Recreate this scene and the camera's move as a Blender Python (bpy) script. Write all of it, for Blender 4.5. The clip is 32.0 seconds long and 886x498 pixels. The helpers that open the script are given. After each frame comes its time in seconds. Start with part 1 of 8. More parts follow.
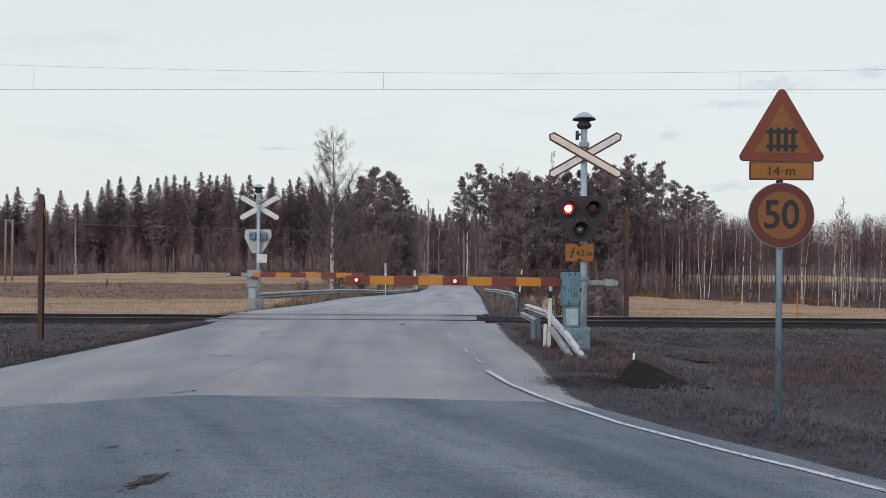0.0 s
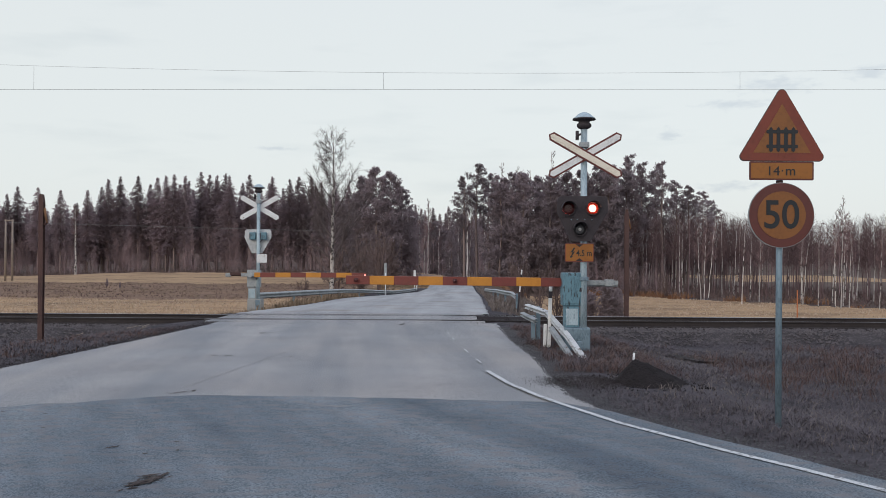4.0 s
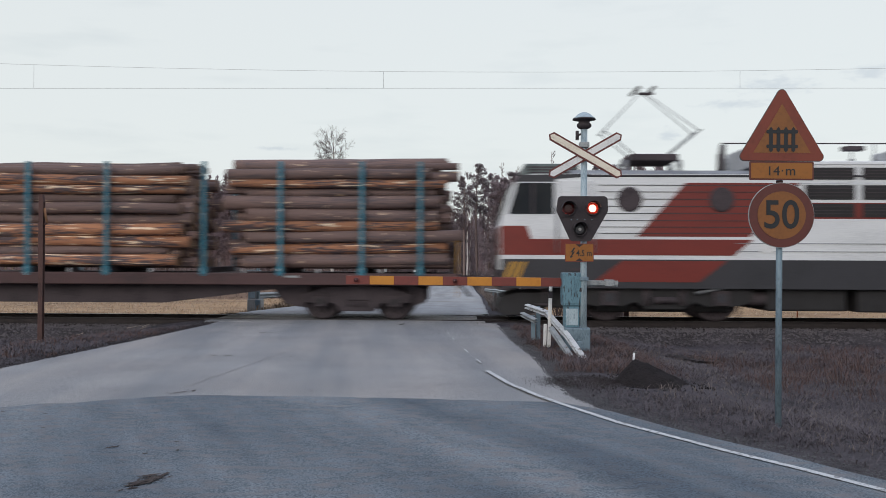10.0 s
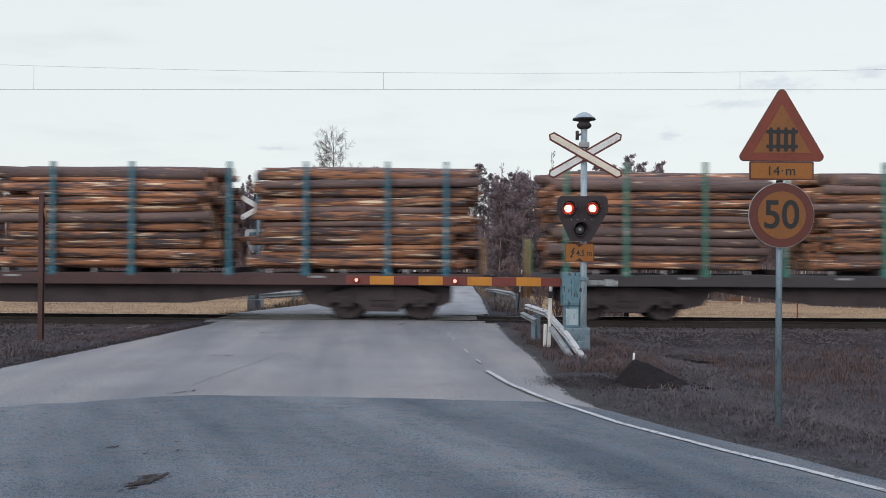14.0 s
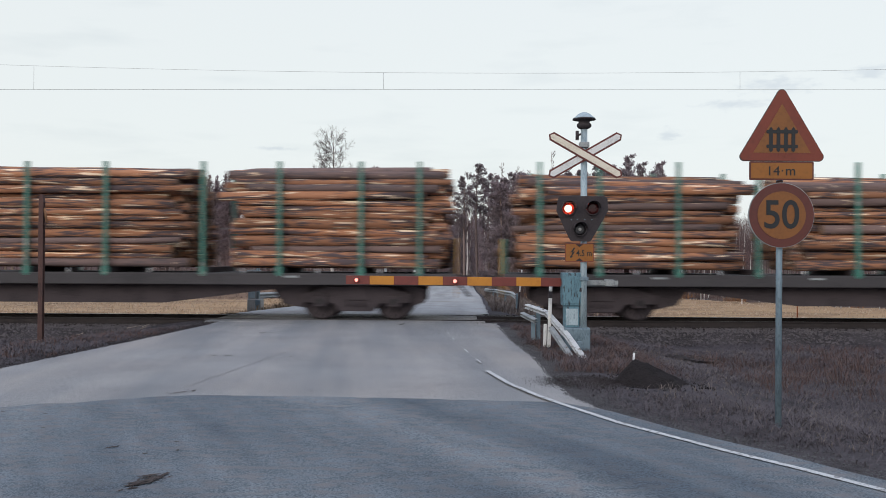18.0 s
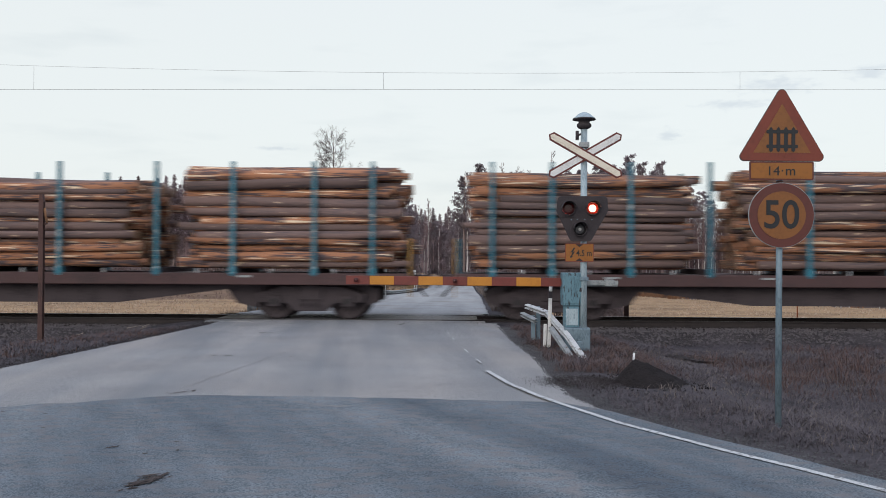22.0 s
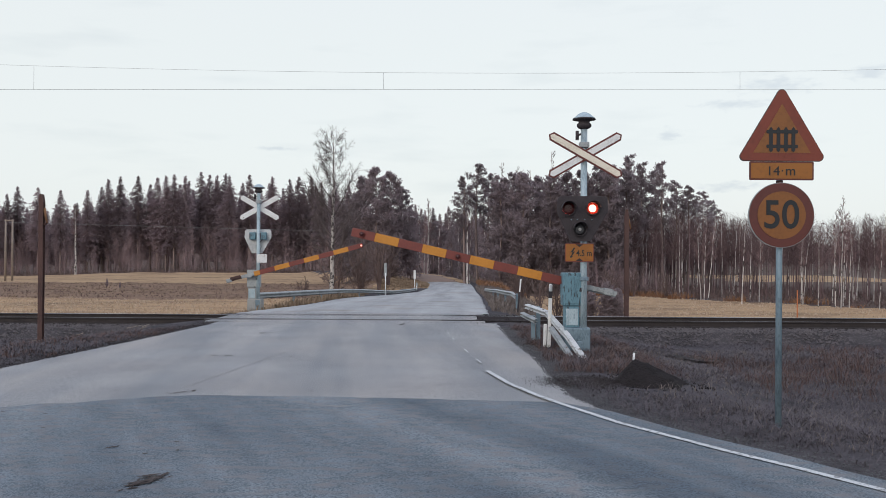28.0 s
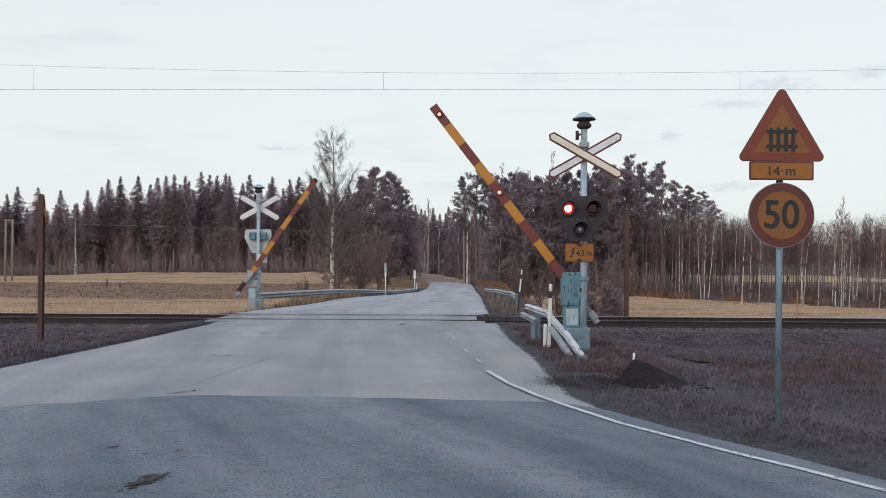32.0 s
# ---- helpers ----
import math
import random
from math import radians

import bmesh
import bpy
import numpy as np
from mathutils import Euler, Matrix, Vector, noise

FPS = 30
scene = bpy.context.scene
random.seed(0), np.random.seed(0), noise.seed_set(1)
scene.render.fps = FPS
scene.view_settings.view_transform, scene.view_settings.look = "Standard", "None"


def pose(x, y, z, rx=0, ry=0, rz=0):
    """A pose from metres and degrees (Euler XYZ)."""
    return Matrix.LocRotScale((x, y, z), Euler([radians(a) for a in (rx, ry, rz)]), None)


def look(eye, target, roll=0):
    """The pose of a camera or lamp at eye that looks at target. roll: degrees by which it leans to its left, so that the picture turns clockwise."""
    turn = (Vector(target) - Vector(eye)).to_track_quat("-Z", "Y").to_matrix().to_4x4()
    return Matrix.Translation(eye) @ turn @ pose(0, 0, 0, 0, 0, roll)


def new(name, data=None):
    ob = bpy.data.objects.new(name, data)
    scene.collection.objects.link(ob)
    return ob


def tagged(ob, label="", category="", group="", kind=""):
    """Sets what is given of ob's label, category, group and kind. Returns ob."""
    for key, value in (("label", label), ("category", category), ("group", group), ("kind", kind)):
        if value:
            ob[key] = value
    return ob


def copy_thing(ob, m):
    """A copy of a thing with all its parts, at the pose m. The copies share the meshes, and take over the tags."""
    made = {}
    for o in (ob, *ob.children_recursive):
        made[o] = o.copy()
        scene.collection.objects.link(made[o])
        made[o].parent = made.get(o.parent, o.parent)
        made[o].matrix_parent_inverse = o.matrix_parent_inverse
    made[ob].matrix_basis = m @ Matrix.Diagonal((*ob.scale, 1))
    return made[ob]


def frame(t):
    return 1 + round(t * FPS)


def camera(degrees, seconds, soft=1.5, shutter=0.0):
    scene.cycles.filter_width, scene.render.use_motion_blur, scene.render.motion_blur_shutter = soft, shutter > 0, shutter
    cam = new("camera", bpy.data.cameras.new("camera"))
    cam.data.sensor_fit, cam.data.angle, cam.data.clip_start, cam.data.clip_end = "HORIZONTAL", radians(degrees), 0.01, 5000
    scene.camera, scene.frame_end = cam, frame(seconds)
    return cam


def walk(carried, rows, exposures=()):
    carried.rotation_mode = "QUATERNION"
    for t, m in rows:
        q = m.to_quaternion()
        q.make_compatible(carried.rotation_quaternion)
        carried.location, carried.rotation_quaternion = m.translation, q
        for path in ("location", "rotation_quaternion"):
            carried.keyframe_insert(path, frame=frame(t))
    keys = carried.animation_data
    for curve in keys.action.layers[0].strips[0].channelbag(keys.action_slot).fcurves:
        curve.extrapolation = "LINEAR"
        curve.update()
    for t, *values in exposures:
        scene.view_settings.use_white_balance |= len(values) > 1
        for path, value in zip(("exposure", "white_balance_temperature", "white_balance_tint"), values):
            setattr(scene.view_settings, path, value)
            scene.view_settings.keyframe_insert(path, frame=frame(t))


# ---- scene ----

# ================= camera =================
EYE = Vector((0.0, -23.2, 1.6))
YAW, TILT = radians(1.38), radians(0.6)
AIM = EYE + 10 * Vector((-math.sin(YAW) * math.cos(TILT), math.cos(YAW) * math.cos(TILT), math.sin(TILT)))
cam = camera(54.4, 32.0, soft=0.8, shutter=0.28)
walk(cam, [(0.0, look(EYE, AIM, 0.26)), (32.0, look(EYE, AIM, 0.26))], exposures=[(0.0, -0.045), (10.0, -0.045), (13.0, 0.035), (18.0, 0.055), (25.0, 0.07), (32.0, 0.05)])

# ================= sky and sun =================
SUN_UP, SUN_TURN = 24.0, 205.0      # degrees above the horizon; from north (+Y), clockwise
world = bpy.data.worlds.new("dusk_sky")
scene.world = world
world.use_nodes = True
wt = world.node_tree
wt.nodes.clear()
w_out = wt.nodes.new("ShaderNodeOutputWorld")
w_bg = wt.nodes.new("ShaderNodeBackground")
w_sky = wt.nodes.new("ShaderNodeTexSky")
w_sky.sky_type = "NISHITA"
w_sky.sun_disc = False
w_sky.sun_elevation = radians(SUN_UP)
w_sky.sun_rotation = radians(SUN_TURN)
w_sky.air_density, w_sky.dust_density, w_sky.ozone_density = 1.0, 3.0, 1.0
w_veil = wt.nodes.new("ShaderNodeMix")
w_veil.data_type = "RGBA"
w_veil.inputs[0].default_value = 0.86
w_tc = wt.nodes.new("ShaderNodeTexCoord")
# the thin cloud is pale near the horizon and bluer overhead
w_sep = wt.nodes.new("ShaderNodeSeparateXYZ")
wt.links.new(w_tc.outputs["Generated"], w_sep.inputs[0])
w_up = wt.nodes.new("ShaderNodeMapRange")
w_up.interpolation_type = "SMOOTHSTEP"
w_up.inputs[1].default_value, w_up.inputs[2].default_value = 0.22, 0.85
wt.links.new(w_sep.outputs[2], w_up.inputs[0])
w_hue = wt.nodes.new("ShaderNodeMix")
w_hue.data_type = "RGBA"
w_hue.inputs[6].default_value = (7.56, 7.95, 7.92, 1)
w_hue.inputs[7].default_value = (6.6, 7.4, 9.4, 1)
wt.links.new(w_up.outputs[0], w_hue.inputs[0])
wt.links.new(w_hue.outputs[2], w_veil.inputs[7])
w_map = wt.nodes.new("ShaderNodeMapping")
w_map.inputs["Scale"].default_value = (5.0, 5.0, 26.0)
w_noise = wt.nodes.new("ShaderNodeTexNoise")
w_noise.inputs["Scale"].default_value = 1.3
w_noise.inputs["Detail"].default_value = 6
w_ramp = wt.nodes.new("ShaderNodeValToRGB")
w_ramp.color_ramp.elements[0].position, w_ramp.color_ramp.elements[0].color = 0.56, (1, 1, 1, 1)
w_ramp.color_ramp.elements[1].position, w_ramp.color_ramp.elements[1].color = 0.76, (0.93, 0.94, 0.95, 1)
w_mul = wt.nodes.new("ShaderNodeMix")
w_mul.data_type, w_mul.blend_type = "RGBA", "MULTIPLY"
w_mul.inputs[0].default_value = 1.0
wt.links.new(w_tc.outputs["Generated"], w_map.inputs["Vector"])
wt.links.new(w_map.outputs[0], w_noise.inputs["Vector"])
wt.links.new(w_noise.outputs["Fac"], w_ramp.inputs[0])
wt.links.new(w_sky.outputs[0], w_veil.inputs[6])
wt.links.new(w_veil.outputs[2], w_mul.inputs[6])
wt.links.new(w_ramp.outputs[0], w_mul.inputs[7])
# a few small grey wisps of cloud: direction of the middle, half widths
last_sky = w_mul.outputs[2]
for mid, half in (((0.330, 0.926, 0.186), (0.045, 0.08, 0.011)), ((0.291, 0.953, 0.080), (0.032, 0.08, 0.007)), ((0.228, 0.964, 0.138), (0.014, 0.08, 0.008)), ((-0.211, 0.970, 0.123), (0.028, 0.08, 0.003)), ((0.415, 0.889, 0.192), (0.026, 0.08, 0.009)), ((0.292, 0.940, 0.168), (0.040, 0.08, 0.007))):
    c_off = wt.nodes.new("ShaderNodeVectorMath")
    c_off.operation = "SUBTRACT"
    wt.links.new(w_tc.outputs["Generated"], c_off.inputs[0])
    c_off.inputs[1].default_value = mid
    c_div = wt.nodes.new("ShaderNodeVectorMath")
    c_div.operation = "DIVIDE"
    wt.links.new(c_off.outputs[0], c_div.inputs[0])
    c_div.inputs[1].default_value = half
    c_len = wt.nodes.new("ShaderNodeVectorMath")
    c_len.operation = "LENGTH"
    wt.links.new(c_div.outputs[0], c_len.inputs[0])
    c_rag = wt.nodes.new("ShaderNodeTexNoise")
    c_rag.inputs["Scale"].default_value, c_rag.inputs["Detail"].default_value = 3.0, 5
    c_map = wt.nodes.new("ShaderNodeMapping")
    c_map.inputs["Scale"].default_value = (22, 22, 60)
    wt.links.new(w_tc.outputs["Generated"], c_map.inputs["Vector"])
    wt.links.new(c_map.outputs[0], c_rag.inputs["Vector"])
    c_sum = wt.nodes.new("ShaderNodeMath")
    c_sum.operation = "MULTIPLY_ADD"
    wt.links.new(c_rag.outputs["Fac"], c_sum.inputs[0])
    c_sum.inputs[1].default_value = 2.4
    wt.links.new(c_len.outputs["Value"], c_sum.inputs[2])
    c_fade = wt.nodes.new("ShaderNodeMapRange")
    c_fade.interpolation_type = "SMOOTHSTEP"
    wt.links.new(c_sum.outputs[0], c_fade.inputs[0])
    c_fade.inputs[1].default_value, c_fade.inputs[2].default_value = 1.1, 2.3
    c_fade.inputs[3].default_value, c_fade.inputs[4].default_value = 1.0, 0.0
    c_mix = wt.nodes.new("ShaderNodeMix")
    c_mix.data_type, c_mix.blend_type = "RGBA", "MULTIPLY"
    wt.links.new(c_fade.outputs[0], c_mix.inputs[0])
    wt.links.new(last_sky, c_mix.inputs[6])
    c_mix.inputs[7].default_value = (0.84, 0.86, 0.90, 1)
    last_sky = c_mix.outputs[2]
wt.links.new(last_sky, w_bg.inputs[0])
w_bg.inputs[1].default_value = 0.116
wt.links.new(w_bg.outputs[0], w_out.inputs[0])

sun = new("sun", bpy.data.lights.new("sun", "SUN"))
sun.data.energy, sun.data.angle, sun.data.color = 0.75, radians(25), (1.0, 0.93, 0.86)
sa = radians(SUN_TURN)
sun_way = Vector((math.sin(sa) * math.cos(radians(SUN_UP)), math.cos(sa) * math.cos(radians(SUN_UP)), math.sin(radians(SUN_UP))))
sun.matrix_world = look(sun_way * 60, (0, 0, 0))

# ================= materials =================
def material(name, colour, other=None, rough=0.7, metal=0.0, fine=40.0, broad=2.0, bump=0.15, depth=0.01, mix=0.5, stretch=(1, 1, 1), vary=0.0, spec=0.5, wear=None, wear_at=0.62, wear_scale=6.0, wear_stretch=(1, 1, 1), wear_soft=0.06, streak=0.0, streak_turn=38.0, streak_scale=(0.22, 1.0), hue=0.0, skew=0.12, share=1.0):
    """A surface of two colours blended by broad and fine grain, with relief; wear: a third colour in patches; vary: brightness from piece to piece."""
    m = bpy.data.materials.new(name)
    m.use_nodes = True
    nt = m.node_tree
    b = nt.nodes["Principled BSDF"]
    other = other or tuple(c * 0.7 for c in colour)
    tc = nt.nodes.new("ShaderNodeTexCoord")
    mp = nt.nodes.new("ShaderNodeMapping")
    mp.inputs["Scale"].default_value = stretch
    nt.links.new(tc.outputs["Object"], mp.inputs["Vector"])
    info = nt.nodes.new("ShaderNodeObjectInfo")
    shift = nt.nodes.new("ShaderNodeVectorMath")
    shift.operation = "MULTIPLY_ADD"
    nt.links.new(info.outputs["Random"], shift.inputs[0])
    shift.inputs[1].default_value = (31, 17, 23) if vary else (0, 0, 0)
    nt.links.new(mp.outputs[0], shift.inputs[2])
    big = nt.nodes.new("ShaderNodeTexNoise")
    big.inputs["Scale"].default_value, big.inputs["Detail"].default_value = broad, 4
    small = nt.nodes.new("ShaderNodeTexNoise")
    small.inputs["Scale"].default_value, small.inputs["Detail"].default_value = fine, 5
    for n in (big, small):
        nt.links.new(shift.outputs[0], n.inputs["Vector"])
    add = nt.nodes.new("ShaderNodeMath")
    add.operation = "MULTIPLY_ADD"
    nt.links.new(small.outputs["Fac"], add.inputs[0])
    add.inputs[1].default_value = 0.9
    part_of = nt.nodes.new("ShaderNodeMath")
    part_of.operation = "MULTIPLY_ADD"
    nt.links.new(big.outputs["Fac"], part_of.inputs[0])
    part_of.inputs[1].default_value, part_of.inputs[2].default_value = share, 0.5 * (1 - share)
    nt.links.new(part_of.outputs[0], add.inputs[2])
    ramp = nt.nodes.new("ShaderNodeValToRGB")
    ramp.color_ramp.elements[0].position, ramp.color_ramp.elements[0].color = 0.95 - 0.35 * mix - skew, (*other, 1)
    ramp.color_ramp.elements[1].position, ramp.color_ramp.elements[1].color = min(1.0, 0.95 + 0.35 * mix - skew), (*colour, 1)
    nt.links.new(add.outputs[0], ramp.inputs[0])
    last = ramp.outputs[0]
    if wear:
        mp2 = nt.nodes.new("ShaderNodeMapping")
        mp2.inputs["Scale"].default_value = wear_stretch
        nt.links.new(shift.outputs[0], mp2.inputs["Vector"])
        wn = nt.nodes.new("ShaderNodeTexNoise")
        wn.inputs["Scale"].default_value, wn.inputs["Detail"].default_value = wear_scale, 6
        nt.links.new(mp2.outputs[0], wn.inputs["Vector"])
        wr = nt.nodes.new("ShaderNodeValToRGB")
        wr.color_ramp.elements[0].position, wr.color_ramp.elements[1].position = wear_at, min(1.0, wear_at + wear_soft)
        nt.links.new(wn.outputs["Fac"], wr.inputs[0])
        wm = nt.nodes.new("ShaderNodeMix")
        wm.data_type = "RGBA"
        nt.links.new(wr.outputs[0], wm.inputs[0])
        nt.links.new(last, wm.inputs[6])
        wm.inputs[7].default_value = (*wear, 1)
        last = wm.outputs[2]
    if streak:
        # broad sweeping bands left by tyres
        mp3 = nt.nodes.new("ShaderNodeMapping")
        mp3.vector_type = "TEXTURE"
        mp3.inputs["Rotation"].default_value = (0, 0, radians(streak_turn))
        nt.links.new(tc.outputs["Object"], mp3.inputs["Vector"])
        mp3.inputs["Scale"].default_value = (1 / streak_scale[0], 1 / streak_scale[1], 1.0)
        wave = nt.nodes.new("ShaderNodeTexNoise")
        wave.inputs["Scale"].default_value, wave.inputs["Detail"].default_value = 1.5, 3.0
        nt.links.new(mp3.outputs[0], wave.inputs["Vector"])
        wm3 = nt.nodes.new("ShaderNodeMapRange")
        nt.links.new(wave.outputs["Fac"], wm3.inputs[0])
        wm3.inputs[1].default_value, wm3.inputs[2].default_value = 0.34, 0.66
        wm3.inputs[3].default_value, wm3.inputs[4].default_value = 0.0, 1.0
        tint = nt.nodes.new("ShaderNodeMix")
        tint.data_type = "RGBA"
        nt.links.new(wm3.outputs[0], tint.inputs[0])
        tint.inputs[6].default_value = (*[(1 - streak) * (1 - e * hue) for e in (1, 0, -1)], 1)
        tint.inputs[7].default_value = (*[(1 + streak) * (1 + e * hue) for e in (1, 0, -1)], 1)
        mul3 = nt.nodes.new("ShaderNodeMix")
        mul3.data_type, mul3.blend_type = "RGBA", "MULTIPLY"
        mul3.inputs[0].default_value = 1.0
        nt.links.new(last, mul3.inputs[6])
        nt.links.new(tint.outputs[2], mul3.inputs[7])
        last = mul3.outputs[2]
    if vary:
        hs = nt.nodes.new("ShaderNodeHueSaturation")
        rng = nt.nodes.new("ShaderNodeMapRange")
        nt.links.new(info.outputs["Random"], rng.inputs[0])
        rng.inputs[3].default_value, rng.inputs[4].default_value = 1 - vary, 1 + vary
        nt.links.new(rng.outputs[0], hs.inputs["Value"])
        nt.links.new(last, hs.inputs["Color"])
        last = hs.outputs[0]
    nt.links.new(last, b.inputs["Base Color"])
    rr = nt.nodes.new("ShaderNodeMapRange")
    nt.links.new(small.outputs["Fac"], rr.inputs[0])
    rr.inputs[3].default_value, rr.inputs[4].default_value = max(0.02, rough - 0.12), min(1.0, rough + 0.12)
    nt.links.new(rr.outputs[0], b.inputs["Roughness"])
    b.inputs["Metallic"].default_value = metal
    b.inputs["Specular IOR Level"].default_value = spec
    if bump:
        bp = nt.nodes.new("ShaderNodeBump")
        bp.inputs["Strength"].default_value, bp.inputs["Distance"].default_value = bump, depth
        nt.links.new(add.outputs[0], bp.inputs["Height"])
        nt.links.new(bp.outputs[0], b.inputs["Normal"])
    return m


def glow(name, colour, strength):
    m = bpy.data.materials.new(name)
    m.use_nodes = True
    b = m.node_tree.nodes["Principled BSDF"]
    b.inputs["Base Color"].default_value = (*colour, 1)
    b.inputs["Emission Color"].default_value = (*colour, 1)
    b.inputs["Emission Strength"].default_value = strength
    return m


def leafy(name, colour, other, through_it, vary=0.25):
    """Needles or leaves: matt, and part of the light comes through them."""
    m = material(name, colour, other, 0.9, fine=4, broad=0.5, bump=0, mix=0.9, vary=vary, spec=0.1)
    nt = m.node_tree
    b, out = nt.nodes["Principled BSDF"], nt.nodes["Material Output"]
    back = nt.nodes.new("ShaderNodeBsdfTranslucent")
    nt.links.new(b.inputs["Base Color"].links[0].from_socket, back.inputs["Color"])
    mix = nt.nodes.new("ShaderNodeMixShader")
    mix.inputs[0].default_value = through_it
    nt.links.new(b.outputs[0], mix.inputs[1])
    nt.links.new(back.outputs[0], mix.inputs[2])
    nt.links.new(mix.outputs[0], out.inputs["Surface"])
    return m


M_ASPHALT = material("worn_asphalt", (0.345, 0.343, 0.348), (0.138, 0.141, 0.150), 0.85, fine=74, broad=0.6, bump=0.8, depth=0.016, mix=0.25, wear=(0.320, 0.296, 0.285), wear_at=0.46, wear_scale=0.42, wear_soft=0.42, streak=0.13, streak_turn=97.0, streak_scale=(0.07, 0.9), hue=0.03, skew=0.02, share=0.2)
M_PATCH = material("newer_asphalt", (0.150, 0.185, 0.222), (0.052, 0.072, 0.095), 0.8, fine=74, broad=1.4, bump=0.8, depth=0.016, mix=0.26, wear=(0.148, 0.150, 0.166), wear_at=0.46, wear_scale=8.0, wear_soft=0.22, wear_stretch=(0.6, 1.0, 1), streak=0.34, streak_turn=-62.0, streak_scale=(0.10, 0.75), hue=0.07, skew=0.0, share=0.25)
# lighter asphalt for the far road: the paleness of a grazing view, put into the colour
M_FARASPHALT = material("grazing_pale_asphalt", (0.365, 0.367, 0.376), (0.228, 0.230, 0.237), 0.85, fine=20, broad=0.5, bump=0.6, depth=0.03, mix=0.4, wear=(0.27, 0.245, 0.23), wear_at=0.5, wear_scale=0.6, wear_soft=0.2, streak=0.16, streak_turn=90.0, streak_scale=(0.05, 0.8), skew=0.02, share=0.25)
M_TAR = material("dark_tar", (0.07, 0.06, 0.06), (0.03, 0.027, 0.028), 0.7, fine=60, broad=6)
M_GROOVEDARK = material("dirty_groove_dark_timber", (0.17, 0.158, 0.158), (0.075, 0.068, 0.070), 1.0, spec=0.0, fine=30, broad=1.6, bump=0.5, depth=0.02, mix=0.6, stretch=(0.4, 2, 2), wear=(0.26, 0.255, 0.26), wear_at=0.58, wear_scale=1.5, wear_soft=0.15)
M_MUD = material("dried_mud", (0.052, 0.037, 0.035), (0.030, 0.023, 0.022), 0.95, fine=50, broad=6, bump=0.5, depth=0.02)
M_LINE = material("worn_road_paint", (0.56, 0.57, 0.58), (0.38, 0.39, 0.40), 0.6, fine=70, broad=3, bump=0.2, wear=(0.22, 0.22, 0.23), wear_at=0.56, wear_scale=22)
M_GRASS = material("dead_grass_ground", (0.083, 0.075, 0.083), (0.031, 0.0285, 0.033), 1.0, fine=13, broad=0.8, bump=0.9, depth=0.06, mix=0.6, spec=0.1, skew=0.02)
M_STUBBLE = material("straw_stubble", (0.40, 0.268, 0.160), (0.165, 0.112, 0.076), 1.0, fine=3.5, broad=0.3, bump=0.6, depth=0.05, mix=0.55, stretch=(0.3, 1.0, 1), spec=0.1, wear=(0.24, 0.155, 0.100), wear_at=0.56, wear_scale=1.0, wear_soft=0.12, wear_stretch=(0.25, 1.0, 1))
M_SCRUB = material("ditch_scrub", (0.245, 0.160, 0.112), (0.115, 0.078, 0.062), 1.0, fine=5, broad=0.35, bump=0.9, depth=0.2, mix=0.8, spec=0.1)
M_FLOOR = material("forest_floor", (0.13, 0.095, 0.08), (0.065, 0.05, 0.047), 1.0, fine=4, broad=0.3, bump=0.7, depth=0.2, mix=1.0, spec=0.1)
M_GRAVEL = material("dirty_gravel", (0.062, 0.053, 0.056), (0.026, 0.022, 0.025), 0.95, fine=28, broad=1.5, bump=1.0, depth=0.03, mix=0.9, spec=0.2)
M_STONE = material("ballast_stone", (0.108, 0.094, 0.098), (0.040, 0.034, 0.037), 0.9, fine=30, broad=4, bump=0.3)
M_SOIL = material("black_soil", (0.027, 0.023, 0.024), (0.014, 0.012, 0.013), 1.0, fine=30, broad=5, bump=1.0, depth=0.04, spec=0.1)
M_EARTH = material("dark_bare_earth", (0.045, 0.038, 0.038), (0.018, 0.016, 0.017), 1.0, fine=25, broad=3, bump=1.0, depth=0.04, mix=0.6, spec=0.1)
M_BLADE = material("dead_grass_blade", (0.117, 0.102, 0.113), (0.050, 0.045, 0.051), 0.9, fine=3, broad=0.9, bump=0, mix=0.9, spec=0.2)
M_STRAW = material("pale_straw_blade", (0.195, 0.160, 0.145), (0.095, 0.078, 0.073), 0.9, fine=3, broad=0.7, bump=0, mix=0.9, spec=0.2)
M_RAIL = material("rusty_rail", (0.034, 0.026, 0.026), (0.018, 0.014, 0.015), 0.85, 0.0, fine=50, broad=4)
M_RAILTOP = material("polished_rail_head", (0.42, 0.42, 0.43), (0.30, 0.30, 0.31), 0.4, 0.95, fine=60, broad=4, bump=0.02)
# darker copy of the polished head: the near rail's missing sky shine, set by colour
M_GLINTLESSTOP = material("glintless_rail_head", (0.12, 0.115, 0.118), (0.07, 0.066, 0.068), 0.6, 0.6, fine=60, broad=4, bump=0.02)
M_TIMBER = material("tarred_timber", (0.05, 0.043, 0.043), (0.022, 0.02, 0.021), 1.0, spec=0.0, fine=40, broad=3, bump=0.5, stretch=(0.2, 2, 2), vary=0.2)
M_SHIELDBACK = material("pale_weathered_sheet_metal", (0.50, 0.51, 0.52), (0.34, 0.35, 0.36), 0.6, 0.1, fine=40, broad=4, bump=0.06)
M_CONCRETE = material("grey_concrete", (0.33, 0.33, 0.32), (0.22, 0.22, 0.22), 0.9, fine=45, broad=4, bump=0.3)
M_GALV = material("galvanised_steel", (0.19, 0.26, 0.31), (0.095, 0.14, 0.175), 0.55, 0.3, fine=45, broad=6, bump=0.05, stretch=(1, 1, 0.4), wear=(0.07, 0.085, 0.10), wear_at=0.64, wear_scale=9)
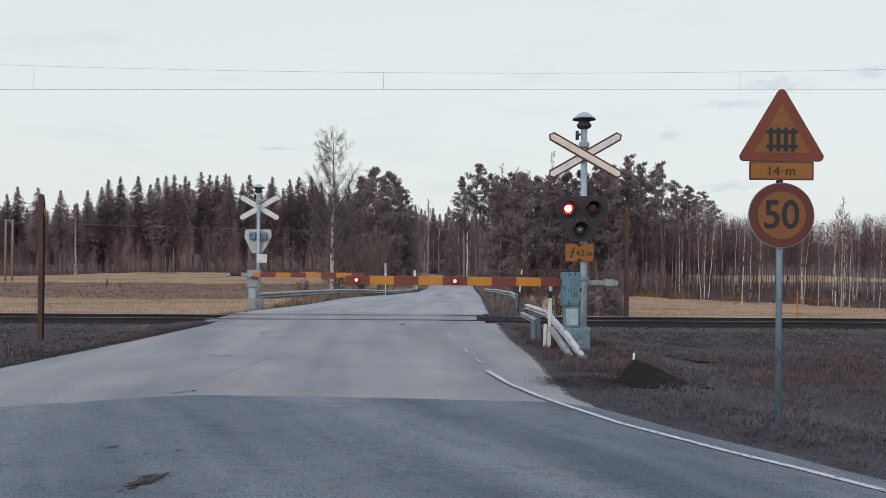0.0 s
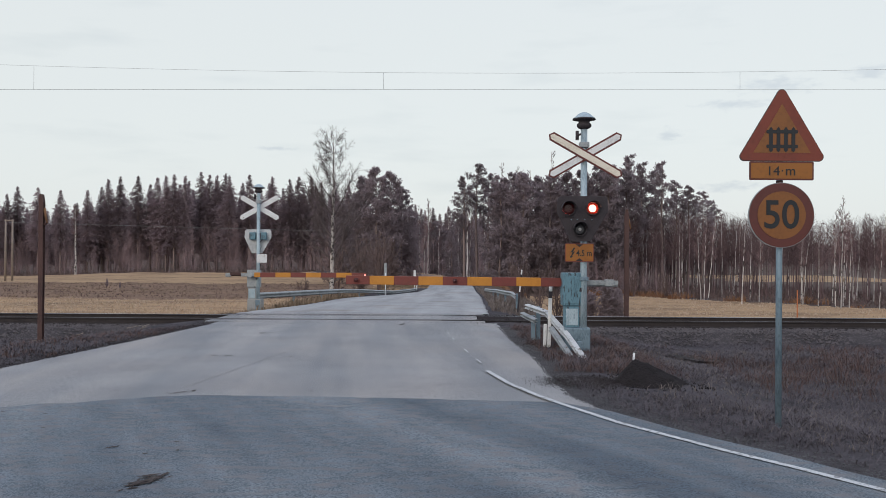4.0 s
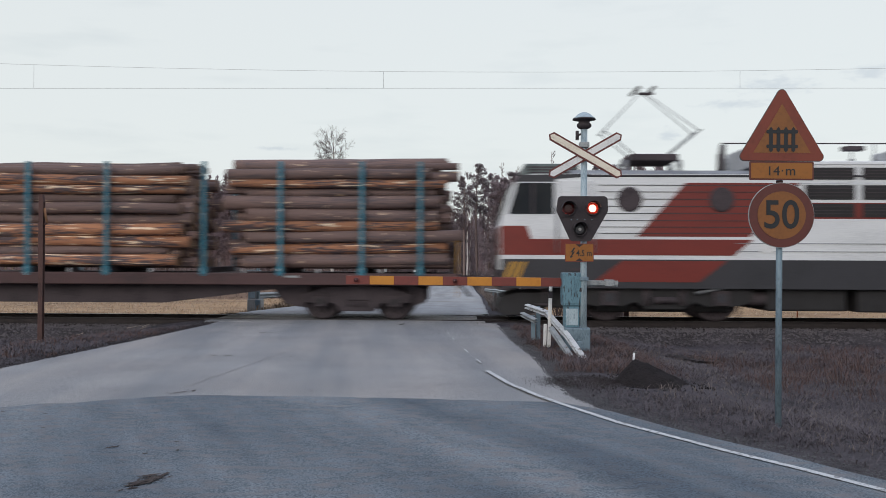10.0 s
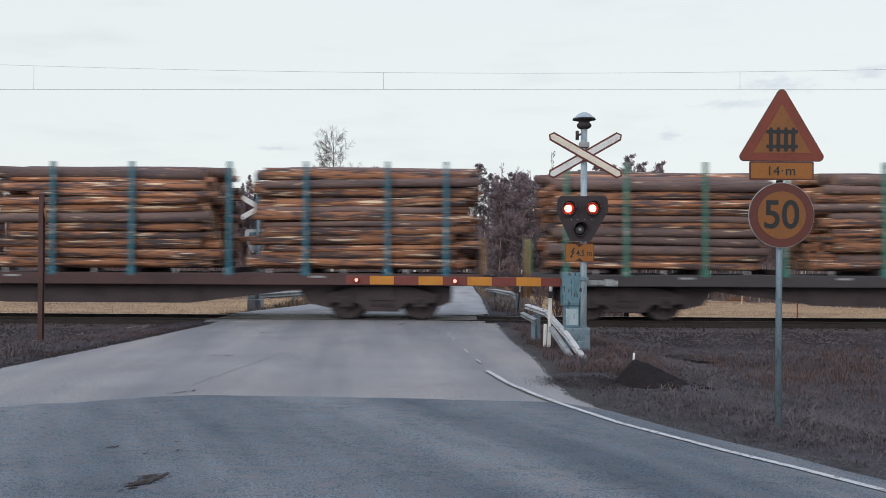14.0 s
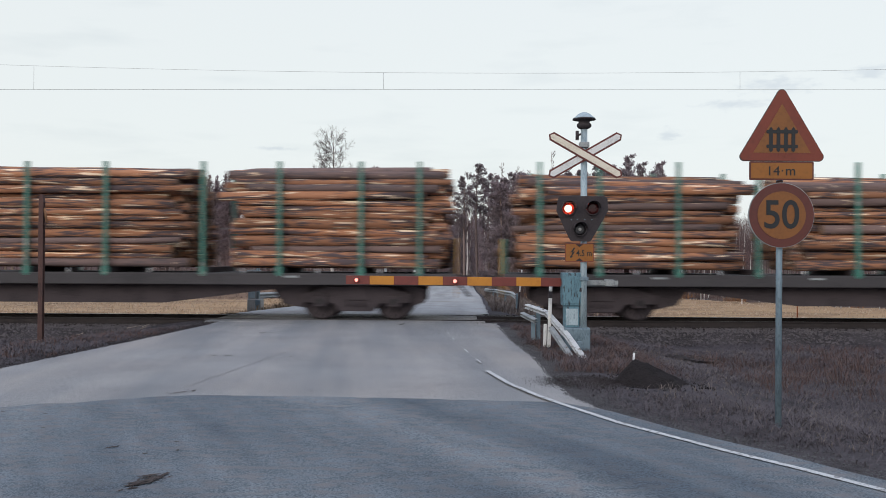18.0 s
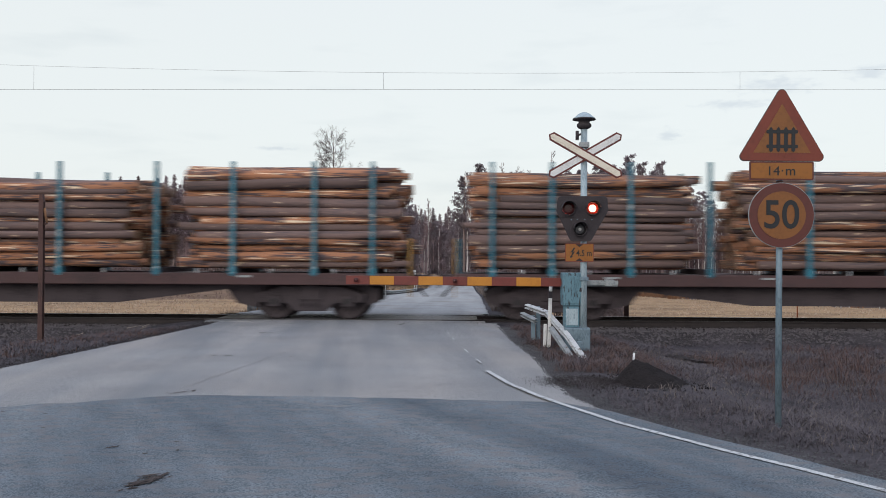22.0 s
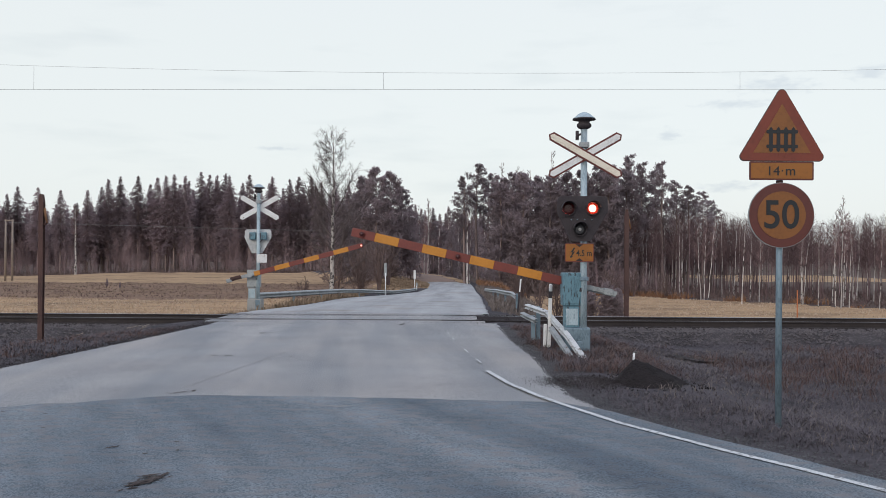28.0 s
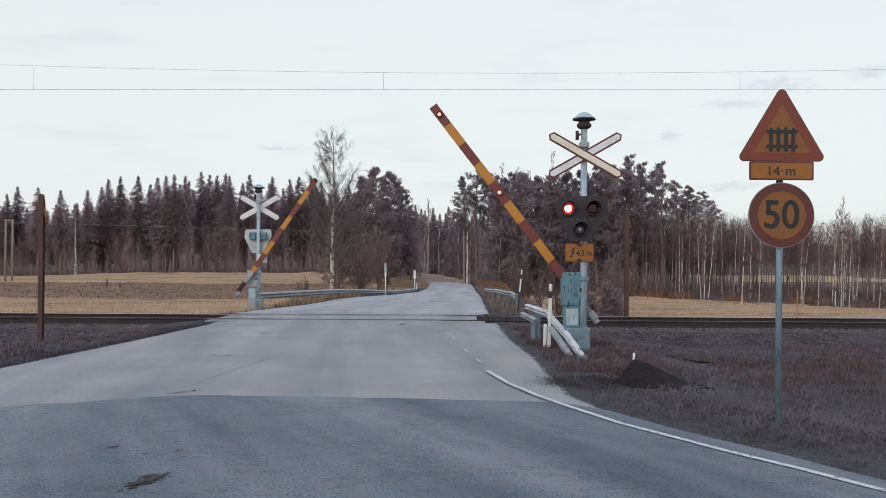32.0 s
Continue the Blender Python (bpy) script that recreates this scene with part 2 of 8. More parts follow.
M_OLDGALV = material("weathered_galvanised_steel", (0.36, 0.38, 0.39), (0.19, 0.205, 0.215), 0.7, 0.25, fine=40, broad=4, bump=0.12, wear=(0.17, 0.12, 0.09), wear_at=0.66, wear_scale=9)
M_WORNRAIL = material("chalky_worn_guardrail", (0.56, 0.57, 0.58), (0.30, 0.31, 0.32), 0.75, 0.1, fine=30, broad=3, bump=0.2, wear=(0.13, 0.10, 0.085), wear_at=0.60, wear_scale=7)
M_BOX = material("weathered_blue_grey_paint", (0.125, 0.235, 0.290), (0.055, 0.115, 0.152), 0.6, 0.1, fine=40, broad=4, bump=0.08, stretch=(2, 2, 0.5), wear=(0.038, 0.050, 0.060), wear_at=0.57, wear_scale=13)
M_POLE = material("streaked_pale_blue_pole", (0.40, 0.49, 0.54), (0.17, 0.235, 0.275), 0.55, 0.2, fine=40, broad=4, bump=0.06, stretch=(3, 3, 0.6), wear=(0.12, 0.15, 0.17), wear_at=0.66, wear_scale=14)
M_RUST = material("rusty_brown_steel", (0.105, 0.058, 0.052), (0.058, 0.036, 0.035), 0.9, 0.2, fine=40, broad=3, bump=0.3, stretch=(1, 1, 0.4))
M_CREAM = material("weathered_cream_board", (0.74, 0.68, 0.58), (0.60, 0.53, 0.43), 0.6, fine=40, broad=4, bump=0.08, wear=(0.30, 0.23, 0.17), wear_at=0.68, wear_scale=11)
M_PALEBOARD = material("weathered_pale_board", (0.72, 0.72, 0.72), (0.55, 0.55, 0.56), 0.6, fine=40, broad=4, bump=0.08, wear=(0.34, 0.30, 0.27), wear_at=0.67, wear_scale=10)
M_EDGE = material("dark_red_edge", (0.13, 0.030, 0.026), (0.075, 0.02, 0.02), 0.6, fine=40, broad=5, bump=0.05)
M_SIGNRED = material("sign_red", (0.19, 0.036, 0.019), (0.15, 0.029, 0.016), 0.45, fine=30, broad=5, bump=0.02)
M_SIGNYEL = material("sign_amber", (0.30, 0.108, 0.016), (0.23, 0.082, 0.012), 0.45, fine=30, broad=5, bump=0.02)
M_RINGRED = material("sign_dark_red", (0.108, 0.025, 0.019), (0.088, 0.021, 0.016), 0.45, fine=30, broad=5, bump=0.02)
M_SIGNDIM = material("sign_faded_amber", (0.225, 0.082, 0.018), (0.18, 0.064, 0.014), 0.45, fine=30, broad=5, bump=0.02)
M_DUST = material("grey_road_grit", (0.105, 0.104, 0.112), (0.045, 0.044, 0.049), 0.95, fine=30, broad=2.5, bump=0.8, depth=0.02, mix=0.5)
M_DIRT = material("brown_dirt_road", (0.27, 0.178, 0.138), (0.165, 0.112, 0.092), 0.95, fine=10, broad=0.8, bump=0.5, depth=0.03)
M_BRACKEN = material("dead_orange_brown_bracken", (0.27, 0.142, 0.080), (0.135, 0.078, 0.050), 0.9, fine=3, broad=0.5, bump=0, mix=0.9, spec=0.2)
M_BOULDER = material("pale_field_stone", (0.42, 0.41, 0.40), (0.25, 0.24, 0.24), 0.9, fine=12, broad=2, bump=0.4)
M_SIGNDARK = material("sign_back_edge", (0.10, 0.09, 0.09), (0.06, 0.055, 0.055), 0.6, fine=30, broad=5)
M_BLACK = material("matt_black_paint", (0.056, 0.048, 0.053), (0.038, 0.033, 0.038), 0.8, spec=0.2, fine=40, broad=6, bump=0.05)
M_SYMBOL = material("black_sign_print", (0.012, 0.014, 0.018), (0.008, 0.010, 0.012), 0.5, fine=40, broad=6, bump=0)
M_BARRED = material("barrier_dark_red", (0.17, 0.032, 0.024), (0.12, 0.025, 0.02), 0.5, fine=30, broad=3, bump=0.03)
M_BARYEL = material("barrier_yellow", (0.50, 0.20, 0.02), (0.42, 0.16, 0.016), 0.5, fine=30, broad=3, bump=0.03)
M_WHITE = material("white_post_paint", (0.72, 0.72, 0.72), (0.55, 0.55, 0.56), 0.6, fine=40, broad=5, bump=0.06, wear=(0.35, 0.32, 0.30), wear_at=0.68, wear_scale=12)
M_LENS = material("dark_red_lens", (0.05, 0.006, 0.006), (0.03, 0.004, 0.004), 0.3, fine=60, broad=8, bump=0.05)
M_GREYLENS = material("dim_grey_lens", (0.10, 0.10, 0.11), (0.05, 0.05, 0.055), 0.25, fine=60, broad=8, bump=0.05)
M_HOT = glow("lit_lamp_core", (1.0, 0.52, 0.38), 2.6)
M_HALO = glow("lit_lamp_red", (1.0, 0.06, 0.03), 1.1)
M_DOT = glow("small_lit_red_lamp", (1.0, 0.30, 0.25), 2.2)
M_HEAD = glow("lit_headlamp", (1.0, 0.72, 0.40), 1.6)

M_LWHITE = material("locomotive_white", (0.71, 0.72, 0.74), (0.56, 0.57, 0.59), 0.4, fine=20, broad=1.2, bump=0.02, stretch=(0.4, 1, 1.5))
M_LRED = material("locomotive_red", (0.180, 0.021, 0.014), (0.14, 0.017, 0.012), 0.42, fine=20, broad=1.2, bump=0.02, stretch=(0.4, 1, 1.5))
M_LGREY = material("locomotive_dark_grey", (0.034, 0.033, 0.040), (0.022, 0.022, 0.027), 0.5, fine=20, broad=1.2, bump=0.04)
M_LROOF = material("sooty_roof_grey", (0.24, 0.25, 0.27), (0.11, 0.115, 0.13), 0.6, fine=20, broad=1.5, bump=0.05)
M_VENT = material("pale_grey_vent_sheet", (0.42, 0.43, 0.45), (0.25, 0.26, 0.275), 0.6, fine=20, broad=1.5, bump=0.05)
M_COOLER = material("faded_green_grey_cooler", (0.10, 0.125, 0.12), (0.05, 0.06, 0.06), 0.6, fine=20, broad=1.5, bump=0.05)
# grimy black, its base raised to stand in for a haze over dark parts
M_LBLACK = material("lifted_underframe_grime", (0.076, 0.062, 0.068), (0.040, 0.034, 0.038), 0.9, spec=0.2, fine=20, broad=2, bump=0.2)
M_GLASS = material("dark_window_glass", (0.014, 0.017, 0.022), (0.008, 0.010, 0.013), 0.15, fine=3, broad=1, bump=0, spec=0.25)
M_GRILLE = material("dark_grille", (0.022, 0.02, 0.022), (0.012, 0.011, 0.012), 0.7, fine=30, broad=3)
M_HAZY = material("hazard_yellow", (0.50, 0.26, 0.03), (0.40, 0.20, 0.025), 0.5, fine=30, broad=3)
M_DECKRED = material("red_oxide_wagon_steel", (0.078, 0.040, 0.040), (0.042, 0.026, 0.027), 0.75, fine=20, broad=1.5, bump=0.1, stretch=(0.5, 1, 1))
M_DECKGREY = material("dark_grey_wagon_steel", (0.058, 0.052, 0.056), (0.034, 0.031, 0.034), 0.75, fine=20, broad=1.5, bump=0.1, stretch=(0.5, 1, 1))
M_TEAL = material("teal_stake_paint", (0.018, 0.160, 0.228), (0.010, 0.105, 0.158), 0.5, fine=25, broad=3, bump=0.04, vary=0.12, wear=(0.30, 0.38, 0.40), wear_at=0.58, wear_scale=8)
M_GREEN = material("green_stake_paint", (0.055, 0.200, 0.158), (0.034, 0.130, 0.104), 0.5, fine=25, broad=3, bump=0.04, vary=0.12, wear=(0.30, 0.34, 0.30), wear_at=0.58, wear_scale=8)
M_ALU = material("pale_aluminium_stake", (0.52, 0.53, 0.55), (0.40, 0.41, 0.43), 0.5, 0.3, fine=25, broad=3, bump=0.04, vary=0.08)
M_BARK = material("orange_brown_pine_bark", (0.365, 0.166, 0.091), (0.082, 0.059, 0.063), 0.95, fine=6, broad=1.3, bump=0.6, depth=0.02, mix=0.40, stretch=(0.55, 4.5, 4.5), vary=0.30, wear=(0.80, 0.62, 0.45), wear_at=0.595, wear_scale=4.0, wear_stretch=(0.5, 0.8, 0.8), wear_soft=0.05, skew=-0.05)
M_GREYBARK = material("grey_brown_log_bark", (0.184, 0.122, 0.111), (0.100, 0.079, 0.084), 0.95, fine=7, broad=1.1, bump=0.6, depth=0.02, mix=0.42, stretch=(0.5, 4.0, 4.0), vary=0.25, wear=(0.62, 0.45, 0.32), wear_at=0.64, wear_scale=4.0, wear_stretch=(1.2, 0.7, 0.7))
M_CUT = material("sawn_log_end", (0.25, 0.15, 0.09), (0.125, 0.080, 0.056), 0.9, fine=20, broad=4, bump=0.2, vary=0.35)
M_SPRUCE = leafy("spruce_needles", (0.320, 0.252, 0.272), (0.220, 0.172, 0.188), 0.55)
M_PINE = leafy("pine_needles", (0.318, 0.262, 0.278), (0.208, 0.170, 0.182), 0.55)
M_TRUNK = material("dark_tree_bark", (0.275, 0.205, 0.188), (0.135, 0.102, 0.098), 0.95, fine=6, broad=0.8, bump=0.4, stretch=(2, 2, 0.4), vary=0.3)
M_BIRCH = material("birch_bark", (0.53, 0.485, 0.465), (0.35, 0.315, 0.305), 0.85, fine=8, broad=1.2, bump=0.2, stretch=(1, 1, 0.7), vary=0.25, wear=(0.06, 0.050, 0.048), wear_at=0.55, wear_scale=2.6, wear_stretch=(1.5, 1.5, 1.2))
M_SPOTBIRCH = material("spotted_birch_bark", (0.46, 0.42, 0.40), (0.30, 0.27, 0.26), 0.85, fine=8, broad=1.2, bump=0.2, wear=(0.05, 0.042, 0.042), wear_at=0.50, wear_scale=5.0, wear_stretch=(1.2, 1.2, 1.0))
M_BRUSH = material("purple_brown_brush", (0.288, 0.206, 0.215), (0.182, 0.132, 0.139), 0.9, fine=3, broad=0.4, bump=0, vary=0.3, spec=0.2)
M_RUSSET = material("russet_dead_grass", (0.140, 0.090, 0.080), (0.062, 0.044, 0.043), 0.9, fine=3, broad=0.9, bump=0, mix=0.9, spec=0.2)
M_TWIG = material("bare_birch_twigs", (0.195, 0.130, 0.132), (0.115, 0.079, 0.083), 0.9, fine=3, broad=0.4, bump=0, vary=0.3, spec=0.2)
M_PALETWIG = material("pale_birch_twigs", (0.150, 0.122, 0.122), (0.085, 0.070, 0.070), 0.9, fine=3, broad=0.4, bump=0, vary=0.2, spec=0.2)
M_FARSTRAW = material("pale_dry_straw", (0.29, 0.212, 0.148), (0.145, 0.107, 0.079), 0.9, fine=3, broad=0.7, bump=0, mix=0.9, spec=0.2)
M_STUB = material("pale_stubble_stalk", (0.52, 0.40, 0.30), (0.32, 0.24, 0.175), 0.9, fine=3, broad=0.5, bump=0, mix=0.9, spec=0.2)
M_BUSH = material("brown_bush_twigs", (0.150, 0.108, 0.102), (0.085, 0.064, 0.062), 0.9, fine=3, broad=0.4, bump=0, vary=0.3, spec=0.2)
M_WIRE = material("overhead_wire", (0.26, 0.27, 0.28), (0.20, 0.205, 0.21), 0.5, 0.3, fine=20, broad=1, bump=0)
M_FARPOLE = material("weathered_pole_wood", (0.27, 0.22, 0.19), (0.17, 0.14, 0.12), 0.9, fine=10, broad=1, bump=0.2, stretch=(2, 2, 0.3))
M_ORANGE = material("orange_snow_stick", (0.42, 0.13, 0.04), (0.30, 0.09, 0.03), 0.6, fine=20, broad=2, bump=0)


# ================= mesh helpers =================
def mesh_object(name, bm, mat, parent=None, label=""):
    me = bpy.data.meshes.new(name)
    bm.to_mesh(me)
    bm.free()
    for m in mat if isinstance(mat, (list, tuple)) else [mat]:
        me.materials.append(m)
    ob = new(name, me)
    if parent is not None:
        ob.parent = parent
    if label:
        tagged(ob, label)
    return ob


def part(name, bm, mat, parent, label=""):
    return mesh_object(name, bm, mat, parent, label)


def raw_object(name, verts, faces, mat, parent=None, smooth=False):
    me = bpy.data.meshes.new(name)
    me.from_pydata(verts, [], faces)
    for m in mat if isinstance(mat, (list, tuple)) else [mat]:
        me.materials.append(m)
    if smooth:
        me.polygons.foreach_set("use_smooth", [True] * len(me.polygons))
    ob = new(name, me)
    if parent is not None:
        ob.parent = parent
    return ob


def thing(name, label, category, at=(0, 0, 0), group="", kind="", turn=0.0):
    ob = new(name)
    ob.matrix_basis = pose(*at, 0, 0, turn)
    return tagged(ob, label, category, group, kind)


def box(x0, x1, y0, y1, z0, z1, bevel=0.0, bm=None):
    b = bmesh.new()
    r = bmesh.ops.create_cube(b, size=1.0)
    for v in r["verts"]:
        v.co = Vector((x0 + (v.co.x + 0.5) * (x1 - x0), y0 + (v.co.y + 0.5) * (y1 - y0), z0 + (v.co.z + 0.5) * (z1 - z0)))
    if bevel:
        bmesh.ops.bevel(b, geom=list(b.edges), offset=bevel, segments=2, affect="EDGES", profile=0.5)
    return join(bm, b)


def join(bm, b):
    if bm is None:
        return b
    me = bpy.data.meshes.new("tmp")
    b.to_mesh(me)
    b.free()
    bm.from_mesh(me)
    bpy.data.meshes.remove(me)
    return bm


def rod(p, q, r0, r1=None, n=12, bm=None, smooth=True):
    """A tapered round bar from p to q."""
    b = bmesh.new() if bm is None else bm
    p, q = Vector(p), Vector(q)
    r1 = r0 if r1 is None else r1
    turn = (q - p).to_track_quat("Z", "Y")
    rings = []
    for c, r in ((p, r0), (q, r1)):
        rings.append([b.verts.new(c + turn @ Vector((r * math.cos(2 * math.pi * i / n), r * math.sin(2 * math.pi * i / n), 0))) for i in range(n)])
    for i in range(n):
        f = b.faces.new((rings[0][i], rings[0][(i + 1) % n], rings[1][(i + 1) % n], rings[1][i]))
        f.smooth = smooth
    b.faces.new(rings[0][::-1])
    b.faces.new(rings[1])
    return b


def lathe(profile, axis_at=(0, 0, 0), n=24, axis="Z", bm=None):
    """A turned body: (radius, height) pairs round an axis."""
    b = bmesh.new() if bm is None else bm
    rings = []
    for r, h in profile:
        ring = []
        for i in range(n):
            a = 2 * math.pi * i / n
            c = Vector((r * math.cos(a), r * math.sin(a), h))
            if axis == "Y":
                c = Vector((c.x, c.z, c.y))
            ring.append(b.verts.new(Vector(axis_at) + c))
        rings.append(ring)
    for k in range(len(rings) - 1):
        for i in range(n):
            f = b.faces.new((rings[k][i], rings[k][(i + 1) % n], rings[k + 1][(i + 1) % n], rings[k + 1][i]))
            f.smooth = True
    if profile[0][0] > 1e-4:
        b.faces.new(rings[0][::-1])
    if profile[-1][0] > 1e-4:
        b.faces.new(rings[-1])
    bmesh.ops.recalc_face_normals(b, faces=b.faces)
    return b


def plate(outline, y0, y1, bevel=0.0, bm=None):
    """A flat board: an outline in x and z, from depth y0 to y1."""
    b = bmesh.new()
    front = [b.verts.new((x, y0, z)) for x, z in outline]
    back = [b.verts.new((x, y1, z)) for x, z in outline]
    n = len(outline)
    b.faces.new(front)
    b.faces.new(back[::-1])
    for i in range(n):
        b.faces.new((front[i], back[i], back[(i + 1) % n], front[(i + 1) % n]))
    bmesh.ops.recalc_face_normals(b, faces=b.faces)
    if bevel:
        bmesh.ops.bevel(b, geom=list(b.edges), offset=bevel, segments=1, affect="EDGES")
    return join(bm, b)


def rounded(points, r, n=5):
    """An outline with its corners rounded."""
    out = []
    for i, p in enumerate(points):
        p = Vector(p)
        a = (Vector(points[i - 1]) - p).normalized()
        c = (Vector(points[(i + 1) % len(points)]) - p).normalized()
        half = a.angle(c) / 2
        d = r / math.tan(half)
        mid = p + (a + c).normalized() * (r / math.sin(half))
        s, e = p + a * d - mid, p + c * d - mid
        for k in range(n + 1):
            v = s.lerp(e, k / n).normalized() * r + mid
            out.append((v.x, v.y))
    return out


def disc(cx, cz, r, n=40):
    return [(cx + r * math.cos(2 * math.pi * i / n), cz + r * math.sin(2 * math.pi * i / n)) for i in range(n)]


def lettering(name, text, height, cx, cz, y, mat, parent, width=0.0, thick=0.003, bold=0.0):
    """Printed characters that face the -Y side, centred at cx, cz."""
    cu = bpy.data.curves.new(name, "FONT")
    cu.body, cu.size, cu.extrude, cu.offset = text, 1.0, 0.0, bold
    tmp = new("tmp_text", cu)
    bpy.context.view_layer.update()
    me = bpy.data.meshes.new_from_object(tmp.evaluated_get(bpy.context.evaluated_depsgraph_get()))
    bpy.data.objects.remove(tmp)
    co = np.array([v.co for v in me.vertices])
    lo, hi = co.min(0), co.max(0)
    k = height / (hi[1] - lo[1])
    kx = width / (hi[0] - lo[0]) if width else k
    for v in me.vertices:
        v.co = Vector((cx + (v.co.x - (lo[0] + hi[0]) / 2) * kx, y, cz + (v.co.y - (lo[1] + hi[1]) / 2) * k))
    b = bmesh.new()
    b.from_mesh(me)
    bpy.data.meshes.remove(me)
    for f in b.faces:
        f.smooth = False
    ext = bmesh.ops.extrude_face_region(b, geom=list(b.faces))
    for g in ext["geom"]:
        if isinstance(g, bmesh.types.BMVert):
            g.co.y -= thick
    return part(name, b, mat, parent)


def smooth(x, a, b):
    t = min(1.0, max(0.0, (x - a) / (b - a)))
    return t * t * (3 - 2 * t)


def along(x, table):
    """Linear look-up in a table of pairs."""
    for (x0, y0), (x1, y1) in zip(table, table[1:]):
        if x <= x1:
            return y0 + (y1 - y0) * max(0.0, (x - x0)) / (x1 - x0)
    return table[-1][1]


# ================= ground =================
ROAD_LEFT = [(-60, -9.0), (-16, -7.0), (-10.9, -6.65), (-6.2, -6.3), (-2.6, -6.1), (-0.7, -6.25), (1.7, -6.5), (6.4, -5.5), (16, -5.55), (20, -5.2), (26, -4.2), (38, -3.2), (52, -3.1), (62, -3.4), (75, -3.8), (84, -4.4), (90, -6.0), (100, -8.8), (120, -15), (150, -28)]
ROAD_RIGHT = [(-60, 30.0), (-22.0, 11.0), (-19.0, 5.6), (-17.6, 3.8), (-17.0, 3.2), (-16.6, 2.95), (-16.06, 2.68), (-15.6, 2.38), (-15.0, 2.03), (-14.26, 1.64), (-13.69, 1.44), (-12.92, 1.26), (-11.7, 1.22), (-9.0, 1.16), (-6.0, 0.95), (-2.4, 0.85), (2.3, 0.7), (6.7, 0.72), (24, 0.89), (62, 0.9), (74, 0.8), (84, -0.2), (92, -1.6), (100, -3.6), (120, -9.5), (150, -22)]
ROAD_HIGH = [(-60, 0.0), (3, 0.0), (6.5, -0.03), (16, -0.25), (26, -0.5), (38, -0.8), (62, -1.2), (86, -1.5), (100, -0.95), (122, -0.7), (150, -1.0), (200, -1.0)]


def off_road(x, y):
    """How far a place lies outside the road; the side: -1 left, 1 right."""
    l, r = along(y, ROAD_LEFT), along(y, ROAD_RIGHT)
    if y > 150:
        return 60.0, 1
    if x < l:
        return l - x, -1
    if x > r:
        return x - r, 1
    return 0.0, 0


def ground_z(x, y):
    d, side = off_road(x, y)
    n = noise.noise((x * 0.5, y * 0.5, 3.1)) * 0.06 + noise.noise((x * 1.9, y * 1.9, 7.7)) * 0.025
    n *= smooth(d, 0.1, 1.5)
    road = along(y, ROAD_HIGH) - 0.05
    if y < 0:
        low = -0.03 - 0.26 * smooth(d, 1.3, 3.6) - 0.12 * smooth(y, -7, -3.5) * smooth(d, 0.2, 2)
        return (low if d > 0 else road) + n
    field = -2.0 + 0.95 * smooth(y, 95, 190) if side <= 0 and x < 0 else -2.5 + 0.35 * smooth(y, 90, 160)
    if x < -40 and y > 100:
        field -= 0.9 * smooth(-x, 60, 90)
    down = smooth(d, 0.9, 6.5) * smooth(y, 2.6, 9.0)
    if side < 0 and d < 9:
        field += 1.2 * smooth(y, 52, 66) * (1 - smooth(y, 90, 120)) * (1 - smooth(d, 4.0, 9.0))
    start = -0.42 if d > 0 else road
    start = -0.42 + (road + 0.42) * (1 - smooth(d, 0.2, 1.6)) if y < 30 else road
    if y > 185:
        field += 9.0 * smooth(y, 185, 300)
    return start + (field - start) * down + n * (1 + 1.5 * smooth(y, 20, 60))


def steps(a, b, first, growth):
    out, s = [a], first
    sign = 1 if b > a else -1
    while abs(b - out[-1]) > s:
        out.append(out[-1] + sign * s)
        s *= growth
    return out + [b]


gx = steps(-0.0, -900, 0.28, 1.035)[::-1][:-1] + steps(0.0, 900, 0.28, 1.035)
gy = steps(-10.0, -260, 0.30, 1.08)[::-1][:-1] + steps(-10.0, 900, 0.30, 1.022)


def ground_kind(x, y):
    w = 2.5 * noise.noise((x * 0.06, y * 0.06, 1.0)) + 1.2 * noise.noise((x * 0.3, y * 0.3, 5.0))
    d, side = off_road(x, y)
    if y < 3:
        return 0
    if 54 < y < 108 and side < 0 and d < 5.0 + 0.5 * w:
        return 1
    if 86 < y < 128 and side > 0 and d < 2.0 + 0.3 * w:
        return 1
    if x < -6:
        if d < 4.0 + 0.5 * w:
            return 0
        if 30 < y + w < 50 or (92 < y + 2.5 * w < 178 and x < -17 + w):
            return 1
        if 50 <= y + w:
            return 2 if y + 2.5 * w < 92 else 3
        return 1
    if x > 1.5:
        edge = along(x, [(4, 66), (8, 70), (18, 73), (38, 46), (60, 30), (200, 20)])
        if d > 3.4 + 0.4 * w and y + w < edge:
            return 1
        if 130 < y + w < 185 and 47 < x + 2 * w < 84:
            return 1
        return 3 if y > edge else 0
    return 3 if y > 110 else 0


gv, gf, gm = [], [], []
for y in gy:
    for x in gx:
        gv.append((x, y, ground_z(x, y)))
nx = len(gx)
for j in range(len(gy) - 1):
    for i in range(nx - 1):
        gf.append((j * nx + i, j * nx + i + 1, (j + 1) * nx + i + 1, (j + 1) * nx + i))
        gm.append(ground_kind((gx[i] + gx[i + 1]) / 2, (gy[j] + gy[j + 1]) / 2))
ground = raw_object("ground", gv, gf, [M_GRASS, M_STUBBLE, M_SCRUB, M_FLOOR], smooth=True)
ground.data.polygons.foreach_set("material_index", gm)
tagged(ground, "flat spring farmland with dead brown grass and straw stubble", "ground", kind="structure")


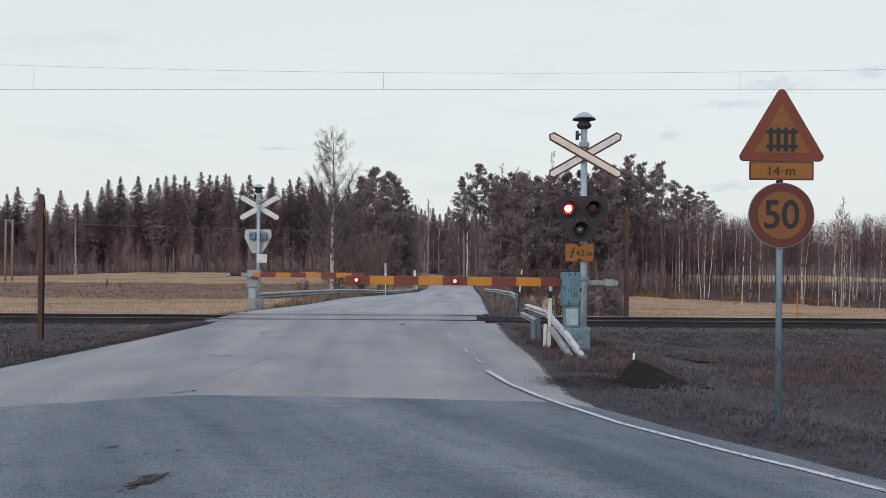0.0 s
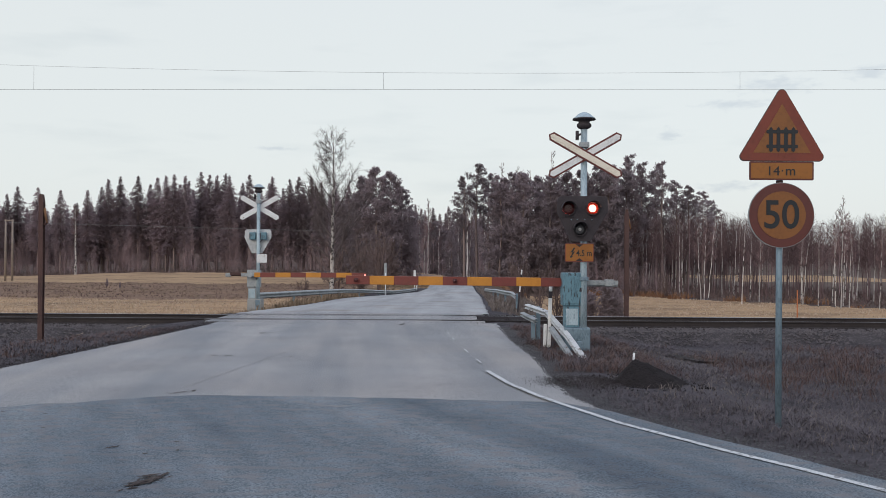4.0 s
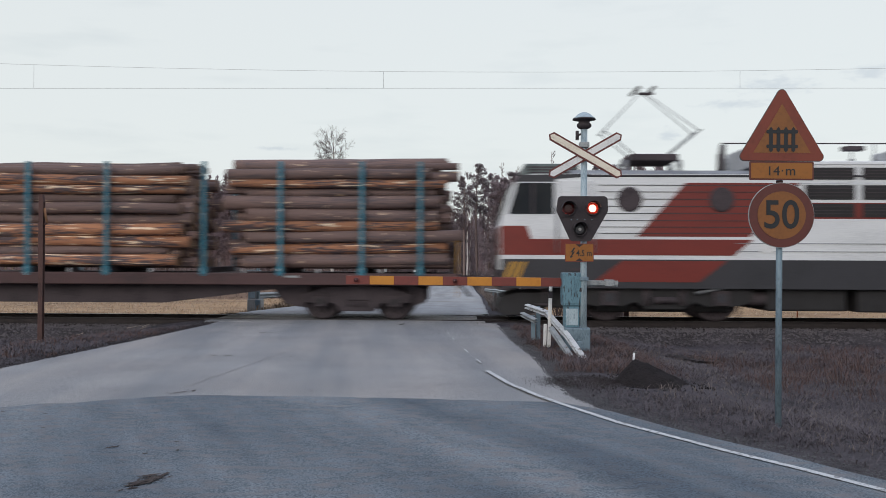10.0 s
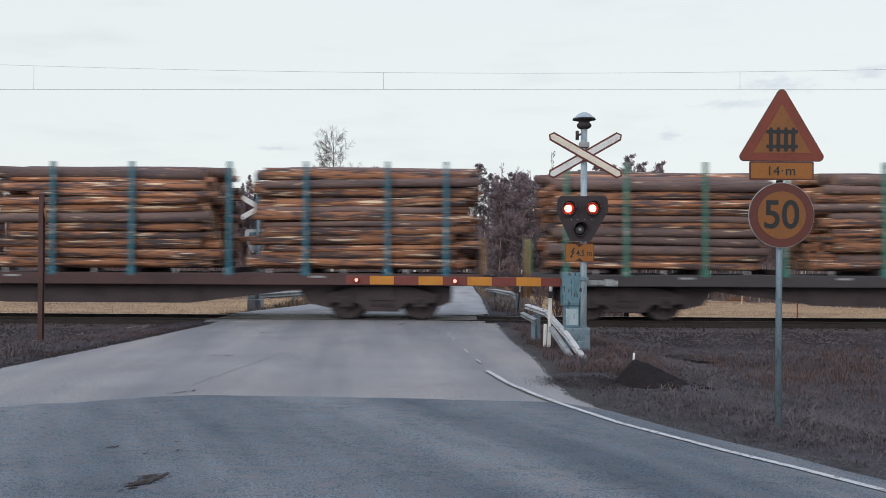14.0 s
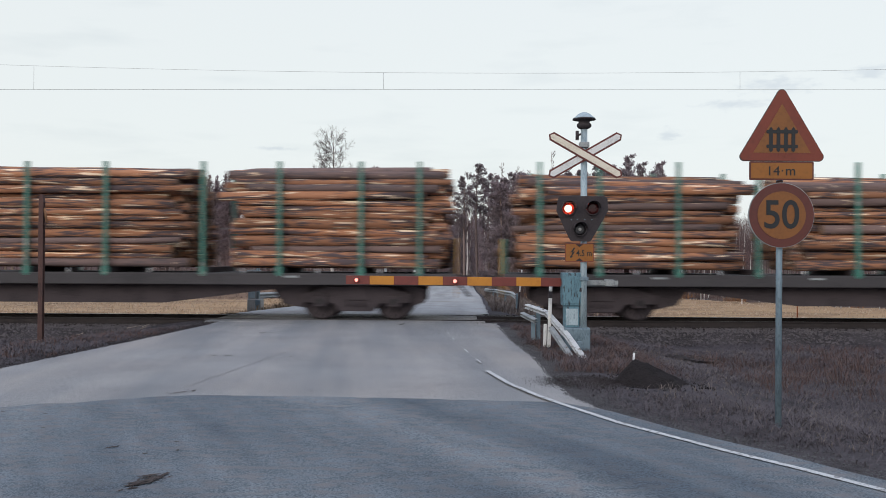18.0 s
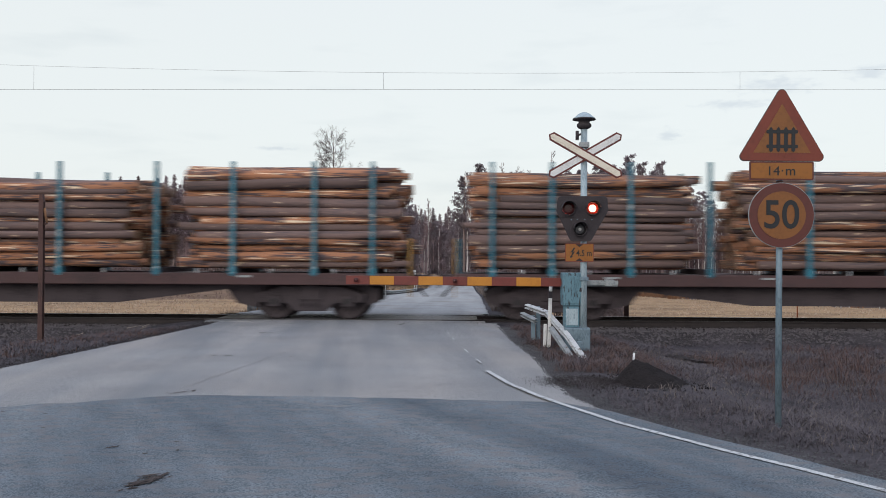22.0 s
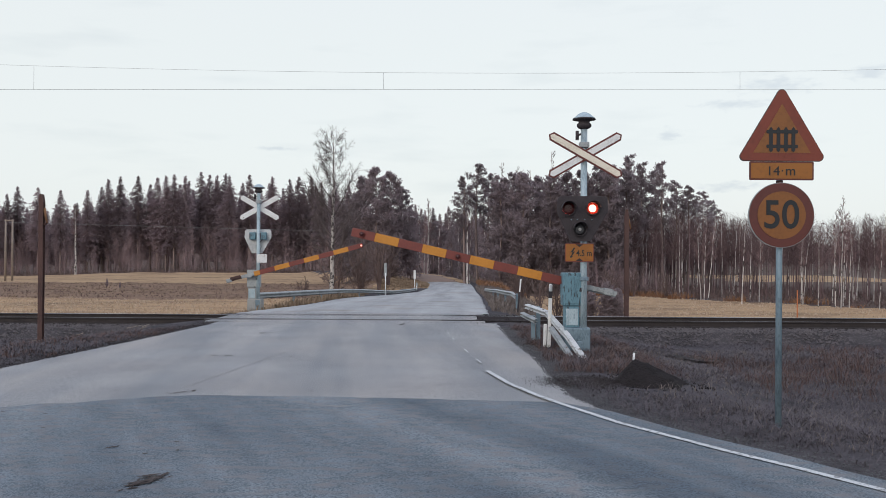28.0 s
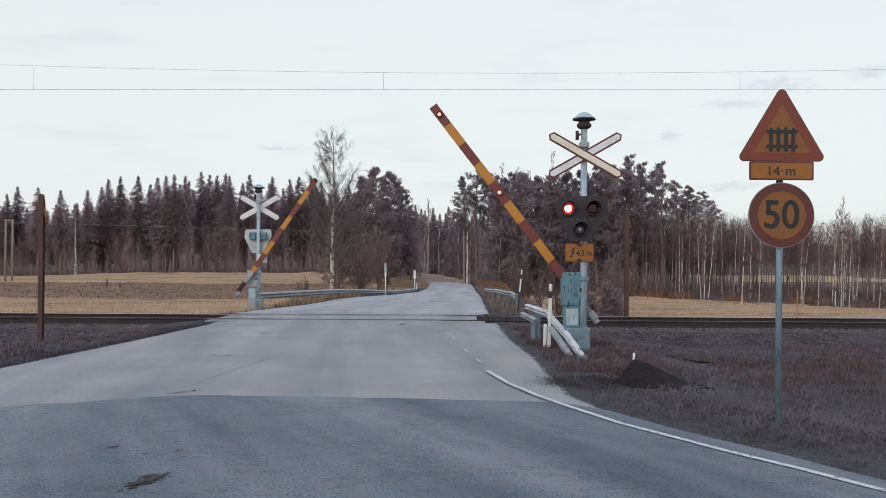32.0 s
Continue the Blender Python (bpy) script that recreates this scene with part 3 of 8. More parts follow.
# ================= road =================
def strip(name, ys, left, right, z, mat, label, jitter=0.05, thick=0.05, kind="structure", category="road", seed=1.0):
    """A paved strip between two edges given along y."""
    v, f = [], []
    for k, y in enumerate(ys):
        l = left(y) + jitter * 2 * noise.noise((y * 1.7, seed, 0)) + jitter * noise.noise((y * 7.0, seed, 3))
        r = right(y) + jitter * 2 * noise.noise((y * 1.7, seed, 9)) + jitter * noise.noise((y * 7.0, seed, 6))
        h = z(y)
        v += [(l - 0.02, y, h - thick), (l, y, h), ((l + r) / 2, y, h + 0.02), (r, y, h), (r + 0.02, y, h - thick)]
        if k:
            a = (k - 1) * 5
            f += [(a + i, a + i + 1, a + i + 6, a + i + 5) for i in range(4)]
    ob = raw_object(name, v, f, mat)
    return tagged(ob, label, category, kind=kind)


near_ys = [-60 + 0.25 * i for i in range(int((60 - 1.75) / 0.25) + 1)]
far_ys = [1.75 + 0.3 * i for i in range(int(86 / 0.3))]
dirt_ys = [87.3 + 0.6 * i for i in range(104)]
strip("road", near_ys, lambda y: along(y, ROAD_LEFT), lambda y: along(y, ROAD_RIGHT), lambda y: -0.015, M_ASPHALT, "worn grey asphalt road leading to the railway", 0.03)
strip("road", far_ys, lambda y: along(y, ROAD_LEFT), lambda y: along(y, ROAD_RIGHT), lambda y: along(y, ROAD_HIGH) - 0.015, M_FARASPHALT, "asphalt road, toned pale as by a grazing view, curving away towards the woods", 0.05, seed=4.0)

strip("dirt_road", dirt_ys, lambda y: along(y, ROAD_LEFT), lambda y: along(y, ROAD_RIGHT), lambda y: along(y, ROAD_HIGH) - 0.02, M_DIRT, "brown dirt road bending away into the woods", 0.12, seed=6.0)

# the newer, darker asphalt of the junction, with an uneven seam
PATCH_EDGE = [(-9.0, -15.2), (-5.6, -14.6), (-4.6, -14.05), (-3.6, -13.5), (-3.1, -13.3), (-1.4, -13.34), (0.2, -13.5), (1.25, -13.62)]
LINE_X = [(-30, 22.0), (-22, 10.6), (-19.5, 6.2), (-17.6, 3.28), (-17.11, 2.92), (-16.85, 2.77), (-16.43, 2.53), (-15.98, 2.23), (-15.41, 1.91), (-14.75, 1.53), (-13.74, 1.11), (-13.06, 0.86), (-12.12, 0.58), (-10.92, 0.34)]
pv, pf = [], []
cols = [-8.5 + 0.15 * i for i in range(136)]
for k, x in enumerate(cols):
    seam = along(x, PATCH_EDGE) + 0.05 * noise.noise((x * 3, 2, 2)) + 0.03 * noise.noise((x * 11, 5, 2)) * (4 if x < -3.3 else 1)
    # on the right the patch ends at the edge of the carriageway
    limit = seam
    if x > 1.1:
        limit = min(seam, along(x, [(1.1, -13.62), (1.52, -14.05), (1.98, -15.0), (2.33, -15.6), (2.63, -16.06), (2.90, -16.6), (3.15, -17.0), (3.7, -17.6), (5.5, -19.0), (10.9, -22.0), (13.0, -24.0)]))
    pv += [(x, limit, -0.012), (x, limit, 0.006 if x < 1.1 else 0.004), (x, limit - 4.0, 0.006), (x, -40, 0.006)]
    if k:
        a = (k - 1) * 4
        pf += [(a + i, a + 4 + i, a + 5 + i, a + 1 + i)[::-1] for i in range(3)]
tagged(raw_object("road_patch", pv, pf, M_PATCH), "darker blue-grey newer asphalt at the junction", "road", kind="structure")


def band(name, rows, width, z, mat, label, category="marking"):
    """A painted line along points (x, y)."""
    v, f = [], []
    for k, (x, y) in enumerate(rows):
        x0, y0 = rows[max(0, k - 1)]
        x1, y1 = rows[min(len(rows) - 1, k + 1)]
        t = Vector((x1 - x0, y1 - y0)).normalized()
        w = width / 2 * (1 + 0.12 * noise.noise((x * 5, y * 5, 1)))
        v += [(x - t.y * w, y + t.x * w, z), (x + t.y * w, y - t.x * w, z)]
        if k:
            a = 2 * (k - 1)
            f.append((a, a + 1, a + 3, a + 2))
    return tagged(raw_object(name, v, f, mat), label, category, kind="structure")


line_rows = [(along(y, LINE_X), y - 0.06) for y in [-10.92 - 0.2 * i for i in range(70)]]
band("edge_line", line_rows, 0.072, 0.012, M_LINE, "worn white painted edge line curving along the junction")
for y0, y1, w in ((-9.62, -10.05, 0.026), (-8.15, -8.65, 0.024), (-6.02, -6.40, 0.022), (-4.75, -5.02, 0.02)):
    band("worn_dash", [(along(y, [(-10.05, 0.27), (-8.8, 0.10), (-6.3, -0.19), (-4.8, -0.33)]), y) for y in (y0, (y0 + y1) / 2, y1)], w, 0.012, M_LINE, "faint worn remains of a white line")


def blot(name, cx, cy, rx, ry, z, mat, label, seed, turn=0.0, n=28):
    v = [(cx, cy, z if z > 0 else ground_z(cx, cy) + 0.06)]
    for i in range(n):
        a = 2 * math.pi * i / n
        k = 1 + 0.45 * noise.noise((math.cos(a) * 1.6 + seed, math.sin(a) * 1.6, seed)) + 0.25 * noise.noise((math.cos(a) * 5 + seed, math.sin(a) * 5, seed))
        p = Vector((rx * k * math.cos(a), ry * k * math.sin(a)))
        p.rotate(Matrix.Rotation(radians(turn), 2))
        v.append((cx + p.x, cy + p.y, (z if z > 0 else ground_z(cx + p.x, cy + p.y) + 0.045) - 0.002))
    return tagged(raw_object(name, v, [(0, 1 + i, 1 + (i + 1) % n) for i in range(n)], mat), label, "stain", kind="structure")


rb = random.Random(9)


def splash(cx, cy, wide, count, mat, label, turn, flat=0.45):
    """Dried mud: a ragged middle with thin fingers thrown out to one side."""
    for k in range(count):
        u = rb.gauss(0, 0.45)
        v = rb.gauss(0, 0.45) * flat
        c, q = math.cos(radians(turn)), math.sin(radians(turn))
        r = wide * rb.uniform(0.10, 0.30)
        blot("mud_stain", cx + wide * (u * c - v * q), cy + wide * (u * q + v * c), r, r * rb.uniform(0.12, 0.38), 0.0115 + 0.0003 * k, mat, label, 1.3 * k + cx, turn + rb.uniform(-35, 35), 18)


splash(-2.24, -17.14, 0.26, 34, M_MUD, "dark dried mud splashed on the asphalt", 68, 0.35)
splash(-2.92, -16.0, 0.16, 5, M_MUD, "brown dried mud smeared on the asphalt", 60, 0.3)
splash(-3.36, -13.15, 0.20, 8, M_MUD, "brown dried mud smeared on the asphalt", 45, 0.5)
splash(-4.06, -9.3, 0.30, 5, M_TAR, "dark dried mud splashed on the asphalt", 4, 0.25)
splash(-4.1, -5.1, 0.40, 4, M_TAR, "dark dried mud splashed on the asphalt", 4, 0.2)
blot("mud_stain", -1.47, -2.5, 0.03, 0.25, 0.011, M_TAR, "dark crack filler on the asphalt", 9.4, -12)
for k in range(26):
    blot("asphalt_spot", rb.uniform(-5.5, 0.4), rb.uniform(-17, -5), rb.uniform(0.012, 0.03), rb.uniform(0.012, 0.03), 0.0125, M_TAR, "small dark spot on the asphalt", 2.0 * k, 0, 10)
blot("soil_patch", 4.3, -7.15, 0.48, 0.62, -1, M_EARTH, "dark bare soil in the grass", 6.2, -20)
band("road_crack", [(-3.40 + 0.039 * i + 0.012 * math.sin(i * 2.1), -12.75 + 0.377 * i) for i in range(12)], 0.006, 0.0115, M_TAR, "thin dark crack across the old asphalt", "crack")

# ================= railway track =================
bv, bf = [], []
bed = [(-3.7, -0.62), (-3.1, -0.46), (-2.0, -0.20), (-1.3, -0.19), (1.3, -0.19), (2.0, -0.20), (3.4, -0.55), (4.2, -0.75)]
bx = [-700, -300, -120, -60, -40] + [-30 + 0.5 * i for i in range(121)] + [40, 60, 120, 300, 700]
for k, x in enumerate(bx):
    for y, z in bed:
        wander = (0.45 * noise.noise((x * 0.8, 2.0, 4)) + 0.25 * noise.noise((x * 2.7, 5.0, 4))) * smooth(-y, 2.2, 3.7)
        bv.append((x, y + wander, z + 0.03 * noise.noise((x * 1.3, y * 1.3, 4))))
    if k:
        a = (k - 1) * len(bed)
        bf += [(a + i, a + len(bed) + i, a + len(bed) + i + 1, a + i + 1) for i in range(len(bed) - 1)]
tagged(raw_object("ballast_bed", bv, bf, M_GRAVEL), "dirty grey crushed stone bed of the railway", "ballast", kind="structure")

RAIL = [(-0.075, -0.172), (0.075, -0.172), (0.075, -0.158), (0.014, -0.135), (0.010, -0.045), (0.035, -0.035), (0.036, -0.004), (0.030, 0.0), (-0.030, 0.0), (-0.036, -0.004), (-0.035, -0.035), (-0.010, -0.045), (-0.014, -0.135), (-0.075, -0.158)]
for y in (-0.77, 0.77):
    b = bmesh.new()
    ends = [[b.verts.new((x, y + p, z)) for p, z in RAIL] for x in (-700, 700)]
    for i in range(len(RAIL)):
        f = b.faces.new((ends[0][i], ends[0][(i + 1) % len(RAIL)], ends[1][(i + 1) % len(RAIL)], ends[1][i]))
        if i in (6, 7, 8):
            f.material_index = 1
    bmesh.ops.recalc_face_normals(b, faces=b.faces)
    tagged(mesh_object("rail", b, [M_RAIL, M_RAILTOP if y > 0 else M_GLINTLESSTOP]), "rusty steel rail with a polished head", "rail", "running rails", "structure")
sleepers = thing("sleeper_row", "dark tarred timber sleepers sunk in the ballast", "sleepers", kind="structure")
b = box(-0.13, 0.13, -1.3, 1.3, -0.36, -0.176, 0.02)
first = part("sleeper", b, M_TIMBER, sleepers)
first.location.x = -18.0
for i in range(1, 61):
    x = -18.0 + 0.6 * i
    if -6.8 < x < 1.4:
        continue
    ob = new("sleeper", first.data)
    ob.parent, ob.location = sleepers, (x, 0, 0)

crossing = thing("crossing_deck", "asphalt and tarred timber deck between the rails", "crossing deck", kind="structure")
part("deck_infill", box(-6.5, 0.36, -0.68, 0.68, -0.20, -0.006, 0.01), M_ASPHALT, crossing)
part("deck_infill", box(-6.5, 0.55, -1.78, -1.10, -0.20, -0.004, 0.01), M_ASPHALT, crossing)
part("deck_infill", box(-6.5, 0.55, 1.10, 1.78, -0.20, -0.004, 0.01), M_ASPHALT, crossing)
# dirty planks, darkened to stand for the shaded flangeway along each rail
for y0, y1 in ((-1.09, -0.85), (0.85, 1.09)):
    for i in range(4):
        part("deck_plank", box(-6.7 + 2.05 * i, -6.7 + 2.05 * i + 2.03, y0, y1, -0.18, 0.0, 0.012), M_GROOVEDARK if i < 3 else M_TIMBER, crossing)
for i in range(2):
    part("deck_plank", box(0.38 + 0.82 * i, 0.38 + 0.82 * i + 0.80, -0.60, 0.60, -0.15, 0.004, 0.012), M_TIMBER, crossing)

# ================= level crossing signals and barriers =================
def crossing_signal(at, label, front, box_side, arm_way, arm_length, stripe, arm_z, board_mat, board_edge, lamp_spots):
    """A pole with bell, crossed boards, lamp shield and barrier machine. front: -1 shows its lamps to the -Y side, 1 to the +Y side."""
    g = thing("level_crossing_signal", label, "crossing signal", at, "crossing signals")
    part("pole", rod((0, 0, -0.3), (0, 0, 4.0), 0.058, 0.058, 16), M_POLE, g, "streaked pale blue-grey steel pole")
    bell = part("bell", lathe([(0.001, 4.20), (0.05, 4.19), (0.11, 4.16), (0.15, 4.12), (0.20, 4.09), (0.205, 4.075), (0.15, 4.065), (0.10, 4.05), (0.095, 4.02), (0.125, 4.00), (0.13, 3.96), (0.10, 3.93), (0.06, 3.91)], n=28), M_BLACK, g, "dark dome-shaped warning bell")
    part("bell_cap", lathe([(0.001, 4.213), (0.05, 4.203), (0.11, 4.173), (0.155, 4.13), (0.195, 4.10), (0.196, 4.094), (0.11, 4.165)], n=28), M_POLE, bell, "pale blue-grey cap")
    part("bracket", rod((-0.03, 0, 3.83), (-0.12, -0.02, 3.80), 0.018, n=8, bm=rod((-0.12, 0, 3.72), (-0.12, 0, 3.88), 0.03, n=8)), M_BLACK, g)
    part("bracket", box(-0.085, 0.085, -0.085, 0.085, 3.58, 3.68, 0.015), M_OLDGALV, g)
    xs = front * -1.0
    boards = (("crossed_board", 29.8, -0.10), ("crossed_board", -29.8, -0.075))
    for name, tilt, y in boards:
        half, w, cut = 0.735, 0.082, 0.06
        outline = [(-half, 0.0), (-half + cut, -w), (half - cut, -w), (half, 0.0), (half - cut, w), (-half + cut, w)]
        yy = y if front < 0 else -y
        board = part(name, plate(outline, yy - 0.012, yy + 0.012, 0.003), board_edge, g)
        board.matrix_basis = pose(0.01, 0, 3.44, 0, tilt, 0)
        k = 0.031
        inner = [(-half + 0.03, 0.0), (-half + cut + 0.012, -w + k), (half - cut - 0.012, -w + k), (half - 0.03, 0.0), (half - cut - 0.012, w - k), (-half + cut + 0.012, w - k)]
        f0 = yy - 0.016 if front < 0 else yy + 0.012
        part("face", plate(inner, f0, f0 + 0.004), M_CREAM if tilt > 0 else M_PALEBOARD, board)
        if front > 0:
            part("back", plate(inner, yy - 0.016, yy - 0.012), M_PALEBOARD, board)
    # the lamp shield
    sh = rounded([(-0.47, 2.72), (0.39, 2.72), (0.40, 2.46), (0.10, 1.93), (-0.25, 1.93), (-0.50, 2.46)], 0.07)
    y0 = -0.16 if front < 0 else 0.14
    shield = part("lamp_shield", plate(sh, y0, y0 + 0.02, 0.004), M_BLACK if front < 0 else M_SHIELDBACK, g, "black shield behind the lamps" if front < 0 else "grey back of the lamp shield")
    vanes = []
    if front < 0:
        for x, z, kind in lamp_spots:
            case = part("lamp_housing", lathe([(0.115, 0.0), (0.125, -0.02), (0.125, -0.06), (0.105, -0.06), (0.105, -0.005), (0.001, -0.005)], (x, y0, z), 24, "Y"), M_BLACK, g)
            part("backplate", plate(rounded([(x - 0.16, z - 0.15), (x + 0.16, z - 0.15), (x + 0.16, z + 0.15), (x - 0.16, z + 0.15)], 0.02), y0 - 0.012, y0), M_BLACK, g)
            hood = bmesh.new()
            a = [math.pi * (0.02 + 0.96 * i / 14) for i in range(15)]
            o = [[hood.verts.new((x + r * math.cos(t), y, z + r * math.sin(t))) for t in a] for r, y in ((0.128, y0 - 0.01), (0.128, y0 - 0.24), (0.122, y0 - 0.24), (0.122, y0 - 0.01))]
            for p, q in ((0, 1), (1, 2), (2, 3)):
                for i in range(14):
                    hood.faces.new((o[p][i], o[p][i + 1], o[q][i + 1], o[q][i]))
            bmesh.ops.recalc_face_normals(hood, faces=hood.faces)
            part("visor", hood, M_BLACK, g)
            if kind == "red":
                # a glowing red disc added as the halo round the bright core
                part("reflector", lathe([(0.104, -0.012), (0.06, -0.010), (0.001, -0.010)], (x, y0, z), 24, "Y"), M_HALO, case, "glowing red disc standing for the halo round the bulb")
                part("bulb", lathe([(0.066, -0.013), (0.05, -0.02), (0.001, -0.026)], (x, y0, z), 24, "Y"), M_HOT, case, "lit lamp bulb")
                # added flap, coloured like an unlit lens, that blocks the glow while the lamp is off
                vane = part("lamp_flap", lathe([(0.001, 0.004), (0.104, 0.003), (0.104, -0.003), (0.06, -0.006), (0.001, -0.008)], (0, 0, -0.102), 24, "Y"), M_LENS, case, "added dark red flap that hides the glowing lamp to make it blink")
                vane.location = (x, y0 - 0.062, z + 0.102)
                vanes.append(vane)
            else:
                part("lens", lathe([(0.104, -0.03), (0.06, -0.045), (0.001, -0.05)], (x, y0, z), 24, "Y"), M_GREYLENS, case, "unlit grey lens")
                # pale disc painted in as the white glint on the glass
                part("lens_centre", lathe([(0.03, -0.048), (0.02, -0.056), (0.001, -0.058)], (x, y0, z), 12, "Y"), M_PALEBOARD, case)
        for dx in (0.055, 0.16, 0.29, 0.41):
            part("shield_bolt", lathe([(0.013, -0.014), (0.010, -0.022), (0.001, -0.024)], (lamp_spots[0][0] + dx, y0, lamp_spots[0][1] - 0.19), 8, "Y"), M_GALV, g)
        # the plate that warns of the wires: pinched in the middle
        py = -0.10
        w, h = 0.238, 0.147
        cx, cz = -0.09, 1.735
        bow = [(cx - w, cz - h), (cx - 0.07, cz - h), (cx, cz - h + 0.055), (cx + 0.07, cz - h), (cx + w, cz - h), (cx + w, cz + h), (cx + 0.07, cz + h), (cx, cz + h - 0.055), (cx - 0.07, cz + h), (cx - w, cz + h)]
        back = part("warning_plate", plate(rounded([(cx - w - 0.012, cz - h - 0.012), (cx + w + 0.012, cz - h - 0.012), (cx + w + 0.012, cz + h + 0.012), (cx - w - 0.012, cz + h + 0.012)], 0.02), py, py + 0.012), M_SIGNRED, g, "amber plate with a lightning flash and the height 4.5 m")
        part("plate_face", plate(bow, py - 0.005, py - 0.001), M_SIGNYEL, back)
        for s in (1, -1):
            part("notch", plate([(cx - 0.062, cz + s * (h - 0.002)), (cx + 0.062, cz + s * (h - 0.002)), (cx, cz + s * (h - 0.046))], py - 0.004, py - 0.001), M_SYMBOL, back)
        flash = [(-0.120, 0.085), (-0.175, 0.000), (-0.140, 0.008), (-0.168, -0.060), (-0.182, -0.050), (-0.172, -0.098), (-0.132, -0.066), (-0.148, -0.060), (-0.098, 0.022), (-0.132, 0.016), (-0.092, 0.085)]
        part("lightning_flash", plate([(cx + x + 0.02, cz + z) for x, z in flash], py - 0.008, py - 0.005), M_SYMBOL, back)
        lettering("height_text", "4.5 m", 0.108, cx + 0.080, cz - 0.008, py - 0.006, M_SYMBOL, back, 0.270, 0.003, 0.012)
    else:
        for x in (-0.20, 0.16):
            b1 = part("lamp_case", box(x - 0.10, x + 0.10, y0 - 0.16, y0 - 0.002, 2.38, 2.62, 0.012), M_BOX, g, "grey sheet-metal lamp case")
            part("vent", box(x - 0.09, x - 0.06, y0 - 0.166, y0 - 0.16, 2.42, 2.58), M_LBLACK, b1)
        part("lamp_case", box(-0.10, 0.06, y0 - 0.14, y0 - 0.002, 2.05, 2.20, 0.012), M_OLDGALV, g, "grey sheet-metal lamp case")
        part("cable", rod((0.16, y0 - 0.10, 2.40), (0.02, -0.03, 2.26), 0.012, n=8), M_LBLACK, g)
        part("small_plate", plate(rounded([(-0.03, 1.62), (0.30, 1.62), (0.30, 1.90), (-0.03, 1.90)], 0.03), -0.08, -0.06), M_PALEBOARD, g, "blank grey back of a small plate")
    # barrier machine
    s = box_side
    lo, hi = sorted((s * 0.37, s * -0.03))
    shell = M_BOX if front < 0 else M_OLDGALV
    mach = part("machine_box", box(lo, hi, -0.02, 0.34, 0.80, 1.38, 0.018), shell, g, "weathered blue-grey barrier machine box" if front < 0 else "grey barrier machine box")
    part("door_panel", box(lo + 0.04, hi - 0.03, -0.030, -0.018, 0.84, 1.33, 0.006), shell, mach)
    part("lock", box(lo + 0.30, lo + 0.33, -0.045, -0.028, 1.05, 1.12, 0.004), M_BLACK, mach)
    part("lower_box", box(lo + 0.04, hi - 0.10 if s < 0 else hi - 0.02, -0.01, 0.30, 0.42, 0.79, 0.014), shell, g)
    part("lower_hatch", box(lo + 0.06, hi - 0.13 if s < 0 else hi - 0.05, -0.02, -0.008, 0.46, 0.75, 0.005), M_POLE, g)
    part("footing", box(lo + 0.03, hi + 0.08, -0.08, 0.36, -0.35, 0.42, 0.02), M_GALV if front < 0 else M_CONCRETE, g)
    part("base_column", box(-0.075, 0.085, -0.085, 0.075, -0.3, 0.40, 0.015), M_GALV, g)
    part("clamp", box(-0.07, 0.075, -0.08, 0.08, 1.24, 1.31, 0.01), M_GALV, g)
    # the arm
    px = s * 0.25 if front < 0 else s * 0.22
    arm = part("barrier_arm", rod((0, -0.06, 0), (0, 0.09, 0), 0.085, n=20), M_OLDGALV, g, "red and yellow striped barrier arm")
    arm.matrix_basis = pose(px, 0.20 if front < 0 else -0.16, arm_z)
    a, first, hb = arm_way, 0.13, 0.078
    x, i = arm_length, 0
    while x > first + 0.02:
        e = max(first, x - (stripe if i else stripe * 0.98))
        l, r = sorted((a * x, a * e))
        t0, t1 = hb * (1 - 0.0 * x), hb
        part("stripe", box(l, r, -0.026, 0.026, -t0, t1, 0.006), M_BARRED if i % 2 == 0 else M_BARYEL, arm)
        x, i = e, i + 1
    l, r = sorted((a * first, a * -0.30))
    part("arm_root", box(l, r, -0.03, 0.03, -0.055, 0.055, 0.008), M_BARRED if front < 0 else M_OLDGALV, arm)
    l, r = sorted((a * -0.31, a * -0.82))
    for dy in ((0.055, 0.12) if front < 0 else (-0.05, 0.05)):
        part("counter_lever", box(l if front < 0 else l + 0.16, r + 0.08 if front < 0 else r, dy - 0.012, dy + 0.012, -0.045 - (dy - 0.05) * 0.4, 0.04 - (dy - 0.05) * 0.4, 0.006), M_OLDGALV if front < 0 else M_RUST, arm, "weathered counterweight lever")
    l, r = sorted((a * -0.66, a * -0.83))
    part("counterweight", box(l, r, 0.02, 0.15, -0.065, 0.055, 0.012), M_OLDGALV, arm, "weathered counterweight")
    arm_vanes = []
    spots = [arm_length - 0.19, arm_length - 1.955] if front < 0 else [arm_length - 0.05]
    for d in spots:
        case = part("arm_lamp", lathe([(0.045, 0.0), (0.05, -0.01), (0.05, -0.05), (0.042, -0.05), (0.042, -0.004), (0.001, -0.004)], (a * d, -0.026, 0.0), 16, "Y"), M_BLACK if front > 0 else M_BARRED, arm)
        part("arm_bulb", lathe([(0.032, -0.008), (0.02, -0.012), (0.001, -0.014)], (a * d, -0.026, 0.0), 16, "Y"), M_DOT, arm, "small lit red lamp")
        v = part("lamp_flap", lathe([(0.001, 0.002), (0.041, 0.0015), (0.041, -0.0015), (0.001, -0.004)], (0, 0, -0.043), 16, "Y"), M_LENS, arm, "added dark flap that hides the small glowing lamp to make it blink")
        v.location = (a * d, -0.078, 0.043)
        arm_vanes.append(v)
    return g, arm, vanes, arm_vanes


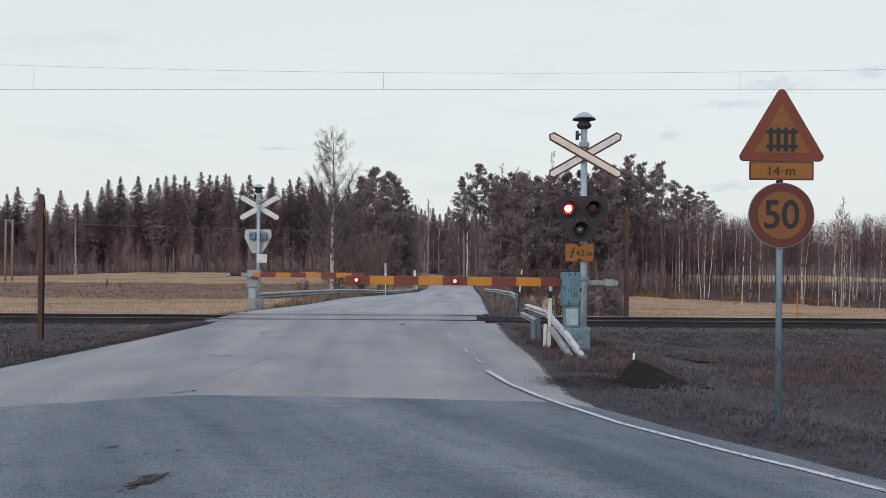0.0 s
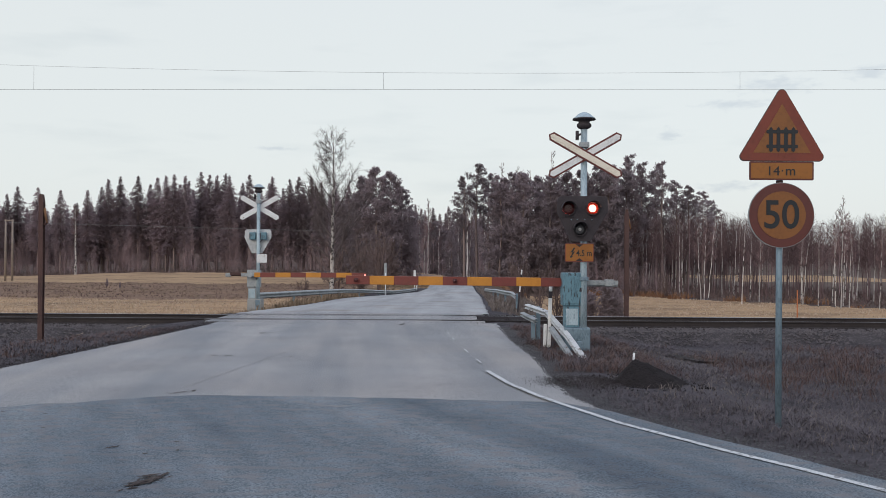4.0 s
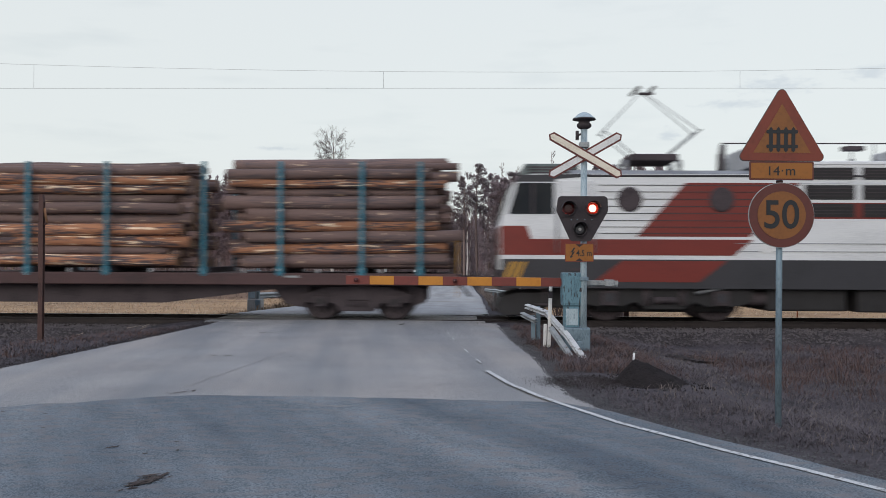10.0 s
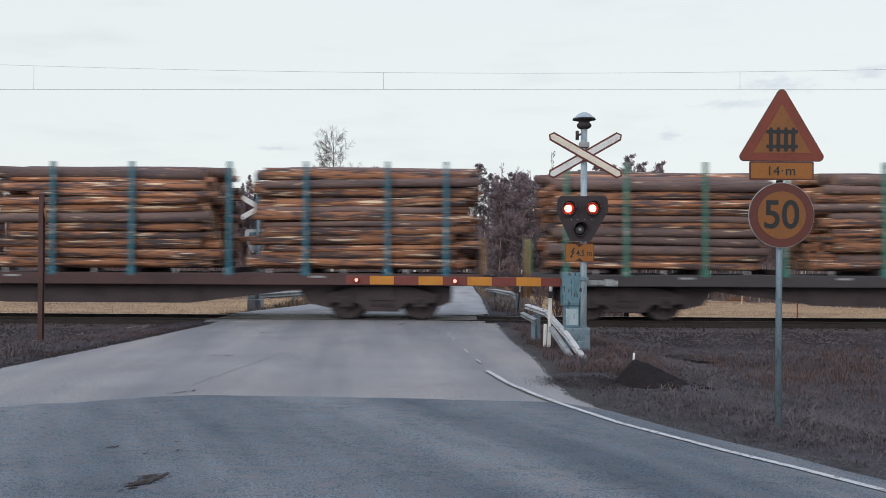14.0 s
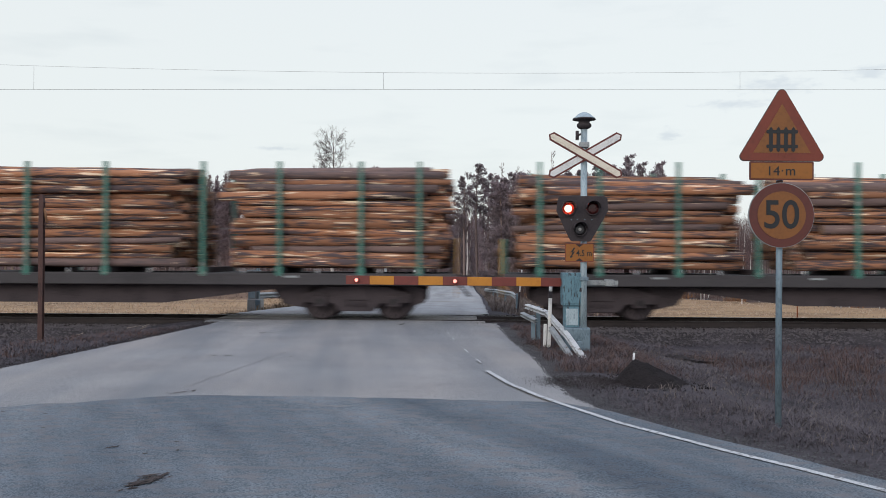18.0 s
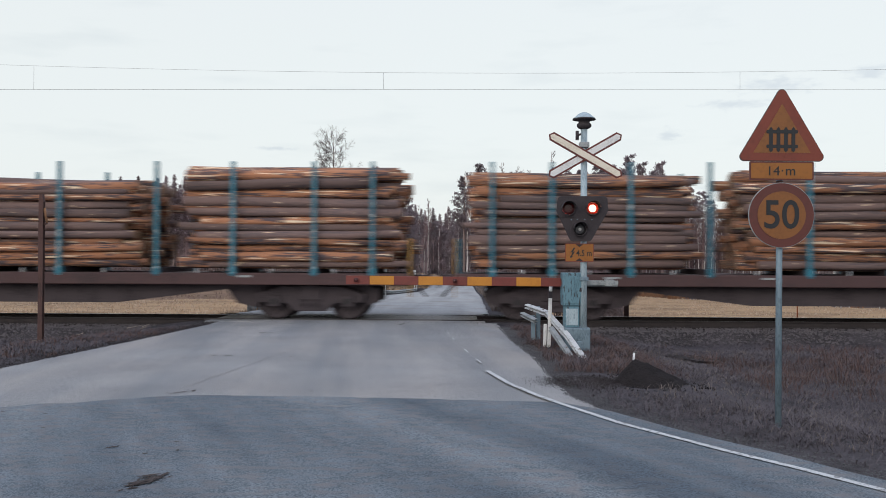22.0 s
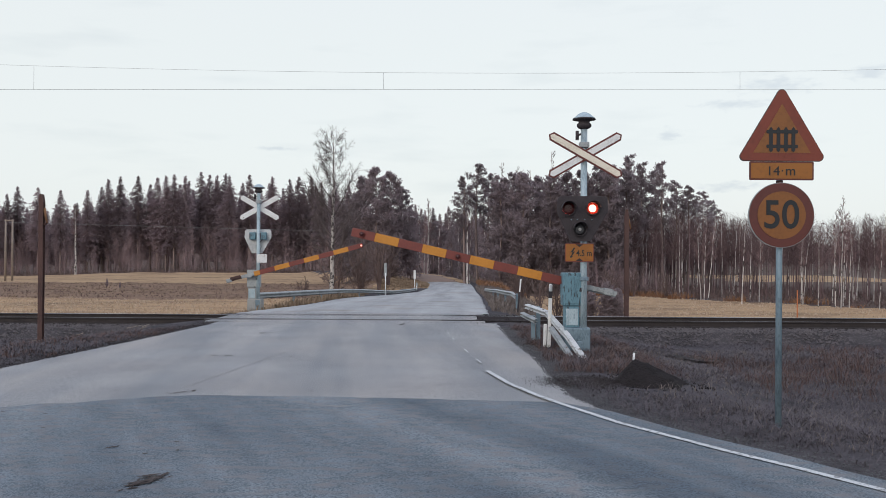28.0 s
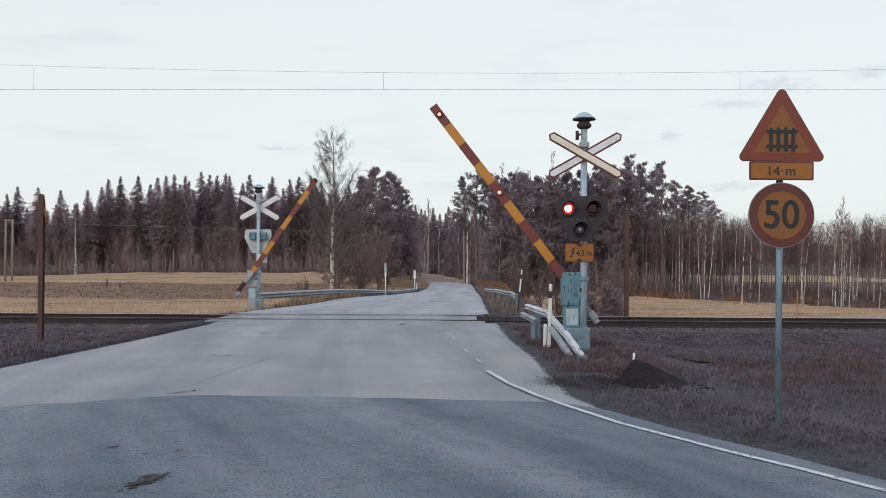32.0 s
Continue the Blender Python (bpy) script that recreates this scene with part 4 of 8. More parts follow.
NEAR, near_arm, near_vanes, near_arm_vanes = crossing_signal(
    (2.11, -7.98, -0.03), "pale blue-grey crossing signal with crossed boards and barrier machine", -1, -1, -1, 3.97, 0.437, 1.207, M_PALEBOARD, M_EDGE,
    [(-0.295, 2.50, "red"), (0.125, 2.505, "red"), (-0.095, 2.14, "grey")])
FAR, far_arm, far_vanes, far_arm_vanes = crossing_signal(
    (-6.77, 5.06, -0.20), "grey back of the crossing signal beyond the track", 1, -1, 1, 3.82, 0.50, 1.22, M_PALEBOARD, M_PALEBOARD, [])

# ================= road sign =================
SIGN = thing("road_sign", "amber level crossing warning over a 50 speed limit sign", "road sign", (3.08, -14.68, 0.032))
SIGN.matrix_basis = pose(3.08, -14.68, 0.032, 0, 0.28, 0)
part("post", rod((0, 0, -0.4), (0, 0, 2.98), 0.030, n=16), M_GALV, SIGN, "galvanised steel tube post")
tri = [(-0.44, 2.525), (0.44, 2.525), (0.0, 3.275)]
tz = [(x, z) for x, z in tri]
triangle = part("warning_triangle", plate(rounded(tz, 0.045), -0.055, -0.040), M_SIGNDARK, SIGN, "red-edged amber warning triangle with a black gate symbol")
part("red_border", plate(rounded([(-0.432, 2.531), (0.432, 2.531), (0.0, 3.265)], 0.042), -0.060, -0.0552), M_SIGNRED, triangle)
part("amber_field", plate([(-0.277, 2.607), (0.277, 2.607), (0.0, 3.085)], -0.064, -0.0602), M_SIGNDIM, triangle)
for i in range(4):
    x = -0.108 + 0.072 * i + 0.0
    w = 0.018
    part("gate_picket", plate([(x - w, 2.630), (x, 2.612), (x + w, 2.630), (x + w, 2.838), (x, 2.860), (x - w, 2.838)], -0.068, -0.0642), M_SYMBOL, triangle)
for z in (2.652, 2.795):
    part("gate_rail", plate(rounded([(-0.152, z), (0.152, z), (0.152, z + 0.034), (-0.152, z + 0.034)], 0.012), -0.0685, -0.0642), M_SYMBOL, triangle)
for x, z in ((-0.03, 3.00), (0.03, 3.00), (-0.03, 2.575), (0.03, 2.575)):
    part("rivet", lathe([(0.005, -0.062), (0.004, -0.0665), (0.001, -0.067)], (x, 0, z), 8, "Y"), M_SIGNRED, triangle)
dist = part("distance_plate", plate(rounded([(-0.31, 2.342), (0.31, 2.342), (0.31, 2.523), (-0.31, 2.523)], 0.012), -0.055, -0.040), M_RINGRED, SIGN, "amber plate reading 14 m")
part("amber_field", plate(rounded([(-0.295, 2.357), (0.295, 2.357), (0.295, 2.508), (-0.295, 2.508)], 0.01), -0.059, -0.0552), M_SIGNYEL, dist)
lettering("distance_text", "14", 0.088, -0.072, 2.432, -0.0602, M_SYMBOL, dist, 0.104)
part("distance_dot", plate(disc(0.005, 2.432, 0.008, 10), -0.0632, -0.0602), M_SYMBOL, dist)
lettering("distance_unit", "m", 0.063, 0.084, 2.4195, -0.0602, M_SYMBOL, dist, 0.090, 0.003, 0.005)
rnd = part("speed_limit", plate(disc(0.0, 2.000, 0.318, 56), -0.055, -0.040), M_OLDGALV, SIGN, "round red and amber sign with the number 50")
part("red_ring", plate(disc(0.0, 2.000, 0.312, 56), -0.060, -0.0552), M_RINGRED, rnd)
part("amber_field", plate(disc(0.0, 2.000, 0.232, 56), -0.064, -0.0602), M_SIGNDIM, rnd)
lettering("speed_text", "50", 0.280, 0.0, 2.008, -0.0652, M_SYMBOL, rnd, 0.335, 0.004, 0.012)
for z in (2.72, 2.43, 2.15, 1.85):
    part("clamp", box(-0.045, 0.045, -0.045, 0.035, z - 0.02, z + 0.02, 0.006), M_GALV, SIGN)
part("post_tip", rod((0, 0, 2.30), (0, 0, 2.34), 0.033, n=12), M_RUST, SIGN)


# ================= guardrails =================
def guardrail(rows, label, spacing, beams=(1,), tint=M_OLDGALV, post_drop=0.75, tall=1.0):
    """A W-beam along points (x, y, height of the beam's top), on posts; beams: on which sides of the posts."""
    g = thing("guardrail", label, "guardrail", rows[0][:2] + (rows[0][2] - 0.65,), "guardrails")
    base = Vector(g.location)
    prof = [(0.0, 0.0), (0.045, -0.03), (0.075, -0.06), (0.075, -0.10), (0.0, -0.145), (0.0, -0.165), (0.075, -0.21), (0.075, -0.25), (0.045, -0.28), (0.0, -0.31)]
    for side in beams:
        for k in range(len(rows) - 1):
            b = bmesh.new()
            t = (Vector(rows[k + 1]) - Vector(rows[k])).normalized()
            n = Vector((t.y, -t.x, 0)).normalized() * side
            rings = []
            for p in (rows[k], rows[k + 1]):
                p = Vector(p) - base + n * 0.09
                rings.append([b.verts.new(p + n * o + Vector((0, 0, z * tall))) for o, z in prof] + [b.verts.new(p + n * (o - 0.005) + Vector((0, 0, z * tall))) for o, z in prof[::-1]])
            m = len(rings[0])
            for i in range(m):
                b.faces.new((rings[0][i], rings[0][(i + 1) % m], rings[1][(i + 1) % m], rings[1][i]))
            b.faces.new(rings[0][::-1])
            b.faces.new(rings[1])
            bmesh.ops.recalc_face_normals(b, faces=b.faces)
            part("beam", b, tint, g)
    total = 0.4
    for k in range(len(rows) - 1):
        a, c = Vector(rows[k]), Vector(rows[k + 1])
        ln = (c - a).length
        while total < ln:
            p = a.lerp(c, total / ln) - base
            part("rail_post", box(p.x - 0.04, p.x + 0.04, p.y - 0.05, p.y + 0.05, p.z - post_drop, p.z - 0.02, 0.008), M_GALV, g)
            total += spacing
        total -= ln
    return g


left_rows = [(-7.0, 5.6, 0.41), (-6.81, 8, 0.35), (-6.42, 11, 0.29), (-6.14, 14, 0.21), (-5.98, 18, 0.10), (-5.47, 22, -0.05), (-4.8, 26, -0.25), (-4.4, 30, -0.42), (-3.97, 36, -0.56), (-3.76, 44, -0.74)]
guardrail(left_rows, "long weathered steel guardrail beside the road beyond the track", 4.0, (1,), M_OLDGALV, 0.6, 0.7)
right_rows = [(2.02, 8.6, 0.27), (1.95, 9.4, 0.34), (1.75, 13, 0.26), (1.60, 17, 0.17), (1.50, 22, 0.0), (1.42, 30, -0.26)]
guardrail(right_rows, "weathered steel guardrail with a bent end on the far verge", 4.0, (-1,), M_OLDGALV, 0.6, 0.6)
guardrail([(1.40, -5.6, 0.68), (1.69, -6.9, 0.62), (1.75, -7.2, 0.54), (1.92, -8.2, 0.31), (2.10, -9.2, -0.02), (2.13, -9.4, -0.10)], "battered grey guardrail running down into the verge", 2.6, (1,), M_WORNRAIL, 0.72, 0.38)


guardrail([(1.30, -5.7, 0.52), (1.50, -6.7, 0.45)], "short broken length of grey guardrail beside a longer one", 3.0, (1,), M_OLDGALV, 0.5, 0.34)
guardrail([(1.72, -7.4, 0.37), (1.84, -8.3, 0.14), (1.92, -8.9, -0.02)], "bent lower length of grey guardrail running into the verge", 4.0, (1,), M_OLDGALV, 0.5, 0.34)


# ================= posts, wires, small things on the ground =================
def marker_post(at, h, label, w=0.1, lean=(0, 0)):
    g = thing("marker_post", label, "marker post", at, "marker posts")
    g.matrix_basis = pose(*at, lean[0], lean[1], 0)
    part("shaft", box(-w / 2, w / 2, -w / 2, w / 2, -0.3, h * 0.78, 0.01), M_WHITE, g)
    part("dark_band", box(-w / 2 - 0.003, w / 2 + 0.003, -w / 2 - 0.003, w / 2 + 0.003, h * 0.78, h * 0.88, 0.008), M_BLACK, g)
    part("tip", box(-w / 2, w / 2, -w / 2, w / 2, h * 0.88, h, 0.02), M_WHITE, g)
    return g


marker_post((1.575, -7.25, -0.04), 1.17, "weathered white marker post with a black band by the guardrail", 0.062, (0, 1.6))
part("board", box(-0.105, -0.045, 0.0, 0.05, -0.1, 0.43, 0.012), M_WHITE, bpy.data.objects["marker_post"], "grey wooden prop board")
marker_post((1.95, 7.9, -0.3), 1.5, "thin white and black marker post on the far verge", 0.05, (0, 5.5))
part("lower_sleeve", box(-0.029, 0.029, -0.029, 0.029, -0.3, 0.70, 0.008), M_BLACK, bpy.data.objects["marker_post.001"], "dark lower sleeve")


def edge_marker(at, h, w, label):
    g = thing("edge_marker", label, "road marker", at, "edge markers")
    part("stem", rod((0, 0, -0.3), (0, 0, h * 0.7), 0.03, n=10), M_PALEBOARD, g)
    part("panel", box(-w / 2, w / 2, -0.02, 0.02, h * 0.60, h, 0.03), M_OLDGALV if w < 0.2 else M_PALEBOARD, g)


edge_marker((-4.35, 24.7, -0.5), 1.8, 0.17, "grey panel of a road marker seen from behind")
edge_marker((-3.93, 46.0, -1.15), 1.75, 0.20, "pale road marker beside the bend")
edge_marker((-3.6, 43.0, -1.05), 0.75, 0.14, "small white road marker beside the bend")


def gauge_post(at, h, label, w=0.13):
    g = thing("gauge_post", label, "steel post", at, "rusty posts")
    for x0, x1, y0, y1 in ((-w / 2, w / 2, -w / 2, -w / 2 + 0.012), (-w / 2, w / 2, w / 2 - 0.012, w / 2), (-0.006, 0.006, -w / 2 + 0.012, w / 2 - 0.012)):
        part("flange" if y0 != -w / 2 + 0.012 else "web", box(x0, x1, y0, y1, -0.5, h, 0.002), M_RUST, g)
    part("cap_plate", plate([(-w / 2, h), (w / 2, h), (0.02, h + 0.16), (-0.03, h + 0.16)], -w / 2, w / 2), M_RUST, g)
    part("hook", rod((w / 2, 0, h - 0.12), (w / 2 + 0.06, 0, h - 0.42), 0.03, 0.02, 8), M_BRACKEN, g, "orange rusted hook")
    part("hook", rod((w / 2 + 0.06, 0, h - 0.42), (w / 2 - 0.01, 0, h - 0.46), 0.02, 0.02, 8), M_RUST, g)
    return g


gauge_post((-8.52, -6.0, -0.26), 2.95, "rusty brown steel post standing in the trackside gravel", 0.095)
gauge_post((4.82, 2.45, -0.45), 3.35, "rusty brown steel post beyond the track", 0.12)

# overhead line: contact wire, messenger and droppers
DROPS = [-11.75 + 9.56 * k for k in range(-4, 6)]
overhead = thing("overhead_line", "thin overhead contact wire hung from a sagging messenger wire", "overhead wire")
part("contact_wire", rod((-700, 0, 6.15), (700, 0, 6.15), 0.0045, n=6), M_WIRE, overhead)


def messenger_z(x):
    return 6.585 + 0.00112 * (x - 2.0) ** 2


b = bmesh.new()
rings = []
for x in [-60 + 2.0 * i for i in range(61)]:
    z = min(7.6, messenger_z(x))
    rings.append([b.verts.new((x, 0.0035 * math.cos(k * 1.2566), z + 0.0035 * math.sin(k * 1.2566))) for k in range(5)])
for p, q in zip(rings, rings[1:]):
    for k in range(5):
        b.faces.new((p[k], p[(k + 1) % 5], q[(k + 1) % 5], q[k]))
part("messenger_wire", b, M_WIRE, overhead)
for x in DROPS[2:8]:
    part("dropper", rod((x, 0, 6.15), (x, 0, messenger_z(x)), 0.004, n=5), M_WIRE, overhead)

# soil heap and small sticks
hv, hf = [], []
for j in range(11):
    for i in range(36):
        a = 2 * math.pi * i / 36
        r = j / 10
        k = 1 + 0.16 * noise.noise((math.cos(a) * 1.5, math.sin(a) * 1.5, 2.0))
        x = 0.66 * r * k * math.cos(a) * (1.30 if math.cos(a) > 0 else 0.52)
        y = 0.66 * r * k * math.sin(a)
        z = 0.43 * (1 - r ** 1.18) * (1 + 0.1 * noise.noise((x * 6, y * 6, 1))) + 0.016 * noise.noise((x * 9, y * 9, 4)) * (1 - r * 0.5)
        hv.append((x, y, z - 0.02))
    if j:
        for i in range(36):
            hf.append(((j - 1) * 36 + i, j * 36 + i, j * 36 + (i + 1) % 36, (j - 1) * 36 + (i + 1) % 36))
heap = raw_object("soil_mound", hv, hf, M_SOIL, smooth=True)
heap.location = (2.27, -11.75, -0.13)
tagged(heap, "small heap of black soil on the grass verge", "soil heap")
crumbs_v, crumbs_f = [], []
rs = random.Random(5)
for i in range(180):
    a, r = rs.uniform(0, 6.283), rs.uniform(0.9, 1.5)
    cx, cy = 2.36 + 0.62 * r * math.cos(a), -11.75 + 0.60 * r * math.sin(a)
    s = rs.uniform(0.006, 0.02)
    zz = ground_z(cx, cy) + s * 0.3
    k = len(crumbs_v)
    crumbs_v += [(cx + s, cy, zz), (cx, cy + s, zz), (cx - s, cy, zz), (cx, cy - s, zz), (cx, cy, zz + s), (cx, cy, zz - s)]
    crumbs_f += [(k + p, k + q, k + t) for p, q, t in ((0, 1, 4), (1, 2, 4), (2, 3, 4), (3, 0, 4), (1, 0, 5), (2, 1, 5), (3, 2, 5), (0, 3, 5))]
tagged(raw_object("soil_crumbs", crumbs_v, crumbs_f, M_SOIL), "black soil crumbs scattered round the heap", "soil", kind="stuff")
stub = thing("verge_stub", "short white stub post behind the soil heap", "stub post", (2.63, -9.7, -0.26))
stub.matrix_basis = pose(2.63, -9.7, -0.26, 0, 4, 0)
part("shaft", rod((0, 0, -0.2), (0, 0, 0.40), 0.018, n=10), M_WHITE, stub)
part("cap", rod((-0.01, 0, 0.402), (0.04, 0, 0.415), 0.013, n=8), M_SIGNDARK, stub)
for x, y, h, rx in ((10.73, 4.8, 1.6, 0), (-17.1, 10.2, 1.3, 14)):
    z = ground_z(x, y)
    st = thing("snow_stick", "thin orange snow marker stick in the field edge", "snow stick", (x, y, z), "snow sticks")
    st.matrix_basis = pose(x, y, z, 0, rx, 0)
    part("stick", rod((0, 0, -0.2), (0, 0, h), 0.028, 0.02, 8), M_ORANGE, st)

# far wooden poles with a line
for x in (-69.0, -67.95):
    y = 105.0
    z = ground_z(x, y)
    pp = thing("power_pole", "weathered wooden power pole in the field", "power pole", (x, y, z), "power poles")
    part("pole", rod((0, 0, -0.5), (0, 0, 9.2), 0.17, 0.13, 10), M_FARPOLE, pp)
pl = thing("power_line", "thin distant power line before the forest", "power line", (-68.5, 105.0, ground_z(-68.5, 105) + 9.05))
part("crossarm", box(-0.75, 0.75, -0.06, 0.06, -0.1, 0.1, 0.02), M_FARPOLE, pl)
for dz in (0.0,):
    part("line_wire", rod((0, 0, dz - 0.3), (75, 20, dz - 1.5), 0.022, n=5), M_WIRE, pl)


# ================= locomotive =================
LOCO_LENGTH = 17.87


def locomotive():
    """An electric locomotive; x = 0 at its rear end, LOCO_LENGTH at its front."""
    g = thing("electric_locomotive", "white electric locomotive with red bands and a dark grey skirt", "locomotive")
    L = LOCO_LENGTH
    out = [(0.16, 0.86), (0.02, 1.25), (0.0, 1.62), (0.0, 2.42), (0.06, 2.66), (0.34, 3.52), (0.50, 3.68), (0.80, 3.74)]
    outline = out + [(L - x, z) for x, z in out[::-1]]
    b = bmesh.new()
    rings = []
    for y, k, top in ((-1.30, 0.10, 0), (-1.50, 0.0, 0), (1.50, 0.0, 0), (1.30, 0.10, 0)):
        rings.append([b.verts.new((x + (k if x < L / 2 else -k), y, z)) for x, z in outline])
    n = len(outline)
    # the sides stay flat; the corners of the nose are drawn in
    for a, c in ((0, 1), (1, 2), (2, 3)):
        for i in range(n):
            if a == 1 or True:
                b.faces.new((rings[a][i], rings[a][(i + 1) % n], rings[c][(i + 1) % n], rings[c][i])) if a == 1 else None
    bmesh.ops.delete(b, geom=[v for v in rings[0] + rings[3]], context="VERTS")
    b.faces.new(rings[1])
    b.faces.new(rings[2][::-1])
    bmesh.ops.recalc_face_normals(b, faces=b.faces)
    long_edges = [e for e in b.edges if abs(e.verts[0].co.y - e.verts[1].co.y) < 0.01]
    bmesh.ops.bevel(b, geom=long_edges, offset=0.09, segments=3, affect="EDGES")
    part("body", b, M_LWHITE, g, "white corrugated steel body")
    for s in (-1, 1):
        y0, y1 = sorted((s * 1.492, s * 1.506))
        part("skirt", plate([(0.22, 0.86), (0.05, 1.25), (0.03, 1.585), (L - 0.03, 1.585), (L - 0.05, 1.25), (L - 0.22, 0.86)], y0, y1), M_LGREY, g, "dark grey skirt")
        part("red_band", plate([(0.02, 1.69), (0.02, 2.09), (L - 0.02, 2.09), (L - 0.02, 1.69)] if s > 0 else [(0.02, 1.69), (0.02, 2.09), (6.30, 2.09), (5.83, 1.69)], y0, y1), M_LRED, g)
        part("diagonal_band", plate([(3.41, 2.16), (4.63, 3.51), (7.45, 3.51), (6.22, 2.16)], y0, y1), M_LRED, g)
        part("skirt_band", plate([(2.35, 1.02), (3.05, 1.55), (5.65, 1.55), (4.95, 1.02)], s * 1.511 - 0.004, s * 1.511 + 0.004), M_LRED, g)
        part("upper_band", plate([(6.72, 2.62), (7.08, 3.02), (10.95, 3.02), (10.95, 2.62)], y0, y1), M_LRED, g)
        part("red_band", plate([(13.7, 1.66), (14.0, 2.09), (L - 0.02, 2.09), (L - 0.02, 1.66)], y0, y1), M_LRED, g)
        ye = sorted((s * 1.510, s * 1.520))
        # the livery mark: a chevron running into a rounded loop, as two plain parallel bands
        arc = [(14.06 + 0.41 * math.sin(t), 2.51 + 0.41 * math.cos(t)) for t in [math.pi * i / 10 for i in range(11)]]
        path = [(10.85, 2.92), (11.50, 2.92), (11.66, 2.84), (12.30, 1.92), (12.44, 1.82), (12.60, 1.82), (12.72, 1.94), (13.06, 2.78), (13.22, 2.92)] + arc + [(13.15, 2.10)]
        for off in (0.115, -0.115):
            part("mark_band", ribbon(path, off, 0.085, *ye), M_LRED, g)
        for z in (2.24, 2.40, 2.56, 2.74, 2.92, 3.10, 3.28, 3.45):
            for x0, x1 in ((2.45, 7.45), (10.4, 15.55)):
                part("body_rib", box(x0, x1, s * 1.502 - 0.012, s * 1.502 + 0.012, z - 0.008, z + 0.008), M_LGREY, g)
        for z in (1.80, 2.0):
            part("body_rib", box(5.9, 13.6, s * 1.502 - 0.012, s * 1.502 + 0.012, z - 0.008, z + 0.008), M_LROOF, g)
        for x in (3.23, 5.52, 12.36, 14.66):
            y = s * 1.50
            ring = lathe([(0.235, 0.0), (0.30, 0.0), (0.315, s * 0.02), (0.30, s * 0.035), (0.235, s * 0.03)], (x, y, 3.09), 32, "Y")
            w = part("round_window", ring, M_LBLACK, g)
            part("pane", lathe([(0.24, s * 0.02), (0.001, s * 0.024)], (x, y, 3.09), 32, "Y"), M_GLASS, w)
        # radiator grilles
        for z0, z1 in ((3.60, 3.90), (3.10, 3.46), (2.66, 3.00)):
            for x0, x1 in ((7.58, 8.82), (9.00, 10.26)):
                gr = part("grille", box(x0, x1, s * 1.50 - 0.02, s * 1.50 + 0.02, z0, z1, 0.01), M_GRILLE, g)
                for k in range(3):
                    zz = z0 + (z1 - z0) * (k + 1) / 4
                    part("louvre", box(x0 + 0.03, x1 - 0.03, s * 1.525 - 0.006, s * 1.525 + 0.006, zz - 0.008, zz + 0.008), M_LBLACK, gr)
        part("grille_frame", box(7.48, 10.36, s * 1.44, s * 1.497, 3.50, 3.98, 0.02), M_LWHITE, g)
        # cabs
        for mirror in (False, True):
            fx = (lambda x: L - x) if mirror else (lambda x: x)
            quad = [(fx(0.20), 2.72), (fx(0.42), 3.50), (fx(1.34), 3.50), (fx(1.34), 2.72)]
            w = part("cab_window", plate(quad, *sorted((s * 1.495, s * 1.512))), M_GLASS, g)
            part("mullion", plate([(fx(0.78), 2.72), (fx(0.78), 3.50), (fx(0.84), 3.50), (fx(0.84), 2.72)], *sorted((s * 1.508, s * 1.518))), M_LBLACK, w)
            x0, x1 = sorted((fx(1.46), fx(2.28)))
            d = part("cab_door", box(x0, x1, s * 1.505 - 0.012, s * 1.505 + 0.012, 2.12, 3.56, 0.01), M_LWHITE, g)
            part("door_gap", box(x0 - 0.015, x0, s * 1.503 - 0.010, s * 1.503 + 0.010, 2.12, 3.56), M_LROOF, d)
            part("door_gap", box(x1, x1 + 0.015, s * 1.503 - 0.010, s * 1.503 + 0.010, 2.12, 3.56), M_LROOF, d)
            part("door_handle", box((x0 + x1) / 2 - 0.12, (x0 + x1) / 2 + 0.02, s * 1.53 - 0.012, s * 1.53 + 0.012, 2.58, 2.61), M_LBLACK, d)
            for k in range(2):
                xh = x0 - 0.05 if k else x1 + 0.05
                part("handrail", rod((xh, s * 1.55, 1.75), (xh, s * 1.55, 2.9), 0.018, n=8), M_LROOF, g)
            for k in range(3):
                a0, a1 = sorted((fx(0.04 + 0.16 * k), fx(0.13 + 0.16 * k)))
                sh = 0.35 if not mirror else -0.35
                part("hazard_stripe", plate([(a0, 1.05), (a1, 1.05), (a1 + sh * 0.6, 1.52), (a0 + sh * 0.6, 1.52)] if not mirror else [(a0, 1.05), (a1, 1.05), (a1 + sh * 0.6, 1.52), (a0 + sh * 0.6, 1.52)], *sorted((s * 1.505, s * 1.513))), M_HAZY, g)
            part("nameplate", box(fx(1.9) - 0.14, fx(1.9) + 0.14, s * 1.513 - 0.008, s * 1.513 + 0.008, 1.30, 1.36), M_LBLACK, g)
        for x in (6.65, 11.15):
            part("filler_cover", box(x - 0.18, x + 0.18, s * 1.505 - 0.01, s * 1.505 + 0.01, 1.76, 1.98, 0.01), M_PALEBOARD, g)
    for mirror in (False, True):
        fx = (lambda x: L - x) if mirror else (lambda x: x)
        sg = -1 if not mirror else 1
        x0, x1 = sorted((fx(-0.012), fx(0.03)))
        part("nose_panel", box(x0, x1, -1.40, 1.40, 1.69, 2.42, 0.01), M_LRED, g, "red nose panel")
        part("buffer_beam", box(*sorted((fx(-0.02), fx(0.30))), -1.44, 1.44, 0.80, 1.30, 0.03), M_LBLACK, g)
